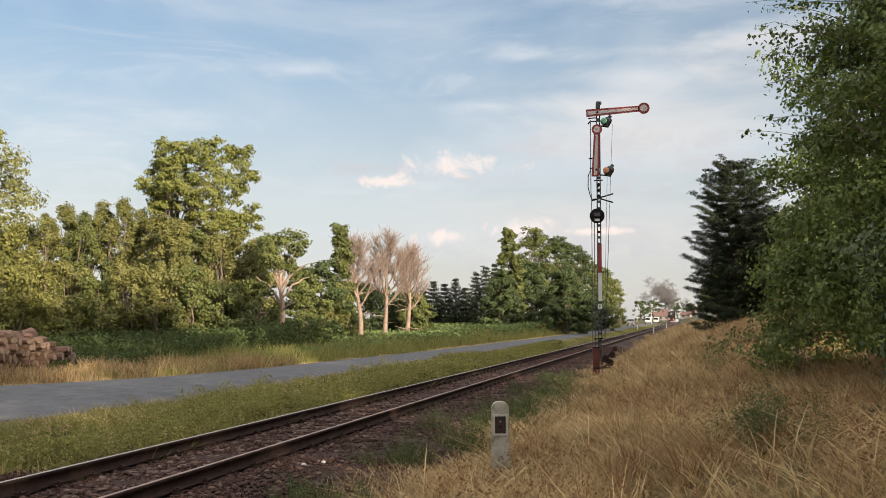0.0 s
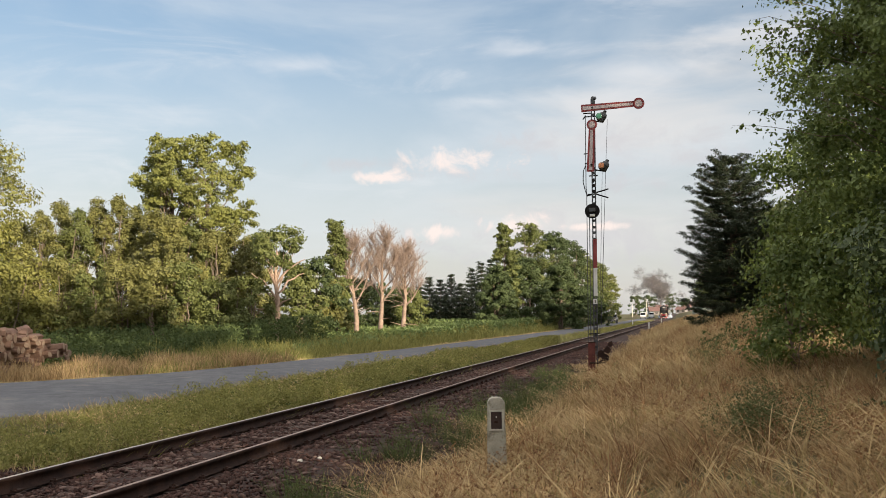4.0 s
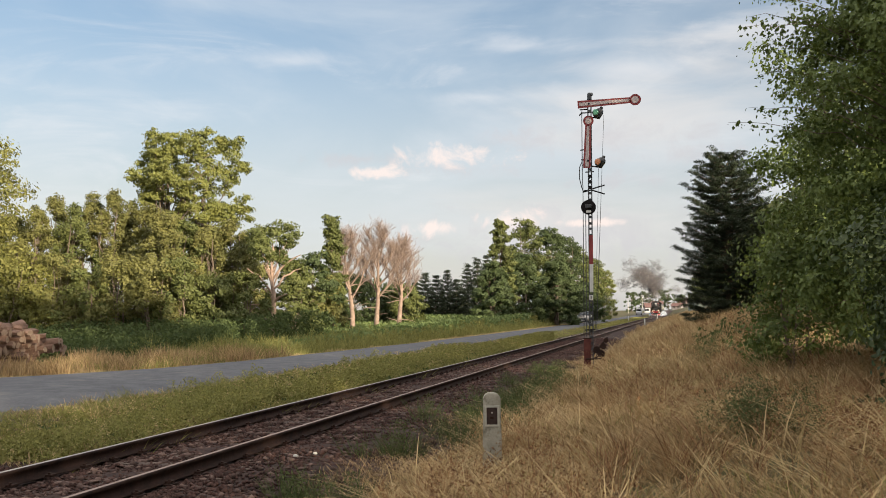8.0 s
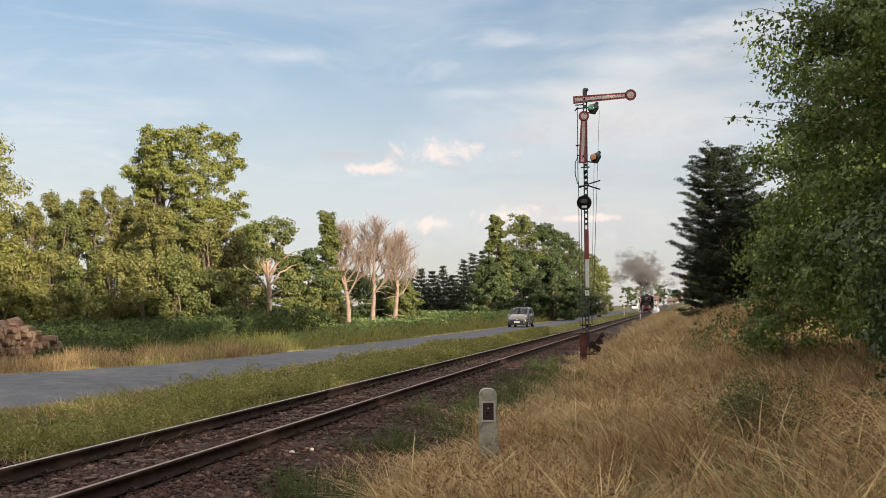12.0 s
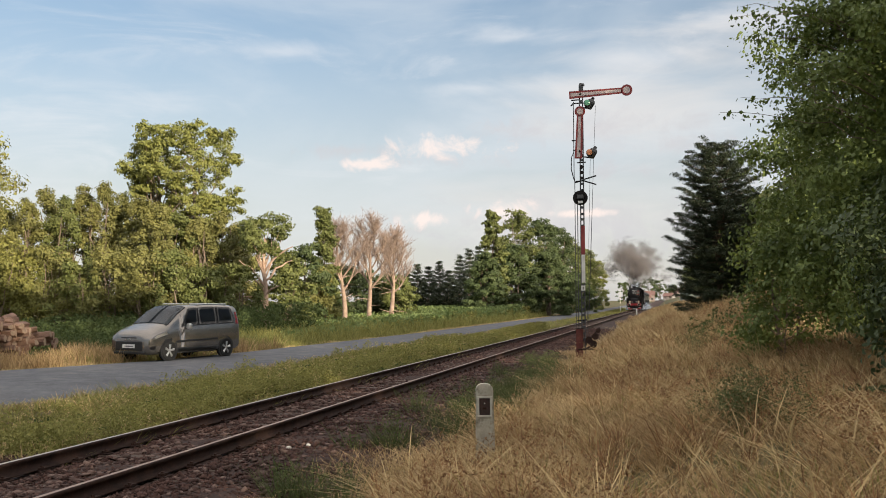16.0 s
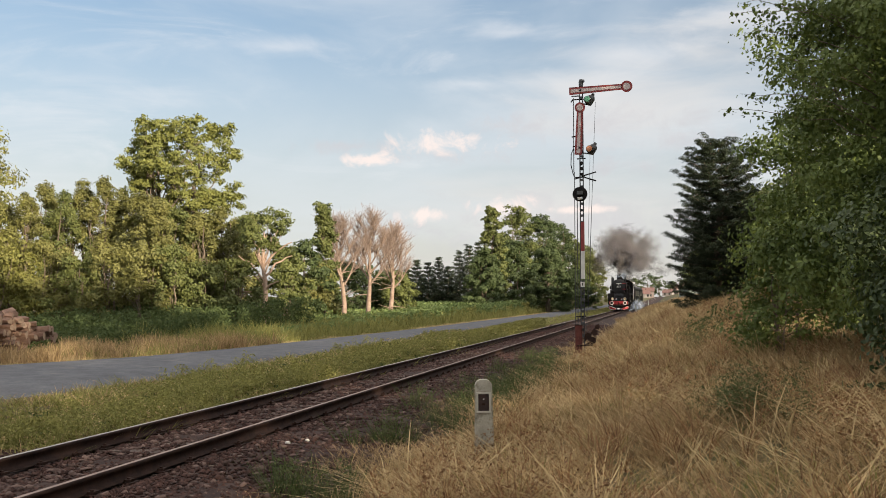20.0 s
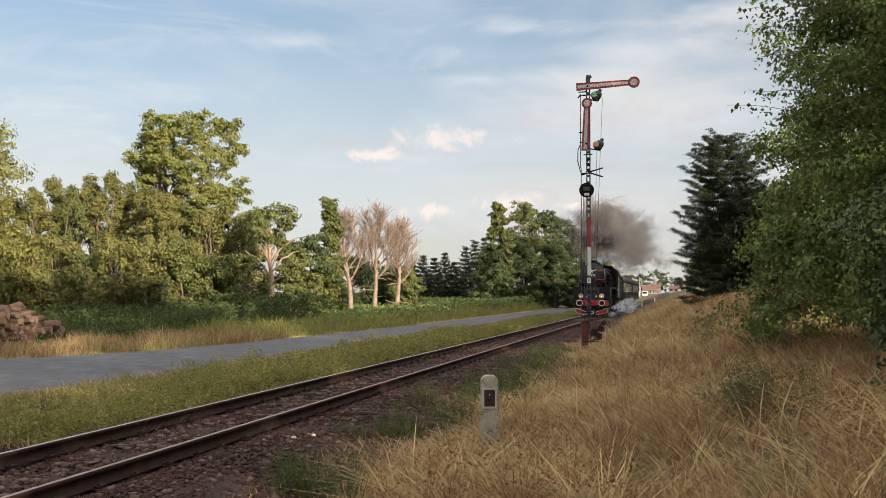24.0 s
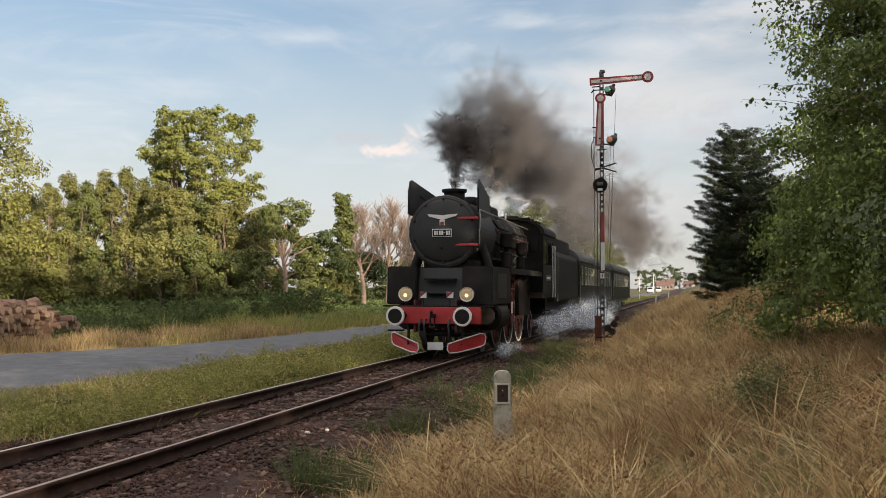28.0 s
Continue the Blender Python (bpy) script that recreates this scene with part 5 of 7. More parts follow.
        part("lamp_bracket", rod(bmesh.new(), (0, 0, z + 0.02), (lx, 0.04, z - 0.02), 0.025), M_DARK_STEEL, sig)

    M_GLASS_GREEN = glass("green_lens", (0.16, 0.42, 0.26), 0.2)
    lamp(8.62, M_GLASS_GREEN, 0.24)
    lamp(6.86, M_GLASS_AMBER, 0.30)
    # the black disc and its bracket
    bm = turned(bmesh.new(), ((0.0, -0.16), (0.25, -0.16), (0.26, -0.13), (0.26, -0.10), (0.0, -0.10)), 30, "Y", (-0.06, 0, 5.4))
    disc = part("distant_disc", bm, M_BLACK, sig, "round black disc")
    part("disc_box", boxed(-0.17, 0.05, -0.24, -0.16, 5.36, 5.5, bevel=0.02), M_DARK_STEEL, disc)
    part("disc_plate", boxed(-0.14, 0.03, -0.20, -0.17, 5.20, 5.29, bevel=0.005), M_WHITE, disc)
    # marker boards
    part("red_board", boxed(-0.045, 0.085, -0.075, -0.06, 3.40, 4.42, bevel=0.004), M_RED_OLD, sig, "red marker board")
    part("white_board", boxed(-0.045, 0.085, -0.075, -0.06, 2.42, 3.40, bevel=0.004), M_WHITE, sig, "white marker board")
    tag = part("letter_plate", boxed(-0.065, 0.075, -0.085, -0.07, 2.14, 2.32, bevel=0.004), M_WHITE, sig, "small white plate")
    part("letter_bar", boxed(-0.012, 0.018, -0.090, -0.084, 2.18, 2.28), M_DARK_STEEL, tag)
    # ladder stay, pull rods and wires
    part("pull_rod", rod(bmesh.new(), (-0.16, -0.06, 0.5), (-0.16, -0.06, 5.2), 0.016, sides=6), M_DARK_STEEL, sig)
    part("pull_rod", rod(bmesh.new(), (-0.25, -0.02, 0.5), (-0.25, -0.02, 6.2), 0.014, sides=6), M_DARK_STEEL, sig)
    part("pull_rod", rod(bmesh.new(), (-0.27, 0, 6.2), (-0.27, 0, 8.85), 0.016, sides=6), M_DARK_STEEL, sig)
    for bx, by, tx in ((0.17, 0.1, 0.50), (0.20, 0.1, 0.42), (0.12, 0.1, 0.30)):
        part("wire", rod(bmesh.new(), (bx, by, 0.4 + 10 * (bx - 0.1)), (tx, by, 6.9 if tx < 0.45 else 8.7), 0.007, sides=5), M_DARK_STEEL, sig)
    for z, a, b in ((8.78, -0.30, 0.10), (8.9, -0.34, -0.05), (6.66, -0.16, 0.14), (7.45, -0.33, -0.2), (7.1, -0.30, -0.1), (6.0, -0.22, 0.12), (1.1, -0.22, 0.12)):
        part("bracket", rod(bmesh.new(), (a, -0.03, z), (b, 0.02, z + 0.02), 0.022, sides=8), M_BLACK, sig)
    for a, b in (((0.05, 0, 6.02), (0.50, -0.1, 5.86)), ((0.05, 0, 6.06), (0.50, 0.1, 6.2)), ((-0.26, 0, 5.95), (0.05, 0, 6.03)), ((-0.27, 0, 8.8), (-0.36, 0, 8.7)), ((-0.05, 0, 6.4), (0.02, -0.06, 6.5))):
        part("bracket", rod(bmesh.new(), a, b, 0.024, sides=8), M_BLACK, sig)
    pts = [(-0.27, 0, 7.05), (-0.36, 0, 6.85), (-0.37, 0, 6.45), (-0.30, 0, 6.15), (-0.24, 0, 5.98)]
    V, Fc = tubes([(pts, [0.016] * 5)], 6)
    array_part("cable", V, Fc, M_BLACK, sig, smooth=True)
    for z in (6.5, 6.3, 6.1):
        part("pulley", turned(bmesh.new(), ((0.0, -0.03), (0.06, -0.03), (0.045, 0.0), (0.06, 0.03), (0.0, 0.03)), 14, "Y", (0.0, -0.09, z)), M_BLACK, sig)
    # foot: red winch box, counterweight lever and levers
    winch = part("winch_box", boxed(-0.26, -0.02, -0.16, 0.10, z0 + 0.02, 0.80, bevel=0.02), surface("dull_red_iron", (0.085, 0.027, 0.022), (0.18, 0.06, 0.048), 4, 0.8, 0.3, fine=30), sig, "dull red iron winch box")
    part("box_lid", boxed(-0.28, 0.0, -0.18, 0.12, 0.80, 0.83, bevel=0.006), M_RUST, winch)
    part("base_plate", boxed(-0.30, 0.32, -0.28, 0.28, z0 - 0.05, z0 + 0.10, bevel=0.02), M_CONCRETE, sig)
    for i, (a, b) in enumerate((((0.05, -0.1, 0.35), (0.46, -0.05, 0.62)), ((0.05, 0, 0.25), (0.55, 0.05, 0.85)), ((0.05, -0.1, 0.1), (0.42, -0.1, 0.30)), ((-0.2, -0.2, 0.1), (0.35, -0.2, 0.12)))):
        part("lever", rod(bmesh.new(), a, b, 0.028, sides=8), M_RUST, sig)
    for x, z, r in ((0.40, 0.55, 0.11), (0.50, 0.75, 0.08), (0.33, 0.28, 0.13), (0.18, 0.42, 0.12)):
        part("wheel", turned(bmesh.new(), ((0.0, -0.04), (r, -0.04), (r * 0.85, 0), (r, 0.04), (0.0, 0.04)), 16, "Y", (x, -0.08, z)), M_RUST, sig)


make_log_pile()
make_marker_post()
make_signal()

# ---- the train: y runs back from each vehicle's leading end, z from the rail top ----
TURNING = []        # (wheel part, place of its axle, radius)
CRANKS = []         # (rod part, crank radius)


def wheelset(parent, name, y, r, spokes, rim=True, red=True, gauge=0.75, thick=0.12):
    """A pair of wheels on an axle, as a part that turns: tyres, rims and spokes."""
    ax = new(name)
    ax.parent = parent
    ax.matrix_basis = pose(0, y, r)
    part("axle", rod(bmesh.new(), (-gauge, 0, 0), (gauge, 0, 0), 0.09), M_DARK_STEEL, ax)
    for s in (-1, 1):
        x = s * gauge
        bm = turned(bmesh.new(), ((r - 0.11, x - thick / 2), (r, x - thick / 2), (r, x + thick / 2), (r - 0.11, x + thick / 2)), 36, "X")
        for f in [f for f in bm.faces if len(f.verts) > 4]:
            bm.faces.remove(f)
        n = 36
        bm.verts.ensure_lookup_table()
        for i in range(n):
            a, b = bm.verts[i], bm.verts[(i + 1) % n]
            c, d = bm.verts[3 * n + (i + 1) % n], bm.verts[3 * n + i]
            bm.faces.new((a, d, c, b))
        bmesh.ops.recalc_face_normals(bm, faces=bm.faces[:])
        w = part("tyre", bm, M_DARK_STEEL, ax)
        if rim:
            bm = bmesh.new()
            xo = x + s * (thick / 2 + 0.004)
            inner = [bm.verts.new((xo, (r - 0.055) * math.cos(i * math.tau / 40), (r - 0.055) * math.sin(i * math.tau / 40))) for i in range(40)]
            outer = [bm.verts.new((xo, (r - 0.005) * math.cos(i * math.tau / 40), (r - 0.005) * math.sin(i * math.tau / 40))) for i in range(40)]
            for i in range(40):
                bm.faces.new((inner[i], inner[(i + 1) % 40], outer[(i + 1) % 40], outer[i]))
            part("rim_paint", bm, M_WHITE, ax, "white painted wheel rim")
        bm = bmesh.new()
        rod(bm, (x - s * 0.05, 0, 0), (x + s * 0.09, 0, 0), 0.17 * r / 0.875 + 0.04, sides=16)
        for i in range(spokes):
            a = i * math.tau / spokes
            rod(bm, (x, 0, 0), (x, (r - 0.09) * math.cos(a), (r - 0.09) * math.sin(a)), 0.04, 0.03, sides=6)
        part("spoke_centre", bm, M_GEAR if red else M_DARK_STEEL, ax)
    TURNING.append((ax, y, r))
    return ax


def buffers(parent, y, ring=True):
    """A pair of buffers whose heads stand at y, facing -y."""
    for s in (-1, 1):
        bm = turned(bmesh.new(), ((0.0, y + 0.62), (0.13, y + 0.62), (0.13, y + 0.30), (0.085, y + 0.28), (0.085, y + 0.07), (0.235, y + 0.05), (0.235, y + 0.02), (0.17, y + 0.004), (0.0, y)), 30, "Y", (s * 0.875, 0, 1.05))
        b = part("buffer", bm, M_BLACK, parent, smooth=False)
        if ring:
            bm = turned(bmesh.new(), ((0.186, y + 0.005), (0.238, y + 0.010), (0.246, y + 0.05), (0.186, y + 0.05)), 36, "Y", (s * 0.875, 0, 1.05))
            for f in [f for f in bm.faces if len(f.verts) > 4]:
                bm.faces.remove(f)
            part("buffer_ring", bm, M_WHITE, b, "white painted buffer rim")


def make_locomotive():
    loco = tagged(new("steam_locomotive"), "black steam locomotive with red buffer beam and white trim", "locomotive")
    # frame and front
    for s in (-1, 1):
        part("frame_plate", boxed(s * 0.55 - 0.03, s * 0.55 + 0.03, 0.66, 12.1, 0.62, 1.45, bevel=0.01), M_GEAR, loco)
    beam = part("buffer_beam", boxed(-1.22, 1.22, 0.60, 0.68, 0.84, 1.27, bevel=0.01), M_RED, loco, "red buffer beam")
    buffers(loco, 0.0)
    bm = boxed(-0.05, 0.05, 0.30, 0.62, 1.00, 1.10, bevel=0.02)
    rod(bm, (0, 0.34, 1.08), (0, 0.28, 1.17), 0.035)
    hook = part("draw_hook", bm, M_BLACK, loco)
    bm = bmesh.new()
    for s in (-1, 1):
        rod(bm, (s * 0.055, 0.42, 1.05), (s * 0.055, 0.38, 0.74), 0.022, sides=8)
    rod(bm, (-0.08, 0.38, 0.76), (0.08, 0.38, 0.76), 0.03, sides=8)
    part("screw_coupling", bm, M_BLACK, hook)
    for x in (-0.35, -0.22, 0.42):
        V, Fc = tubes([(((x, 0.58, 0.95), (x, 0.45, 0.93), (x, 0.40, 0.78), (x + 0.02, 0.44, 0.55), (x + 0.06, 0.5, 0.42)), [0.028] * 5)], 8)
        array_part("brake_hose", V, Fc, M_TRIM, loco, smooth=True)
    # snow plough: two swept red blades with white edging
    for s in (-1, 1):
        pts = [(0.40, 0.48, 0.34), (0.66, 0.56, 0.43), (1.16, 0.84, 0.60), (1.25, 0.94, 0.58), (1.27, 0.98, 0.48), (1.25, 0.95, 0.33), (1.16, 0.86, 0.26), (0.62, 0.55, 0.12), (0.43, 0.48, 0.11), (0.38, 0.46, 0.20)]
        bm = bmesh.new()
        a = [bm.verts.new((s * x, y, z)) for x, y, z in pts]
        b = [bm.verts.new((s * x, y + 0.03, z)) for x, y, z in pts]
        bm.faces.new(a), bm.faces.new(b[::-1])
        for i in range(len(pts)):
            bm.faces.new((a[i], a[(i + 1) % len(pts)], b[(i + 1) % len(pts)], b[i]))
        bmesh.ops.recalc_face_normals(bm, faces=bm.faces[:])
        pl = part("plough_blade", bm, M_RED, loco, "red plough blade with white edge")
        ring = pts + pts[:2]
        V, Fc = tubes([([(s * x, y - 0.008, z) for x, y, z in ring], [0.017] * len(ring))], 6)
        array_part("plough_edge", V, Fc, M_WHITE, pl)
        part("plough_stay", rod(bmesh.new(), (s * 0.7, 0.62, 0.3), (s * 0.75, 0.8, 0.9), 0.035), M_BLACK, loco)
    # light reflected between the plough blades, built as a small white plate
    part("guard_plate", boxed(-0.22, 0.20, 0.72, 0.75, 0.16, 0.36, bevel=0.01), M_WHITE, loco, "white plate standing for light under the beam")
    # footplate, apron and steam chest covers
    part("front_footplate", boxed(-1.40, 1.40, 0.62, 1.35, 1.27, 1.31, bevel=0.008), M_BLACK, loco)
    bm = bmesh.new()
    prism(bm, ((1.15, 1.31), (1.20, 1.31), (1.45, 2.30), (1.40, 2.30)), -0.62, 0.62, "YZ")
    apron = part("apron", bm, M_SMOKEBOX, loco, "sloping black front apron")
    for z, w in ((1.98, 0.42), (1.60, 0.36)):
        part("step", boxed(-w, w, 1.05, 1.30, z, z + 0.035, bevel=0.006), M_BLACK, apron)
    for s in (-1, 1):
        a, b = sorted((s * 0.62, s * 1.43))
        bm = bmesh.new()
        prism(bm, ((1.00, 1.33), (3.55, 1.33), (3.55, 2.33), (1.06, 2.33)), a, b, "YZ")
        bmesh.ops.bevel(bm, geom=bm.edges[:], offset=0.025, segments=2, affect="EDGES")
        cover = part("steam_chest_cover", bm, M_BLACK, loco)
        part("hatch", boxed(*sorted((s * 1.432, s * 1.445)), 1.6, 2.9, 1.5, 2.15, bevel=0.004), M_SMOKEBOX, cover)
        c = part("cylinder", turned(bmesh.new(), ((0.0, 1.80), (0.33, 1.82), (0.40, 1.92), (0.40, 3.10), (0.33, 3.2), (0.0, 3.22)), 26, "Y", (s * 1.10, 0, 1.02)), M_BLACK, loco)
        part("cylinder_cover", turned(bmesh.new(), ((0.0, 1.74), (0.22, 1.75), (0.24, 1.82), (0.0, 1.83)), 22, "Y", (s * 1.10, 0, 1.02)), M_STEEL, c)
        part("front_step", boxed(*sorted((s * 1.0, s * 1.38)), 0.95, 1.25, 0.62, 0.66), M_BLACK, loco)
        # headlamps
        h = part("headlamp", turned(bmesh.new(), ((0.0, 0.98), (0.12, 0.97), (0.17, 0.86), (0.18, 0.72), (0.16, 0.72)), 26, "Y", (s * 0.82, 0, 1.60)), M_BLACK, loco)
        bm = turned(bmesh.new(), ((0.158, 0.715), (0.19, 0.71), (0.19, 0.76), (0.158, 0.76)), 28, "Y", (s * 0.82, 0, 1.60))
        for f in [f for f in bm.faces if len(f.verts) > 4]:
            bm.faces.remove(f)
        part("lamp_rim", bm, M_LAMP_RIM, h, "pale metal lamp rim")
        part("lamp_glass", turned(bmesh.new(), ((0.0, 0.708), (0.10, 0.704), (0.157, 0.716), (0.157, 0.76), (0.0, 0.77)), 24, "Y", (s * 0.82, 0, 1.60)), M_LAMP_LENS, h, "warm glowing lamp glass")
        part("lamp_bulb", turned(bmesh.new(), ((0.0, 0.688), (0.045, 0.695), (0.05, 0.712), (0.0, 0.74)), 12, "Y", (s * 0.82 + 0.0, 0, 1.57)), M_LAMP, h, "lit bulb")
        part("lamp_post", rod(bmesh.new(), (s * 0.82, 0.85, 1.29), (s * 0.82, 0.85, 1.45), 0.04), M_BLACK, h)
        # small signal plates
        p = part("signal_plate", boxed(*sorted((s * 0.36 - 0.09, s * 0.36 + 0.09)), 0.78, 0.80, 1.50, 1.66, bevel=0.006), M_WHITE, loco, "small white and red plate")
        bm = bmesh.new()
        prism(bm, ((s * 0.36 - 0.085, 1.505), (s * 0.36 + 0.085, 1.655), (s * 0.36 - 0.085, 1.655)), 0.774, 0.779, "XZ")
        part("red_corner", bm, M_RED_OLD, p)
        part("plate_post", rod(bmesh.new(), (s * 0.36, 0.8, 1.29), (s * 0.36, 0.8, 1.52), 0.015, sides=6), M_BLACK, p)
    # smokebox
    zc = 3.27
    bm = turned(bmesh.new(), ((0.90, 1.47), (0.97, 1.50), (0.985, 1.58), (0.985, 1.66), (0.96, 1.68), (0.96, 3.75), (0.0, 3.75)), 48, "Y", (0, 0, zc))
    sb = part("smokebox", bm, M_SMOKEBOX, loco, "matt black smokebox", smooth=False)
    bm = turned(bmesh.new(), ((0.0, 1.33), (0.30, 1.345), (0.60, 1.385), (0.78, 1.43), (0.845, 1.46), (0.86, 1.49), (0.86, 1.52), (0.0, 1.52)), 48, "Y", (0, 0, zc + 0.02))
    door = part("smokebox_door", bm, M_SMOKEBOX, sb, smooth=True)
    for z in (zc + 0.35, zc - 0.36):
        bm = boxed(0.34, 0.97, 1.375, 1.43, z - 0.03, z + 0.03, bevel=0.012)
        part("door_hinge", bm, M_RED, door, "red hinge strap")
    part("hinge_pin", rod(bmesh.new(), (0.95, 1.42, zc - 0.45), (0.95, 1.42, zc + 0.45), 0.03), M_BLACK, door)
    for i in range(10):
        a = math.tau * (i + 0.5) / 10
        part("door_clamp", boxed(0.84 * math.cos(a) - 0.03, 0.84 * math.cos(a) + 0.03, 1.42, 1.47, zc + 0.02 + 0.84 * math.sin(a) - 0.03, zc + 0.02 + 0.84 * math.sin(a) + 0.03, bevel=0.008), M_BLACK, door)
    part("door_dart", rod(bmesh.new(), (-0.02, 1.27, zc - 0.45), (-0.02, 1.36, zc - 0.45), 0.04), M_BLACK, door)
    # winged badge as a plain shape, plate with bars
    bm = bmesh.new()
    prism(bm, ((-0.42, 0.46), (-0.12, 0.44), (0, 0.42), (0.12, 0.44), (0.42, 0.46), (0.36, 0.40), (0.22, 0.36), (0.10, 0.33), (0.0, 0.30), (-0.10, 0.33), (-0.22, 0.36), (-0.36, 0.40)), 1.335, 1.36, "XZ")
    for v in bm.verts:
        v.co.z += zc
    badge = part("winged_badge", bm, M_WHITE, door, "white winged badge")
    bm = boxed(-0.075, 0.075, 1.335, 1.355, zc + 0.15, zc + 0.31, bevel=0.02)
    part("shield", bm, M_WHITE, badge)
    part("shield_field", boxed(-0.05, 0.05, 1.327, 1.336, zc + 0.17, zc + 0.25, bevel=0.004), M_RED_OLD, badge)
    plate = part("name_plate", boxed(-0.27, 0.27, 1.30, 1.325, zc - 0.15, zc + 0.06, bevel=0.008), M_WHITE, door, "number plate with pale border")
    field = part("plate_field", boxed(-0.25, 0.25, 1.292, 1.301, zc - 0.13, zc + 0.04), M_BLACK, plate)
    for i, w in enumerate((0.07, 0.05, 0.07, 0.07, 0.03, 0.06, 0.06)):
        x = -0.21 + i * 0.066
        part("plate_bar", boxed(x, x + w * 0.75, 1.286, 1.293, zc - (0.10 if w > 0.04 else 0.055), zc + (0.01 if w > 0.04 else -0.035)), M_WHITE, field)
    # saddle
    part("saddle", boxed(-0.62, 0.62, 1.7, 3.3, 1.4, 2.55, bevel=0.05), M_BLACK, loco)
    # deflector plates and chimney
    for s in (-1, 1):
        bm = bmesh.new()
        prism(bm, ((1.42, 3.72), (1.38, 4.42), (1.46, 4.64), (1.60, 4.69), (3.70, 4.40), (3.88, 4.25), (3.92, 3.95), (4.95, 3.90), (5.0, 3.72)), s * 0.83 - 0.012, s * 0.83 + 0.012, "YZ")
        bmesh.ops.subdivide_edges(bm, edges=bm.edges[:], cuts=1)
        for v in bm.verts:
            v.co.x += s * (0.12 - 0.08 * (v.co.y - 1.4))      # the plates toe out in front
        d = part("smoke_deflector", bm, M_SMOKEBOX, loco, "upright black smoke deflector plate")
        part("deflector_bead", rod(bmesh.new(), (s * 0.965, 1.41, 3.75), (s * 0.965, 1.41, 4.40), 0.02, sides=6), M_BLACK, d)
        part("deflector_stay", rod(bmesh.new(), (s * 0.5, 2.2, 4.05), (s * 0.87, 2.2, 4.3), 0.02, sides=6), M_BLACK, d)
    bm = turned(bmesh.new(), ((0.38, 4.10), (0.31, 4.22), (0.29, 4.38), (0.30, 4.43), (0.35, 4.45), (0.35, 4.52), (0.26, 4.52), (0.24, 4.25), (0.0, 4.25)), 26, "Z", (0, 2.65, 0))
    part("chimney", bm, M_BLACK, loco)
    # boiler with bands, domes and pipework
    bm = turned(bmesh.new(), ((0.0, 3.74), (0.88, 3.76), (0.88, 6.9), (0.94, 7.4), (0.95, 9.35), (0.0, 9.36)), 44, "Y", (0, 0, 3.20))
    boiler = part("boiler", bm, M_BLACK, loco, smooth=False)
    for y in (3.85, 4.7, 5.6, 6.5, 7.45, 8.4, 9.2):
        r = 0.885 if y < 7 else 0.955
        bm = turned(bmesh.new(), ((r - 0.01, y), (r + 0.008, y), (r + 0.008, y + 0.07), (r - 0.01, y + 0.07)), 40, "Y", (0, 0, 3.20))
        part("boiler_band", bm, M_DARK_STEEL, boiler)
    for y, r, h in ((4.55, 0.42, 0.46), (5.75, 0.40, 0.44), (6.7, 0.34, 0.36)):
        bm = turned(bmesh.new(), ((r * 1.12, 3.95), (r, 4.1), (r, 3.98 + h - 0.1), (r * 0.8, 3.98 + h), (r * 0.4, 4.04 + h), (0.0, 4.05 + h)), 26, "Z", (0, y, 0))
        part("dome", bm, M_BLACK, boiler, smooth=False)
    part("dome_casing", boxed(-0.40, 0.40, 3.8, 6.9, 3.95, 4.36, bevel=0.09), M_BLACK, boiler)
    part("whistle", rod(bmesh.new(), (0.3, 8.6, 4.05), (0.3, 8.6, 4.35), 0.035), M_STEEL, boiler)
    part("safety_valve", turned(bmesh.new(), ((0.12, 4.05), (0.12, 4.25), (0.08, 4.34), (0.0, 4.35)), 14, "Z", (0, 8.0, 0)), M_DARK_STEEL, boiler)
    for s in (-1, 1):
        V, Fc = tubes([(((s * 0.98, 1.5, 3.3), (s * 1.0, 1.52, 3.6), (s * 0.95, 1.6, 3.85), (s * 0.94, 1.8, 3.86), (s * 0.95, 9.3, 3.82)), [0.02] * 5)], 7)
        array_part("handrail", V, Fc, M_STEEL, loco, "bright steel handrail", smooth=True)
        V, Fc = tubes([(((s * 0.97, 1.48, 3.3), (s * 0.99, 1.46, 3.0), (s * 0.93, 1.45, 2.75)), [0.02] * 3)], 7)
        array_part("handrail", V, Fc, M_STEEL, loco, "bright steel handrail", smooth=True)
        for k, (z, y0, y1, r, m) in enumerate(((3.55, 4.2, 9.3, 0.035, M_BLACK), (3.35, 4.0, 9.3, 0.03, M_GEAR), (3.05, 3.8, 8.8, 0.045, M_BLACK), (2.85, 4.4, 9.3, 0.03, M_DARK_STEEL), (2.62, 3.9, 9.3, 0.05, M_BLACK))):
            bow = 0.02 + math.sqrt(max(0.0, 0.92 ** 2 - (z - 3.2) ** 2))
            V, Fc = tubes([(((s * (bow - 0.1), y0, z + 0.2), (s * (bow + r), y0 + 0.15, z), (s * (bow + r), (y0 + y1) / 2, z - 0.01), (s * (bow + r), y1, z)), [r] * 4)], 8)
            array_part("pipe", V, Fc, m, boiler, smooth=True)
        # feed pump, air pump and running board
        bm = turned(bmesh.new(), ((0.0, 2.36), (0.17, 2.38), (0.17, 2.80), (0.09, 2.84), (0.09, 2.95), (0.19, 2.98), (0.19, 3.36), (0.12, 3.42), (0.0, 3.43)), 18, "Z", (s * 1.16, 4.35, 0))
        part("feed_pump", bm, M_BLACK, loco)
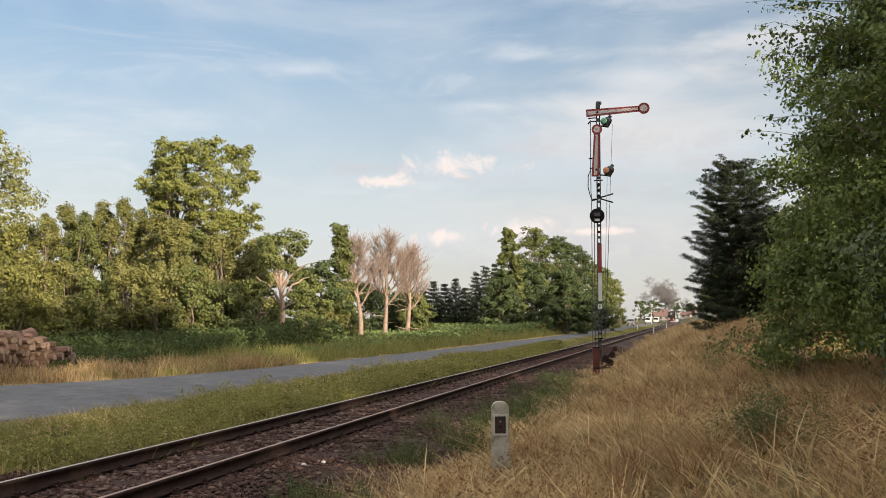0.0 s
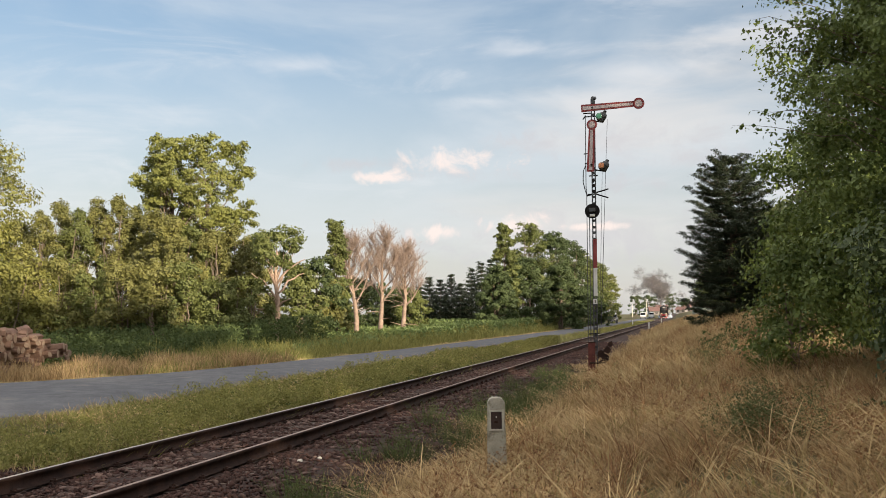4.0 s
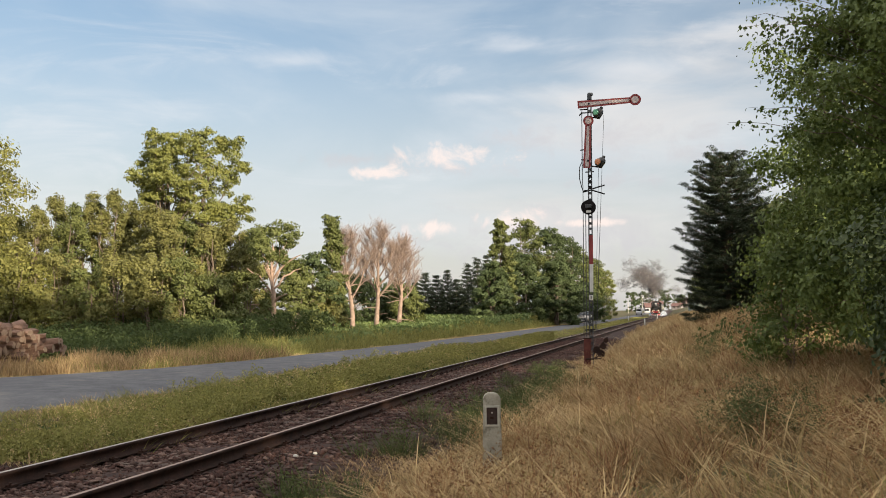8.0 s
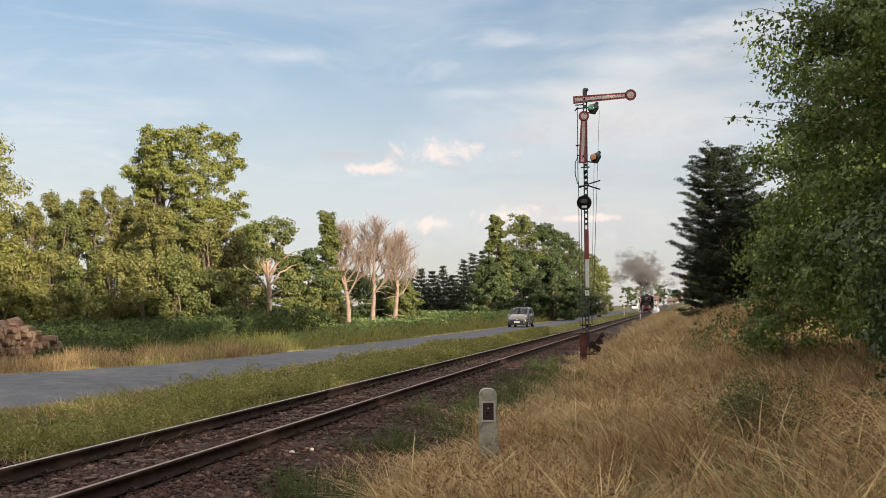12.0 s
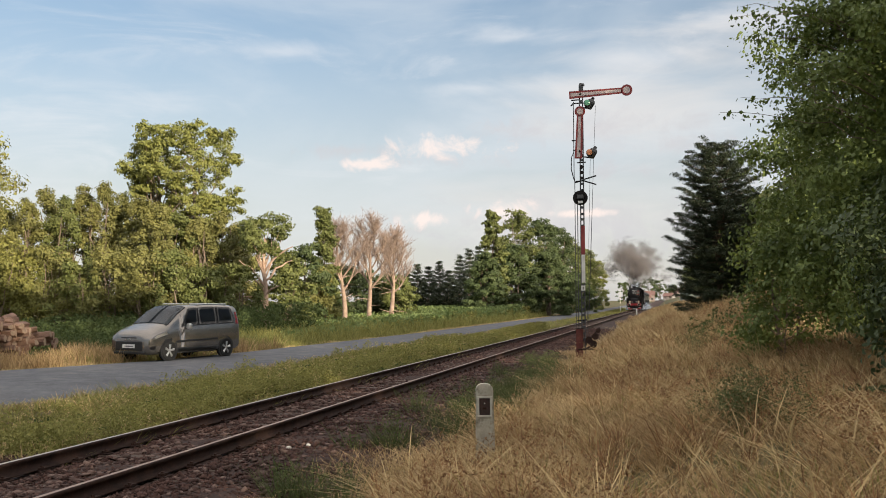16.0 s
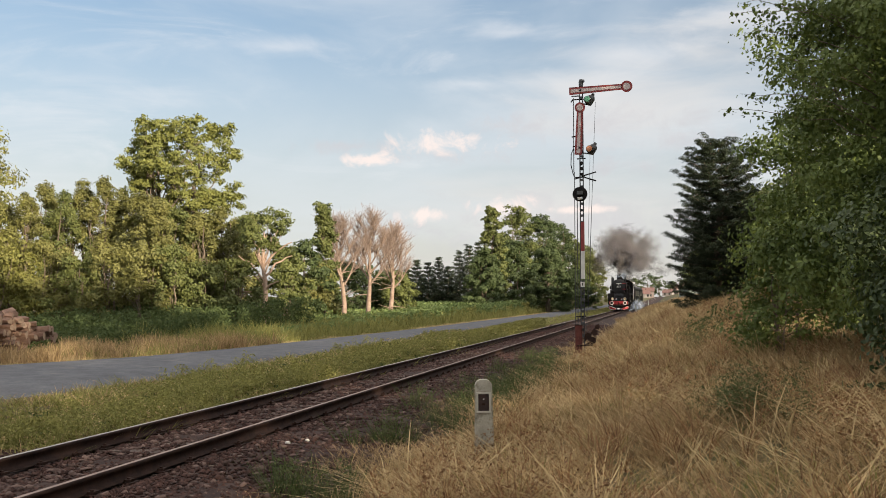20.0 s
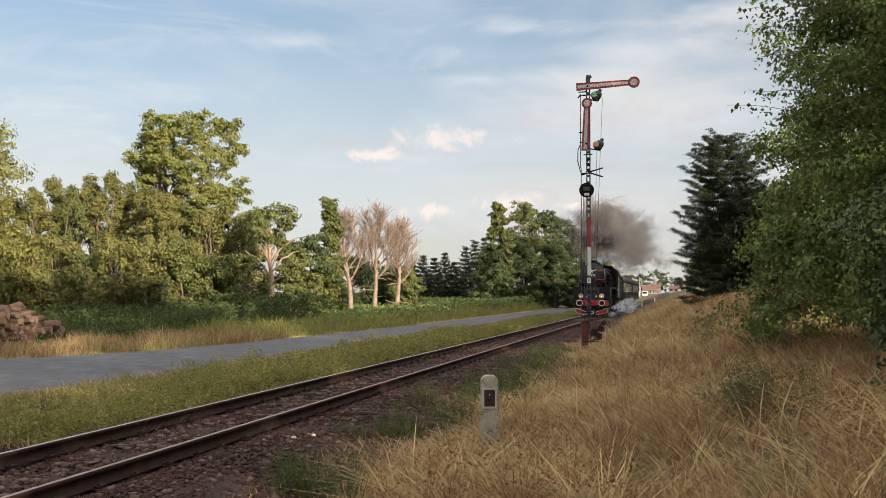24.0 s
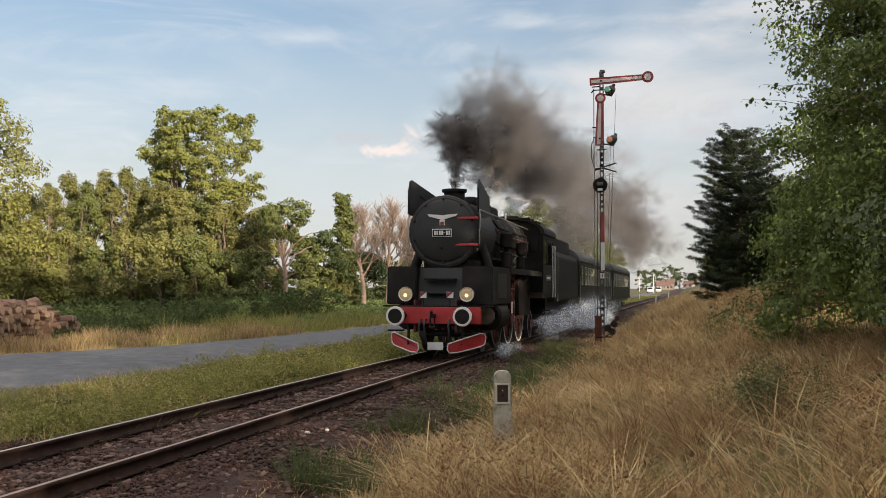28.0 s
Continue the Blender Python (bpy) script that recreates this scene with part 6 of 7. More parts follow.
        bm = turned(bmesh.new(), ((0.0, 2.36), (0.13, 2.38), (0.13, 2.75), (0.08, 2.78), (0.14, 2.84), (0.14, 3.2), (0.0, 3.24)), 16, "Z", (s * 1.18, 6.55, 0))
        part("air_pump", bm, M_BLACK, loco)
        part("steam_pipe", rod(bmesh.new(), (s * 0.80, 2.4, 3.0), (s * 1.05, 2.3, 2.3), 0.14, sides=14), M_BLACK, loco)
        for y0, y1, z in ((3.55, 9.4, 2.30), (9.4, 12.0, 1.58)):
            part("running_board", boxed(*sorted((s * 0.70, s * 1.45)), y0, y1, z, z + 0.045, bevel=0.006), M_BLACK, loco)
        part("board_valance", boxed(*sorted((s * 1.42, s * 1.45)), 3.55, 9.4, 2.18, 2.30, bevel=0.004), M_BLACK, loco)
        for y in (4.4, 6.3, 8.3):
            part("board_bracket", rod(bmesh.new(), (s * 0.58, y, 1.5), (s * 1.3, y, 2.28), 0.03, sides=6), M_BLACK, loco)
        # running gear: rods, slide bars, valve gear
        part("slide_bar", boxed(*sorted((s * 1.06, s * 1.16)), 3.2, 4.6, 1.18, 1.25, bevel=0.01), M_STEEL, loco)
        part("valve_link", boxed(*sorted((s * 1.20, s * 1.26)), 5.0, 5.12, 0.95, 1.95, bevel=0.02), M_GEAR, loco, "dark red valve gear link")
        part("valve_rod", rod(bmesh.new(), (s * 1.22, 3.3, 1.62), (s * 1.22, 5.05, 1.45), 0.035), M_GEAR, loco)
        part("lifting_arm", rod(bmesh.new(), (s * 1.22, 5.05, 1.9), (s * 1.22, 6.3, 2.1), 0.035), M_GEAR, loco)
        part("gear_hanger", boxed(*sorted((s * 1.14, s * 1.20)), 4.55, 4.75, 1.0, 2.2, bevel=0.015), M_GEAR, loco)
        # the frame that carries the valve gear, with its arms and brackets
        for y0, z0, y1, z1, r in ((4.25, 2.2, 4.42, 0.95, 0.035), (4.95, 2.2, 4.78, 0.85, 0.035), (4.32, 1.75, 4.92, 1.75, 0.03), (4.38, 1.35, 4.86, 1.35, 0.03), (4.3, 2.15, 5.9, 1.75, 0.028), (3.4, 1.30, 4.5, 1.62, 0.03), (4.45, 0.55, 4.6, 1.9, 0.03)):
            part("gear_arm", rod(bmesh.new(), (s * 1.27, y0, z0), (s * 1.27, y1, z1), r, sides=8), M_GEAR, loco)
        part("gear_plate", boxed(*sorted((s * 1.23, s * 1.29)), 4.35, 4.85, 0.78, 1.0, bevel=0.02), M_GEAR, loco)
        part("sand_pipe", rod(bmesh.new(), (s * 0.85, 5.6, 2.3), (s * 0.78, 5.45, 0.3), 0.022, sides=6), M_BLACK, loco)
        part("side_tag", boxed(*sorted((s * 1.44, s * 1.452)), 3.60, 3.75, 1.05, 1.38), M_WHITE, loco, "small white marker on the cover")
        for r, z in ((0.9, 0.55), (0.9, 0.95)):
            part("cab_step", boxed(*sorted((s * 1.15, s * 1.45)), 11.3, 11.7, z, z + 0.03), M_BLACK, loco)
        part("ashpan", boxed(*sorted((s * 0.6, s * 0.95)), 7.6, 9.9, 0.85, 2.2, bevel=0.04), M_BLACK, loco)
        cr = part("coupling_rod", boxed(*sorted((s * 0.93, s * 0.98)), 4.45, 8.55, 0.82, 0.93, bevel=0.01), M_GEAR, loco, "dark red coupling rod")
        CRANKS.append((cr, 0.31, 0 if s > 0 else 90))
        cn = part("connecting_rod", boxed(*sorted((s * 1.02, s * 1.07)), 3.9, 6.5, 0.84, 0.95, bevel=0.01), M_STEEL, loco)
        CRANKS.append((cn, 0.31, 0 if s > 0 else 90))
    # cab
    for s in (-1, 1):
        bm = bmesh.new()
        a, b = sorted((s * 1.45, s * 1.49))
        for y0, y1, z0, z1 in ((9.35, 11.95, 1.60, 2.62), (9.35, 9.60, 2.62, 3.48), (10.35, 10.52, 2.62, 3.48), (11.2, 11.30, 2.62, 3.48), (9.35, 11.95, 3.48, 3.72)):
            box(bm, a, b, y0, y1, z0, z1)
        part("cab_side", bm, M_BLACK, loco)
        part("cab_window", boxed(*sorted((s * 1.455, s * 1.47)), 9.60, 10.35, 2.62, 3.48), M_GLASS, loco, "dark cab window")
        for y in (11.35, 11.92):
            part("cab_handrail", rod(bmesh.new(), (s * 1.54, y, 1.45), (s * 1.54, y, 3.35), 0.022, sides=8), M_WHITE, loco, "pale cab handrail")
        bm = boxed(*sorted((s * 1.50, s * 1.512)), 9.9, 11.0, 2.05, 2.25, bevel=0.004)
        sp = part("side_plate", bm, M_DARK_STEEL, loco)
        part("plate_bar", boxed(*sorted((s * 1.513, s * 1.518)), 10.0, 10.9, 2.11, 2.19), M_WHITE, sp)
    arch = [(1.45 * math.sin(a), 3.64 + 0.56 * math.cos(a) ** 0.8) for a in np.linspace(-math.pi / 2 + 0.03, math.pi / 2 - 0.03, 17)]
    bm = bmesh.new()
    prism(bm, [(-1.45, 2.3)] + arch + [(1.45, 2.3)], 9.36, 9.42, "XZ")
    part("cab_front", bm, M_BLACK, loco)
    for s in (-1, 1):
        part("spectacle_window", boxed(s * 1.18 - 0.16, s * 1.18 + 0.16, 9.345, 9.36, 3.05, 3.6, bevel=0.03), M_GLASS, loco, "cab front window")
    bm = bmesh.new()
    arc = [(1.56 * math.sin(a), 3.64 + 0.62 * math.cos(a) ** 0.8) for a in np.linspace(-math.pi / 2 + 0.03, math.pi / 2 - 0.03, 17)]
    prism(bm, arc + [(x * 0.96, z - 0.05) for x, z in arc[::-1]], 9.2, 12.2, "XZ")
    part("cab_roof", bm, M_BLACK, loco)
    for y in (9.6, 10.4, 11.2, 11.9):
        part("roof_rib", boxed(-1.0, 1.0, y, y + 0.06, 4.08, 4.27, bevel=0.01), M_BLACK, loco)
    part("roof_vent", boxed(-0.5, 0.5, 10.0, 11.4, 4.2, 4.36, bevel=0.04), M_BLACK, loco)
    part("cab_floor", boxed(-1.45, 1.45, 9.4, 12.0, 1.45, 1.6), M_BLACK, loco)
    part("backhead", boxed(-0.8, 0.8, 9.42, 10.0, 1.6, 3.5, bevel=0.1), M_BLACK, loco)
    part("dragbox", boxed(-1.2, 1.2, 11.7, 12.2, 0.8, 1.4, bevel=0.02), M_BLACK, loco)
    # wheels
    wheelset(loco, "leading_wheelset", 2.65, 0.5, 9, rim=False)
    for y in (4.60, 6.45, 8.30):
        wheelset(loco, "driving_wheelset", y, 0.875, 14, rim=y > 6)
    wheelset(loco, "trailing_wheelset", 10.55, 0.50, 9)
    return loco


def make_tender():
    t = tagged(new("tender"), "black coal tender coupled behind the locomotive", "tender")
    bm = bmesh.new()
    prism(bm, ((-1.42, 1.30), (1.42, 1.30), (1.46, 1.5), (1.46, 3.0), (1.30, 3.25), (-1.30, 3.25), (-1.46, 3.0), (-1.46, 1.5)), 0.15, 7.5, "XZ")
    bmesh.ops.bevel(bm, geom=bm.edges[:], offset=0.03, segments=2, affect="EDGES")
    part("tank", bm, M_BLACK, t)
    for s in (-1, 1):
        part("coal_board", boxed(*sorted((s * 1.28, s * 1.33)), 0.3, 5.2, 3.24, 3.75, bevel=0.01), M_BLACK, t)
        part("tender_frame", boxed(*sorted((s * 1.0, s * 1.08)), 0.2, 7.5, 0.75, 1.3, bevel=0.01), M_BLACK, t)
        part("handrail", rod(bmesh.new(), (s * 1.52, 0.25, 1.3), (s * 1.52, 0.25, 3.0), 0.02, sides=8), M_STEEL, t)
    part("end_board", boxed(-1.3, 1.3, 5.15, 5.2, 3.24, 3.7), M_BLACK, t)
    rs = np.random.RandomState(6)
    n = 500
    V, Fc = stones(rs, rs.uniform(-1.2, 1.2, n), rs.uniform(0.4, 5.1, n), 3.25 + 0.45 * np.abs(rs.normal(0, 0.6, n)).clip(0, 1), rs.uniform(0.06, 0.16, n))
    tagged(array_part("coal", V, Fc, M_BLACK, t, "heaped black coal"), kind="stuff")
    for y in (1.2, 2.75, 4.9, 6.45):
        wheelset(t, "tender_wheelset", y, 0.5, 9, rim=False, red=False)
    for y in (1.98, 5.68):
        for s in (-1, 1):
            part("bogie_frame", boxed(*sorted((s * 0.92, s * 1.0)), y - 1.15, y + 1.15, 0.38, 0.72, bevel=0.03), M_BLACK, t)
    return t


def make_coach():
    c = tagged(new("passenger_coach"), "dark green passenger coach with a grey roof", "railway coach", "coaches of the train")
    L = 19.8
    part("underframe", boxed(-1.25, 1.25, 0.2, L - 0.2, 0.85, 1.1, bevel=0.02), M_TRIM, c)
    win = [(1.15, 0.75, 1.9)] + [(2.75 + 1.62 * i, 1.12, 2.0) for i in range(9)] + [(17.7, 0.75, 1.9)]
    for s in (-1, 1):
        # side wall with real window openings
        bm = bmesh.new()
        a, b = sorted((s * 1.36, s * 1.42))
        box(bm, a, b, 0.1, L - 0.1, 1.05, 1.98)
        box(bm, a, b, 0.1, L - 0.1, 2.85, 3.12)
        y = 0.1
        for wy, ww, wz in win:
            box(bm, a, b, y, wy, 1.98, 2.85)
            y = wy + ww
        box(bm, a, b, y, L - 0.1, 1.98, 2.85)
        part("side_wall", bm, M_COACH, c)
        for i, (wy, ww, wz) in enumerate(win):
            w = part("window", boxed(*sorted((s * 1.395, s * 1.405)), wy + 0.02, wy + ww - 0.02, 1.99, 2.84), M_COACH_GLASS, c, "dark coach window")
            bm = bmesh.new()
            for y0, y1, z0, z1 in ((wy, wy + ww, 1.96, 2.0), (wy, wy + ww, 2.83, 2.87), (wy, wy + 0.05, 2.0, 2.83), (wy + ww - 0.05, wy + ww, 2.0, 2.83), (wy, wy + ww, 2.5, 2.54)):
                box(bm, *sorted((s * 1.40, s * 1.432)), y0, y1, z0, z1)
            part("window_frame", bm, M_FRAME, w, "grey metal window frame")
        for y in (0.35, 18.55):
            d = part("door", boxed(*sorted((s * 1.425, s * 1.445)), y, y + 0.75, 1.0, 2.95, bevel=0.006), M_COACH, c)
            part("door_window", boxed(*sorted((s * 1.446, s * 1.452)), y + 0.15, y + 0.6, 2.0, 2.7, bevel=0.003), M_GLASS, d)
            part("door_rail", rod(bmesh.new(), (s * 1.48, y - 0.08, 1.3), (s * 1.48, y - 0.08, 2.4), 0.018, sides=6), M_STEEL, d)
            part("foot_step", boxed(*sorted((s * 1.2, s * 1.5)), y, y + 0.75, 0.55, 0.59), M_TRIM, c)
        for z in (1.25, 1.45, 1.65):
            part("body_rib", boxed(*sorted((s * 1.42, s * 1.432)), 1.2, 18.5, z, z + 0.03), M_COACH, c)
        part("gutter", boxed(*sorted((s * 1.40, s * 1.46)), 0.1, L - 0.1, 3.10, 3.15), M_DARK_STEEL, c)
        for y in (3.0, 16.8):
            part("bogie_frame", boxed(*sorted((s * 0.95, s * 1.05)), y - 1.6, y + 1.6, 0.40, 0.70, bevel=0.03), M_TRIM, c)
        part("battery_box", boxed(*sorted((s * 0.75, s * 1.25)), 8.5, 10.6, 0.40, 0.86, bevel=0.03), M_TRIM, c)
    for y in (0.1, L - 0.16):
        part("end_wall", boxed(-1.36, 1.36, y, y + 0.06, 1.05, 3.3), M_COACH, c)
        part("gangway", boxed(-0.5, 0.5, *sorted((y - 0.3 if y < 1 else y + 0.06, y if y < 1 else y + 0.36)), 1.1, 3.2, bevel=0.06), M_TRIM, c)
    arc = [(1.44 * math.sin(a), 3.12 + 0.72 * math.cos(a)) for a in np.linspace(-math.pi / 2, math.pi / 2, 17)]
    bm = bmesh.new()
    prism(bm, arc, 0.06, L - 0.06, "XZ")
    part("roof", bm, M_ROOF, c, "sooty grey rounded roof")
    for y in (2.5, 6.0, 9.5, 13.0, 16.5):
        part("roof_vent", turned(bmesh.new(), ((0.1, 3.75), (0.1, 3.9), (0.16, 3.92), (0.16, 3.98), (0.0, 4.0)), 12, "Z", (0, y, 0)), M_ROOF, c)
    for y in (1.85, 4.15, 15.65, 17.95):
        wheelset(c, "coach_wheelset", y, 0.46, 6, rim=False, red=False)
    return c


M_FRAME = surface("dull_window_metal", (0.26, 0.25, 0.21), (0.42, 0.40, 0.34), 4, 0.6, 0.1)
M_COACH_GLASS = glass("coach_window_glass", (0.06, 0.062, 0.055), 0.06, 1.0)
M_LAMP_LENS = glow("lamp_glass", (0.42, 0.30, 0.16), 0.16)
locomotive = make_locomotive()
tender = make_tender()
coach_a = make_coach()
coach_b = copy_thing(coach_a, pose(0, 400, 0))
for o in coach_b.children:
    if o.name.startswith("coach_wheelset"):
        TURNING.append((o, o.location.y, 0.46))

# ---- the car ----
CAR_WHEELS = []


def make_car():
    """A tall estate car; y runs back from its middle."""
    car = tagged(new("car"), "grey metallic family van driving along the lane", "car")
    L, SHORT = 4.44, 0.921
    # along, low edge, belt, top, half widths at sill, belt and top, how far the top is roof (0 bonnet, 1 roof)
    st = ((0.00, 0.34, 0.62, 0.76, 0.66, 0.68, 0.58), (0.06, 0.26, 0.70, 0.90, 0.82, 0.84, 0.70), (0.22, 0.22, 0.78, 1.00, 0.885, 0.90, 0.74), (0.60, 0.22, 0.88, 1.12, 0.905, 0.91, 0.76), (0.98, 0.22, 0.96, 1.24, 0.915, 0.915, 0.77),
          (1.15, 0.22, 1.02, 1.36, 0.915, 0.915, 0.77), (1.60, 0.22, 1.07, 1.66, 0.915, 0.91, 0.73), (1.98, 0.22, 1.09, 1.81, 0.915, 0.91, 0.70), (2.25, 0.22, 1.09, 1.83, 0.915, 0.91, 0.70), (3.00, 0.22, 1.11, 1.86, 0.915, 0.91, 0.70),
          (3.80, 0.22, 1.13, 1.855, 0.915, 0.91, 0.70), (4.45, 0.24, 1.14, 1.83, 0.91, 0.905, 0.69), (4.70, 0.28, 1.14, 1.79, 0.89, 0.885, 0.67), (4.80, 0.34, 1.12, 1.66, 0.84, 0.84, 0.60))
    A = np.array(st)

    def ring(s, grow=0.0):
        y, lo, belt, top, ws, wb, wt = [float(np.interp(s, A[:, 0], A[:, k])) for k in range(7)]
        mid = (lo + belt) / 2
        g = grow
        return [(0, lo), (ws - 0.12 + g, lo), (ws + g, lo + 0.10), (ws + 0.012 + g, mid), (wb + g, belt - 0.04), (wb - 0.03 + g, belt + 0.03), ((wb + wt) / 2 + 0.02 + g, (belt + top) / 2), (wt + 0.06 + g, top - 0.09 + g), (wt - 0.08, top - 0.015 + g), (wt * 0.5, top + 0.012 + g), (0, top + 0.02 + g)]

    def point(s, v, side, grow=0.0):
        r = np.array(ring(s, grow))
        k = np.linspace(0, 1, len(r)) * (len(r) - 1)
        return Vector((side * float(np.interp(v, k, r[:, 0])), s * SHORT - L / 2, float(np.interp(v, k, r[:, 1]))))

    ss = np.unique(np.concatenate((np.linspace(0, 4.80, 34), A[:, 0])))
    ss = ss[ss <= 4.80]
    bm = bmesh.new()
    rows = []
    for s in ss:
        right = [point(s, v, 1) for v in range(11)]
        left = [point(s, v, -1) for v in range(9, 0, -1)]
        rows.append([bm.verts.new(p) for p in right + left])
    n = len(rows[0])
    for a, b in zip(rows, rows[1:]):
        for i in range(n):
            bm.faces.new((a[i], a[(i + 1) % n], b[(i + 1) % n], b[i]))
    bm.faces.new(rows[0]), bm.faces.new(rows[-1])
    bmesh.ops.recalc_face_normals(bm, faces=bm.faces[:])
    body = part("body", bm, M_CAR, car, smooth=True)

    def patch(name, s0, s1, v0, v1, side, material, parent, label="", grow=0.008, slope0=0.0, slope1=0.0, cols=8, lines=5):
        """A pane that follows the body; slope shifts its front and rear edges with height."""
        bm = bmesh.new()
        grid = []
        for i in range(cols + 1):
            line = []
            for j in range(lines + 1):
                v = v0 + (v1 - v0) * j / lines
                f = j / lines
                s = (s0 + slope0 * f) * (1 - i / cols) + (s1 + slope1 * f) * (i / cols)
                line.append(bm.verts.new(point(s, v, side, grow)))
            grid.append(line)
        for i in range(cols):
            for j in range(lines):
                bm.faces.new((grid[i][j], grid[i + 1][j], grid[i + 1][j + 1], grid[i][j + 1]))
        bmesh.ops.solidify(bm, geom=bm.faces[:], thickness=0.004)
        bmesh.ops.recalc_face_normals(bm, faces=bm.faces[:])
        return part(name, bm, material, parent, label, smooth=True)

    for side in (1, -1):
        patch("windscreen", 0.90, 1.92, 7.3, 10.0, side, M_WINDSCREEN, body, "dark windscreen", grow=0.016, cols=22, lines=10)
        patch("window_band", 1.56, 4.50, 5.02, 7.05, side, M_TRIM, body, "black window surround", grow=0.004, slope0=0.46, slope1=-0.14, cols=14)
        patch("side_window", 1.62, 2.42, 5.12, 6.95, side, M_GLASS, body, "dark side window", slope0=0.42, slope1=0.03)
        patch("side_window", 2.52, 3.45, 5.12, 6.95, side, M_GLASS, body, "dark side window")
        patch("side_window", 3.56, 4.42, 5.12, 6.95, side, M_GLASS, body, "dark side window", slope1=-0.12)
        patch("headlight", 0.12, 0.85, 3.9, 4.9, side, M_HEADLIGHT, body, "clear headlight", slope0=0.25, cols=6, lines=3)
        patch("sill_trim", 1.15, 3.55, 1.6, 2.3, side, M_TRIM, body, cols=6, lines=2)
        patch("rubbing_strip", 1.25, 3.45, 2.85, 3.05, side, M_TRIM, body, grow=0.014, cols=6, lines=2)
        patch("tail_light", 4.55, 4.78, 4.6, 6.4, side, M_GLASS_RED, body, cols=2)
        patch("fog_light", 0.05, 0.30, 2.3, 3.0, side, M_TRIM, body, cols=3, lines=2)
        # mirror, arches, wheels
        bm = boxed(*sorted((side * 0.95, side * 1.14)), -L / 2 + 1.58, -L / 2 + 1.72, 1.02, 1.22, bevel=0.05)
        mir = part("mirror", bm, M_ALLOY, body, "pale mirror housing")
        part("mirror_foot", rod(bmesh.new(), (side * 0.90, -L / 2 + 1.64, 1.05), (side * 0.97, -L / 2 + 1.65, 1.09), 0.03), M_TRIM, mir)
        part("roof_rail", rod(bmesh.new(), (side * 0.62, -L / 2 + 2.1, 1.87), (side * 0.60, -L / 2 + 3.95, 1.86), 0.018), M_ALLOY, body)
        for y in (-L / 2 + 0.86, -L / 2 + 3.62):
            part("wheel_arch", turned(bmesh.new(), ((0.0, side * 0.87), (0.385, side * 0.87), (0.385, side * 0.925), (0.0, side * 0.925)), 28, "X", (0, y, 0.34)), M_TRIM, body)
            w = new("wheel")
            w.parent = car
            w.matrix_basis = pose(0, y, 0.33)
            part("tyre", turned(bmesh.new(), ((0.20, side * 0.74), (0.30, side * 0.73), (0.33, side * 0.76), (0.33, side * 0.91), (0.30, side * 0.945), (0.215, side * 0.935)), 28, "X"), M_TYRE, w, smooth=False)
            bm = bmesh.new()
            rod(bm, (side * 0.90, 0, 0), (side * 0.945, 0, 0), 0.05, sides=12)
            for i in range(5):
                a = i * math.tau / 5
                for d in (-0.12, 0.12):
                    rod(bm, (side * 0.94, 0.04 * math.cos(a + d), 0.04 * math.sin(a + d)), (side * 0.945, 0.21 * math.cos(a + d), 0.21 * math.sin(a + d)), 0.022, sides=5)
            part("rim", bm, M_ALLOY, w, "alloy rim")
            CAR_WHEELS.append((w, y))
    part("grille", boxed(-0.62, 0.62, -L / 2 - 0.012, -L / 2 + 0.08, 0.34, 0.68, bevel=0.05), M_TRIM, body, "black grille")
    part("grille_bar", boxed(-0.34, 0.34, -L / 2 - 0.01, -L / 2 + 0.06, 0.755, 0.79, bevel=0.008), M_TRIM, body)
    part("badge", boxed(-0.07, 0.07, -L / 2 - 0.02, -L / 2 + 0.04, 0.70, 0.745, bevel=0.015), M_ALLOY, body)
    part("bumper_lip", boxed(-0.70, 0.70, -L / 2 + 0.0, -L / 2 + 0.08, 0.24, 0.33, bevel=0.02), M_TRIM, body)
    np_ = part("number_plate", boxed(-0.27, 0.27, -L / 2 - 0.022, -L / 2 - 0.012, 0.44, 0.56, bevel=0.004), M_WHITE, body, "white number plate")
    part("plate_bar", boxed(-0.17, 0.21, -L / 2 - 0.026, -L / 2 - 0.021, 0.485, 0.515), M_DARK_STEEL, np_)
    return car


M_HEADLIGHT = glow("car_headlight", (0.60, 0.56, 0.48), 0.03)
car = make_car()

# ---- the village at the end of the line ----


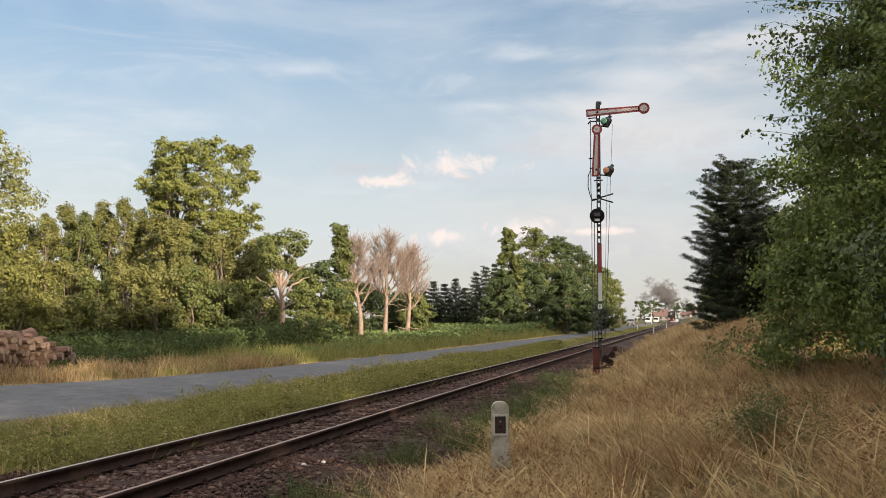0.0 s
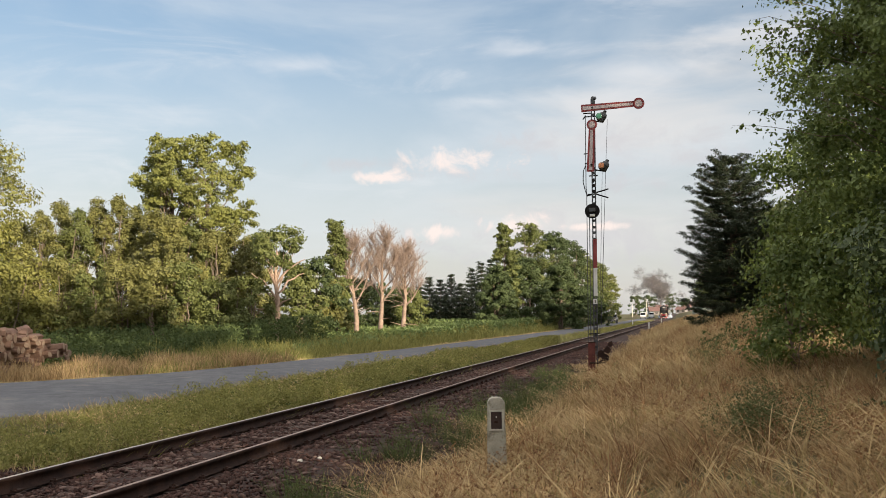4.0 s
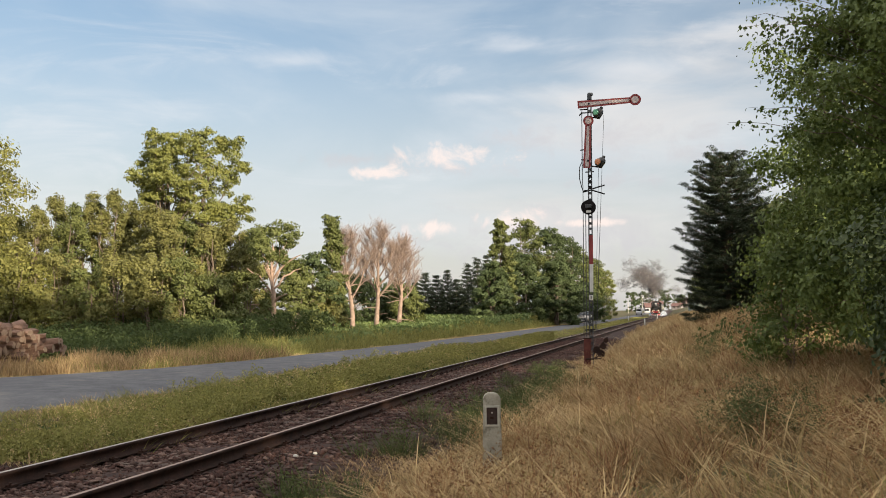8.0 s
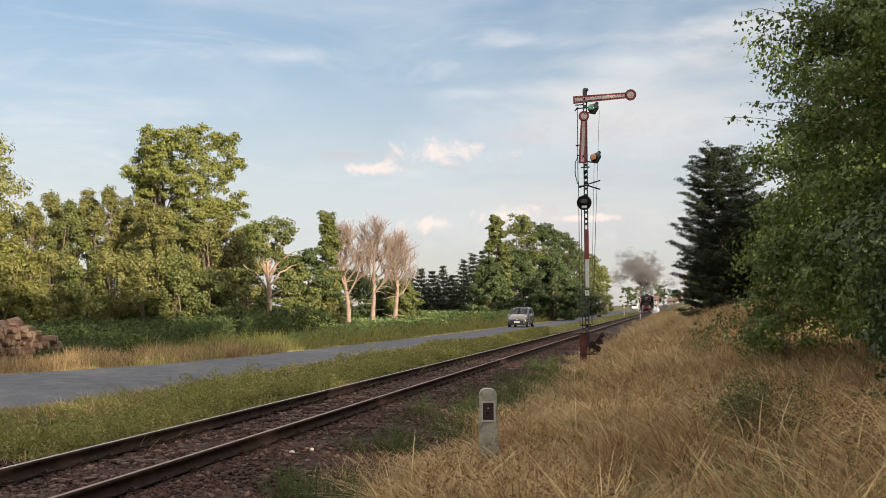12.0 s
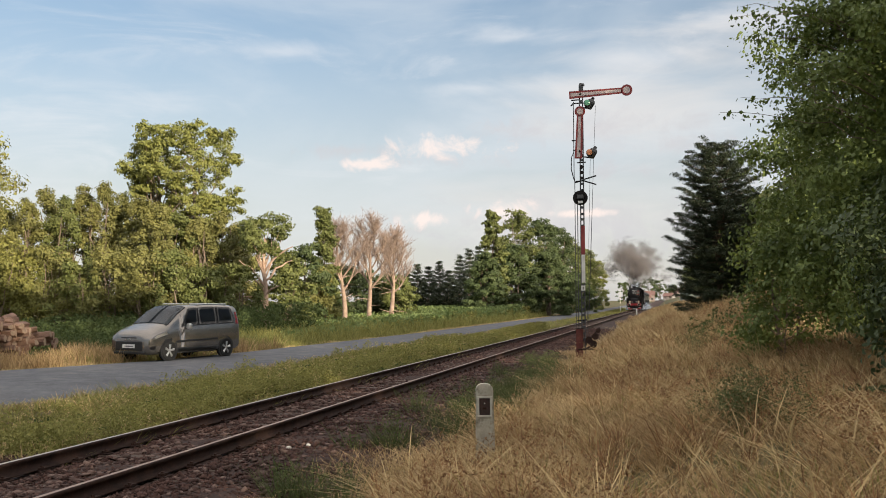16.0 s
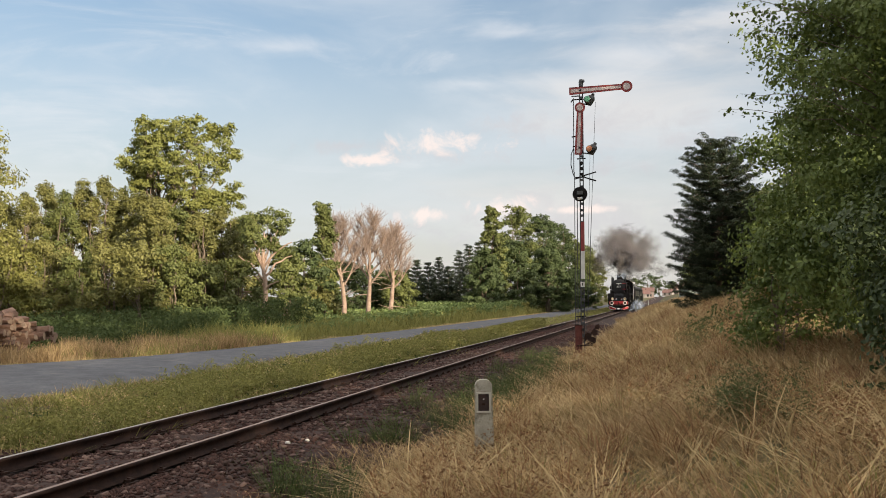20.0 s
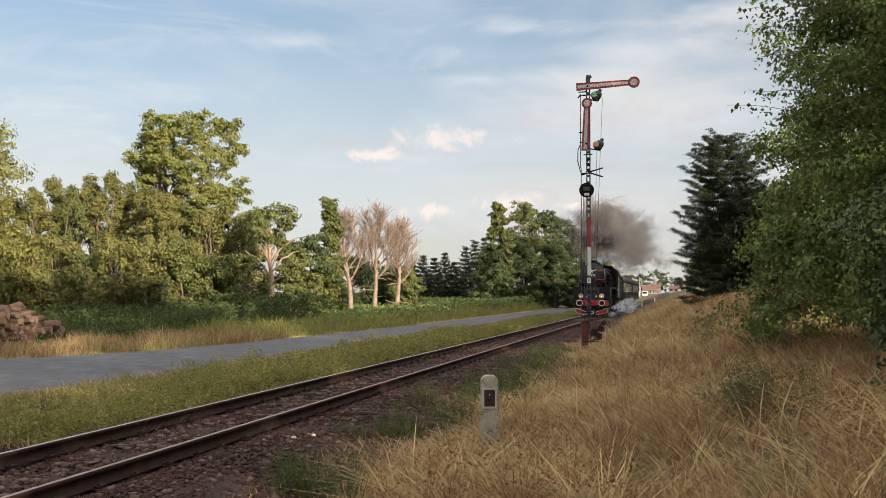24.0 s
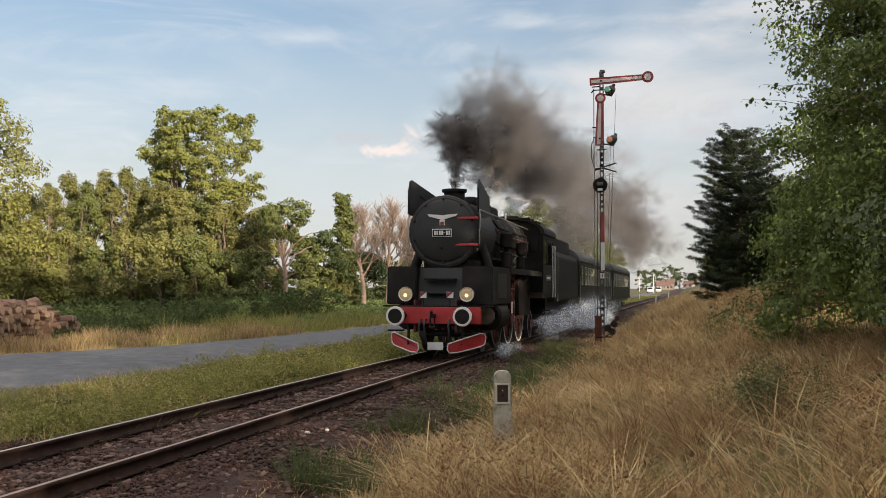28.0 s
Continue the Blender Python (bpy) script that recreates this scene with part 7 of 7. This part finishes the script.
def house(label, x, y, w, d, h, roof, wall, roof_m, turn=0.0):
    """A small house: walls, a pitched roof with eaves, windows with frames."""
    hs = tagged(new("house"), label, "house", "far houses of the village")
    hs.matrix_basis = pose(x, y, float(ground_z(x, y)) - 0.3, 0, 0, turn)
    part("wall", boxed(-w / 2, w / 2, -d / 2, d / 2, 0, h, bevel=0.02), wall, hs)
    bm = bmesh.new()
    prism(bm, ((-d / 2, h), (d / 2, h), (0, h + roof - 0.1)), -w / 2 + 0.01, w / 2 - 0.01, "YZ")
    part("gable", bm, wall, hs)
    bm = bmesh.new()
    prism(bm, ((-d / 2 - 0.5, h - 0.25), (0, h + roof), (d / 2 + 0.5, h - 0.25), (d / 2 + 0.5, h - 0.05), (0, h + roof + 0.2), (-d / 2 - 0.5, h - 0.05)), -w / 2 - 0.4, w / 2 + 0.4, "YZ")
    rf = part("roof", bm, roof_m, hs, "tiled pitched roof")
    part("chimney", boxed(w * 0.2, w * 0.2 + 0.7, -0.4, 0.4, h + roof * 0.5, h + roof + 1.0), M_ROOFTILE, rf)
    n = max(2, int(w / 2.6))
    for lv in range(max(1, int(h / 2.8))):
        for i in range(n):
            wx = -w / 2 + (i + 0.5) * w / n
            win = part("window", boxed(wx - 0.55, wx + 0.55, -d / 2 - 0.03, -d / 2 + 0.02, 1.0 + 2.8 * lv, 2.3 + 2.8 * lv), M_GLASS, hs)
            part("window_frame", boxed(wx - 0.04, wx + 0.04, -d / 2 - 0.06, -d / 2 - 0.028, 1.0 + 2.8 * lv, 2.3 + 2.8 * lv), M_WHITE, win)


def make_village():
    def px_x(deg, y):
        return at_bearing(deg, y)
    pink = surface("salmon_plaster", (0.20, 0.155, 0.14), (0.27, 0.215, 0.195), 0.4, 0.9, 0.1, fine=5)
    house("salmon-coloured two-storey house by the line", px_x(0.85, 580), 580, 7, 7, 4.4, 2.0, pink, M_ROOFTILE)
    house("low pale house with red tiled roof", px_x(1.2, 560), 560, 8, 7, 2.8, 2.2, M_PLASTER, M_ROOFTILE, 10)
    house("small pale house with red tiled roof", px_x(-0.35, 600), 600, 6, 6, 2.4, 1.8, M_PLASTER, M_ROOFTILE, -15)
    house("low house with a brown roof", px_x(-1.1, 640), 640, 9, 8, 3.6, 2.6, pink, M_ROOFTILE, 20)
    house("grey house with a red roof", px_x(-2.0, 640), 640, 9, 8, 3.4, 2.4, M_PLASTER, M_ROOFTILE, -5)
    for i, (b, y, h, w) in enumerate(((2.4, 560, 12, 6), (1.6, 620, 13, 6), (0.9, 650, 17, 8), (0.2, 660, 15, 7), (-0.6, 640, 9, 5), (-1.5, 690, 10, 6), (-2.6, 660, 11, 6))):
        broadleaf("far hazy tree in the village", px_x(b, y), y, h, w, 0.5, 300 + i, M_DEEP, 0.7, 3000, 40, 0.3)
    # lamp posts, a fence, parked vans
    for b, y, h in ((1.75, 330, 7.0), (-1.35, 300, 6.5), (2.6, 420, 6.0)):
        x = px_x(b, y)
        p = tagged(new("lamp_post"), "pale concrete lamp post by the station lane", "lamp post")
        p.matrix_basis = pose(x, y, float(ground_z(x, y)))
        part("pole", rod(bmesh.new(), (0, 0, -0.3), (0, 0, h), 0.14, 0.09), M_CONCRETE, p)
        part("lamp_arm", rod(bmesh.new(), (0, 0, h - 0.1), (-0.9, 0, h + 0.15), 0.05), M_CONCRETE, p)
        part("lamp_head", boxed(-1.4, -0.8, -0.12, 0.12, h + 0.1, h + 0.22, bevel=0.03), M_DARK_STEEL, p)
    f = tagged(new("board_fence"), "grey-green board fence on the bank", "fence")
    for i in range(12):
        x, y = 2.2 + i * 1.2, 128 + i * 0.3
        part("fence_board", boxed(x, x + 1.16, y, y + 0.05, float(ground_z(x, y)) - 0.1, 3.15, bevel=0.01), M_GREEN_BOARD, f)
    van_white = surface("white_van_paint", (0.48, 0.48, 0.47), (0.58, 0.58, 0.57), 1, 0.35, 0)
    for b, y in ((1.95, 330), (1.45, 350)):
        x = px_x(b, y)
        v = tagged(new("parked_van"), "white van parked near the station", "van", "parked white vans")
        v.matrix_basis = pose(x, y, float(rise(y)) - 0.2)
        bm = bmesh.new()
        prism(bm, ((-2.5, 0.45), (-2.45, 1.05), (-1.6, 1.25), (-1.0, 2.2), (2.5, 2.25), (2.55, 0.45)), -0.95, 0.95, "YZ")
        bmesh.ops.bevel(bm, geom=bm.edges[:], offset=0.08, segments=2, affect="EDGES")
        b0 = part("body", bm, van_white, v)
        part("windscreen", boxed(-0.8, 0.8, -1.55, -1.3, 1.35, 2.0), M_GLASS, b0)
        for wx in (-0.85, 0.85):
            for wy in (-1.6, 1.6):
                part("wheel", turned(bmesh.new(), ((0.0, wx - 0.1), (0.34, wx - 0.1), (0.34, wx + 0.1), (0.0, wx + 0.1)), 16, "X", (0, wy, 0.34)), M_TYRE, v)
    # small posts by the line
    for x, y, h in ((-3.6, 128, 1.0), (-8.6, 190, 1.0), (-3.2, 215, 1.2)):
        m = tagged(new("track_post"), "short white post beside the track", "post", "white posts along the line")
        m.matrix_basis = pose(x, y, float(ground_z(x, y)))
        part("stake", boxed(-0.09, 0.09, -0.06, 0.06, -0.2, h, bevel=0.02), M_WHITE, m)


make_village()

# ---- smoke and steam ----
PUFFS = []          # (puff, place behind the leading end, drift per second, spin)


def puff_mesh(name, seed, material, n, size):
    """A soft puff: billows of small shreds, densest in the middle of each billow, that thin out to nothing."""
    rs = np.random.RandomState(seed)
    lobes = 16
    c0 = rs.normal(0, 1, (lobes, 3))
    c0 *= (0.62 * rs.uniform(0.1, 1, (lobes, 1)) ** 0.6) / np.linalg.norm(c0, axis=1)[:, None]
    r0 = rs.uniform(0.16, 0.40, lobes)
    k = rs.choice(lobes, n, p=r0 ** 2 / (r0 ** 2).sum())
    d = rs.normal(0, 1, (n, 3))
    d /= np.linalg.norm(d, axis=1)[:, None]
    c = c0[k] + d * (r0[k] * rs.uniform(0, 1, n) ** 0.5 * (1 + 0.5 * (rs.uniform(0, 1, n) > 0.8)))[:, None]
    u = rs.normal(0, 1, (n, 3))
    u /= np.linalg.norm(u, axis=1)[:, None]
    v = np.cross(u, rs.normal(0, 1, (n, 3)))
    v /= np.linalg.norm(v, axis=1)[:, None]
    r = size * rs.uniform(0.5, 1.4, (n, 1))
    ring = [c]
    for i in range(8):
        a = i * math.tau / 8
        ring.append(c + (u * math.cos(a) + v * math.sin(a)) * r * rs.uniform(0.8, 1.15, (n, 1)))
    V = np.stack(ring, 1).reshape(-1, 3)
    fan = np.array([(0, 1 + i, 1 + (i + 1) % 8) for i in range(8)])
    me = bare_mesh(name, V, (np.arange(n)[:, None, None] * 9 + fan[None]).reshape(-1, 3))
    soft = np.zeros((n, 9), np.float32)
    soft[:, 0] = 1.0
    me.attributes.new("soft", "FLOAT", "POINT").data.foreach_set("value", soft.ravel())
    me.materials.append(material)
    return me


def make_smoke():
    rs = random.Random(31)
    dense = [puff_mesh("smoke_puff", 1 + i, M_SMOKE, 72, 0.34) for i in range(4)]
    middle = [puff_mesh("smoke_puff", 5 + i, M_SMOKE_MID, 60, 0.37) for i in range(4)]
    thin = [puff_mesh("thin_smoke_puff", 10 + i, M_SMOKE_THIN, 46, 0.42) for i in range(4)]
    steam = [puff_mesh("steam_puff", 20 + i, M_STEAM, 160, 0.34) for i in range(3)]

    def add(name, label, me, place, size, drift, group):
        ob = new(name, me)
        s = size * rs.uniform(0.85, 1.2)
        ob.scale = (s, s * rs.uniform(0.95, 1.25), s * rs.uniform(0.8, 1.0))
        tagged(ob, label, "smoke", group)
        PUFFS.append((ob, place, drift, rs.uniform(-14, 14), rs.uniform(0, 360)))

    # the column over the chimney, the dark body above and behind it, then the thin tail
    for i in range(5):
        f = i / 4
        add("smoke_puff", "dark coal smoke rising from the chimney", dense[i % 4], (rs.gauss(0, 0.04), 2.65 + 0.25 * f, 4.75 + 1.5 * f), 0.33 + 0.42 * f, 0.02, "smoke of the locomotive")
    for i in range(26):
        f = (i + 0.5) / 26
        d = 3.0 + 17 * f ** 1.25
        wide = 0.30 + 1.0 * f
        z = 6.0 + 1.3 * (1 - math.exp(-(d - 2.6) / 7)) - 0.3 * f
        add("smoke_puff", "dark grey-brown cloud of coal smoke behind the chimney", (dense if i < 13 else middle)[i % 4], (rs.gauss(0, wide * 0.6), d + rs.gauss(0, 0.3), z + rs.gauss(0, wide * 0.45)), 0.80 + 0.75 * f, 0.05 * f, "smoke of the locomotive")
    for i in range(46):
        f = (i + 0.5) / 46
        d = 7 + 108 * f ** 1.5
        wide = 0.8 + 2.9 * f
        z = 7.5 + 1.7 * f
        add("smoke_puff", "thin grey smoke spreading over the train", thin[i % 4], (rs.gauss(-0.6 * f, wide * 0.6), d + rs.gauss(0, 1.5), z + rs.gauss(0, wide * 0.55)), 1.4 + 3.0 * f ** 0.7, 0.12 * f, "thin smoke of the locomotive")
    # steam by the cylinders, under the cab and along the tender, and at the safety valve
    for i in range(22):
        f = (i + 0.5) / 22
        s = 1 if i % 5 else -1
        add("steam_puff", "white steam drifting low beside the wheels", steam[i % 3], (s * (1.35 + rs.uniform(0, 0.9 * f + 0.2)), 9.0 + 20 * f + rs.gauss(0, 0.5), 0.15 + rs.uniform(0, 0.75) * (0.5 + 0.6 * f)), 0.55 + 0.5 * f, 0.03, "steam of the locomotive")
    for i in range(4):
        add("steam_puff", "thin steam at the cylinder cocks", steam[i % 3], (rs.uniform(1.1, 1.5), 2.4 + 0.6 * i, 0.0 + rs.uniform(0, 0.1)), 0.22 + rs.uniform(0, 0.08), 0.02, "steam of the locomotive")
    for i in range(4):
        add("steam_puff", "thin white steam over the boiler", steam[i % 3], (rs.gauss(0, 0.25), 7.6 + 1.1 * i, 4.45 + 0.12 * i), 0.45 + 0.12 * i, 0.02, "steam of the locomotive")


make_smoke()


# ---- what moves ----
SPEED = 12.62


def front_y(t):
    return 21.85 + SPEED * (CLIP - t)


def on_track(y):
    """The pose of a vehicle whose leading end stands at y on the track."""
    y = float(y)
    slope = (float(track_x(y + 4)) - float(track_x(y - 4))) / 8
    return pose(float(track_x(y)), y, float(rise(y)), math.degrees(math.atan((float(rise(y + 4)) - float(rise(y - 4))) / 8)), 0, -math.degrees(math.atan(slope)))


CAR_PATH = ((-25, -60), (-10, -42), (0, -33), (8, -25.5), (15, -21.3), (22, -18.35), (28.4, -16.2), (35.5, -15.05), (43, -14.75), (50, -14.55), (70, -13.7), (90, -13.2), (127, -13.0), (170, -12.9), (253, -13.2), (300, -13.2))


def car_pose(t):
    y = 28.5 + 14.0 * (16 - t)
    if y < 22.5:
        y = 22.5 - 0.55 * (22.5 - y)
    a = np.array(CAR_PATH, float)

    def cx(v):
        w = np.linspace(v - 5, v + 5, 11)
        return float(np.interp(w, a[:, 0], a[:, 1]).mean())
    return pose(cx(y), y, float(rise(y)) - 0.165, 0, 0, -math.degrees(math.atan((cx(y + 1.5) - cx(y - 1.5)) / 3)))


def rolling(t, r, fast):
    """Turn in degrees of a wheel of radius r after t seconds."""
    return math.degrees(fast * t / r)


def motions():
    steps = [i / 2 for i in range(57)]
    for thing, back in ((locomotive, 0.0), (tender, 12.55), (coach_a, 20.7), (coach_b, 40.9)):
        walk(thing, [(t, on_track(front_y(t) + back)) for t in steps])
    ticks = [i / 30 for i in range(841)]
    for ax, y, r in TURNING:
        walk(ax, [(t, pose(0, y, r, rolling(t, r, SPEED) % 360)) for t in ticks[::1 if r < 0.8 else 2]])
    for bar, r, lag in CRANKS:
        rows = []
        for t in ticks[::2]:
            a = radians(rolling(t, 0.875, SPEED) + lag)
            rows.append((t, pose(0, -r * math.sin(a), r * math.cos(a))))
        walk(bar, rows)
    for ob, (x, back, z), fall, spin, turn in PUFFS:
        rows = []
        for t in steps[::2]:
            # far down the line the plume stood higher and leaned to the lane
            loose = min(20.0, CLIP - t) if z > 4.6 else 0.0
            m = on_track(front_y(t) + back - fall * (CLIP - t))
            rows.append((t, m @ pose(x * (1 + 0.05 * loose) - 0.06 * max(0.0, loose - 9) * (z - 4.6), 0, z + (z - 4.6) * 0.05 * loose, 0, 0, turn + spin * t)))
        walk(ob, rows)
    walk(car, [(t, car_pose(t)) for t in [i / 4 for i in range(113)]])
    for w, y in CAR_WHEELS:
        walk(w, [(t, pose(0, y, 0.33, rolling(t, 0.33, 14.0) % 360)) for t in ticks])


motions()
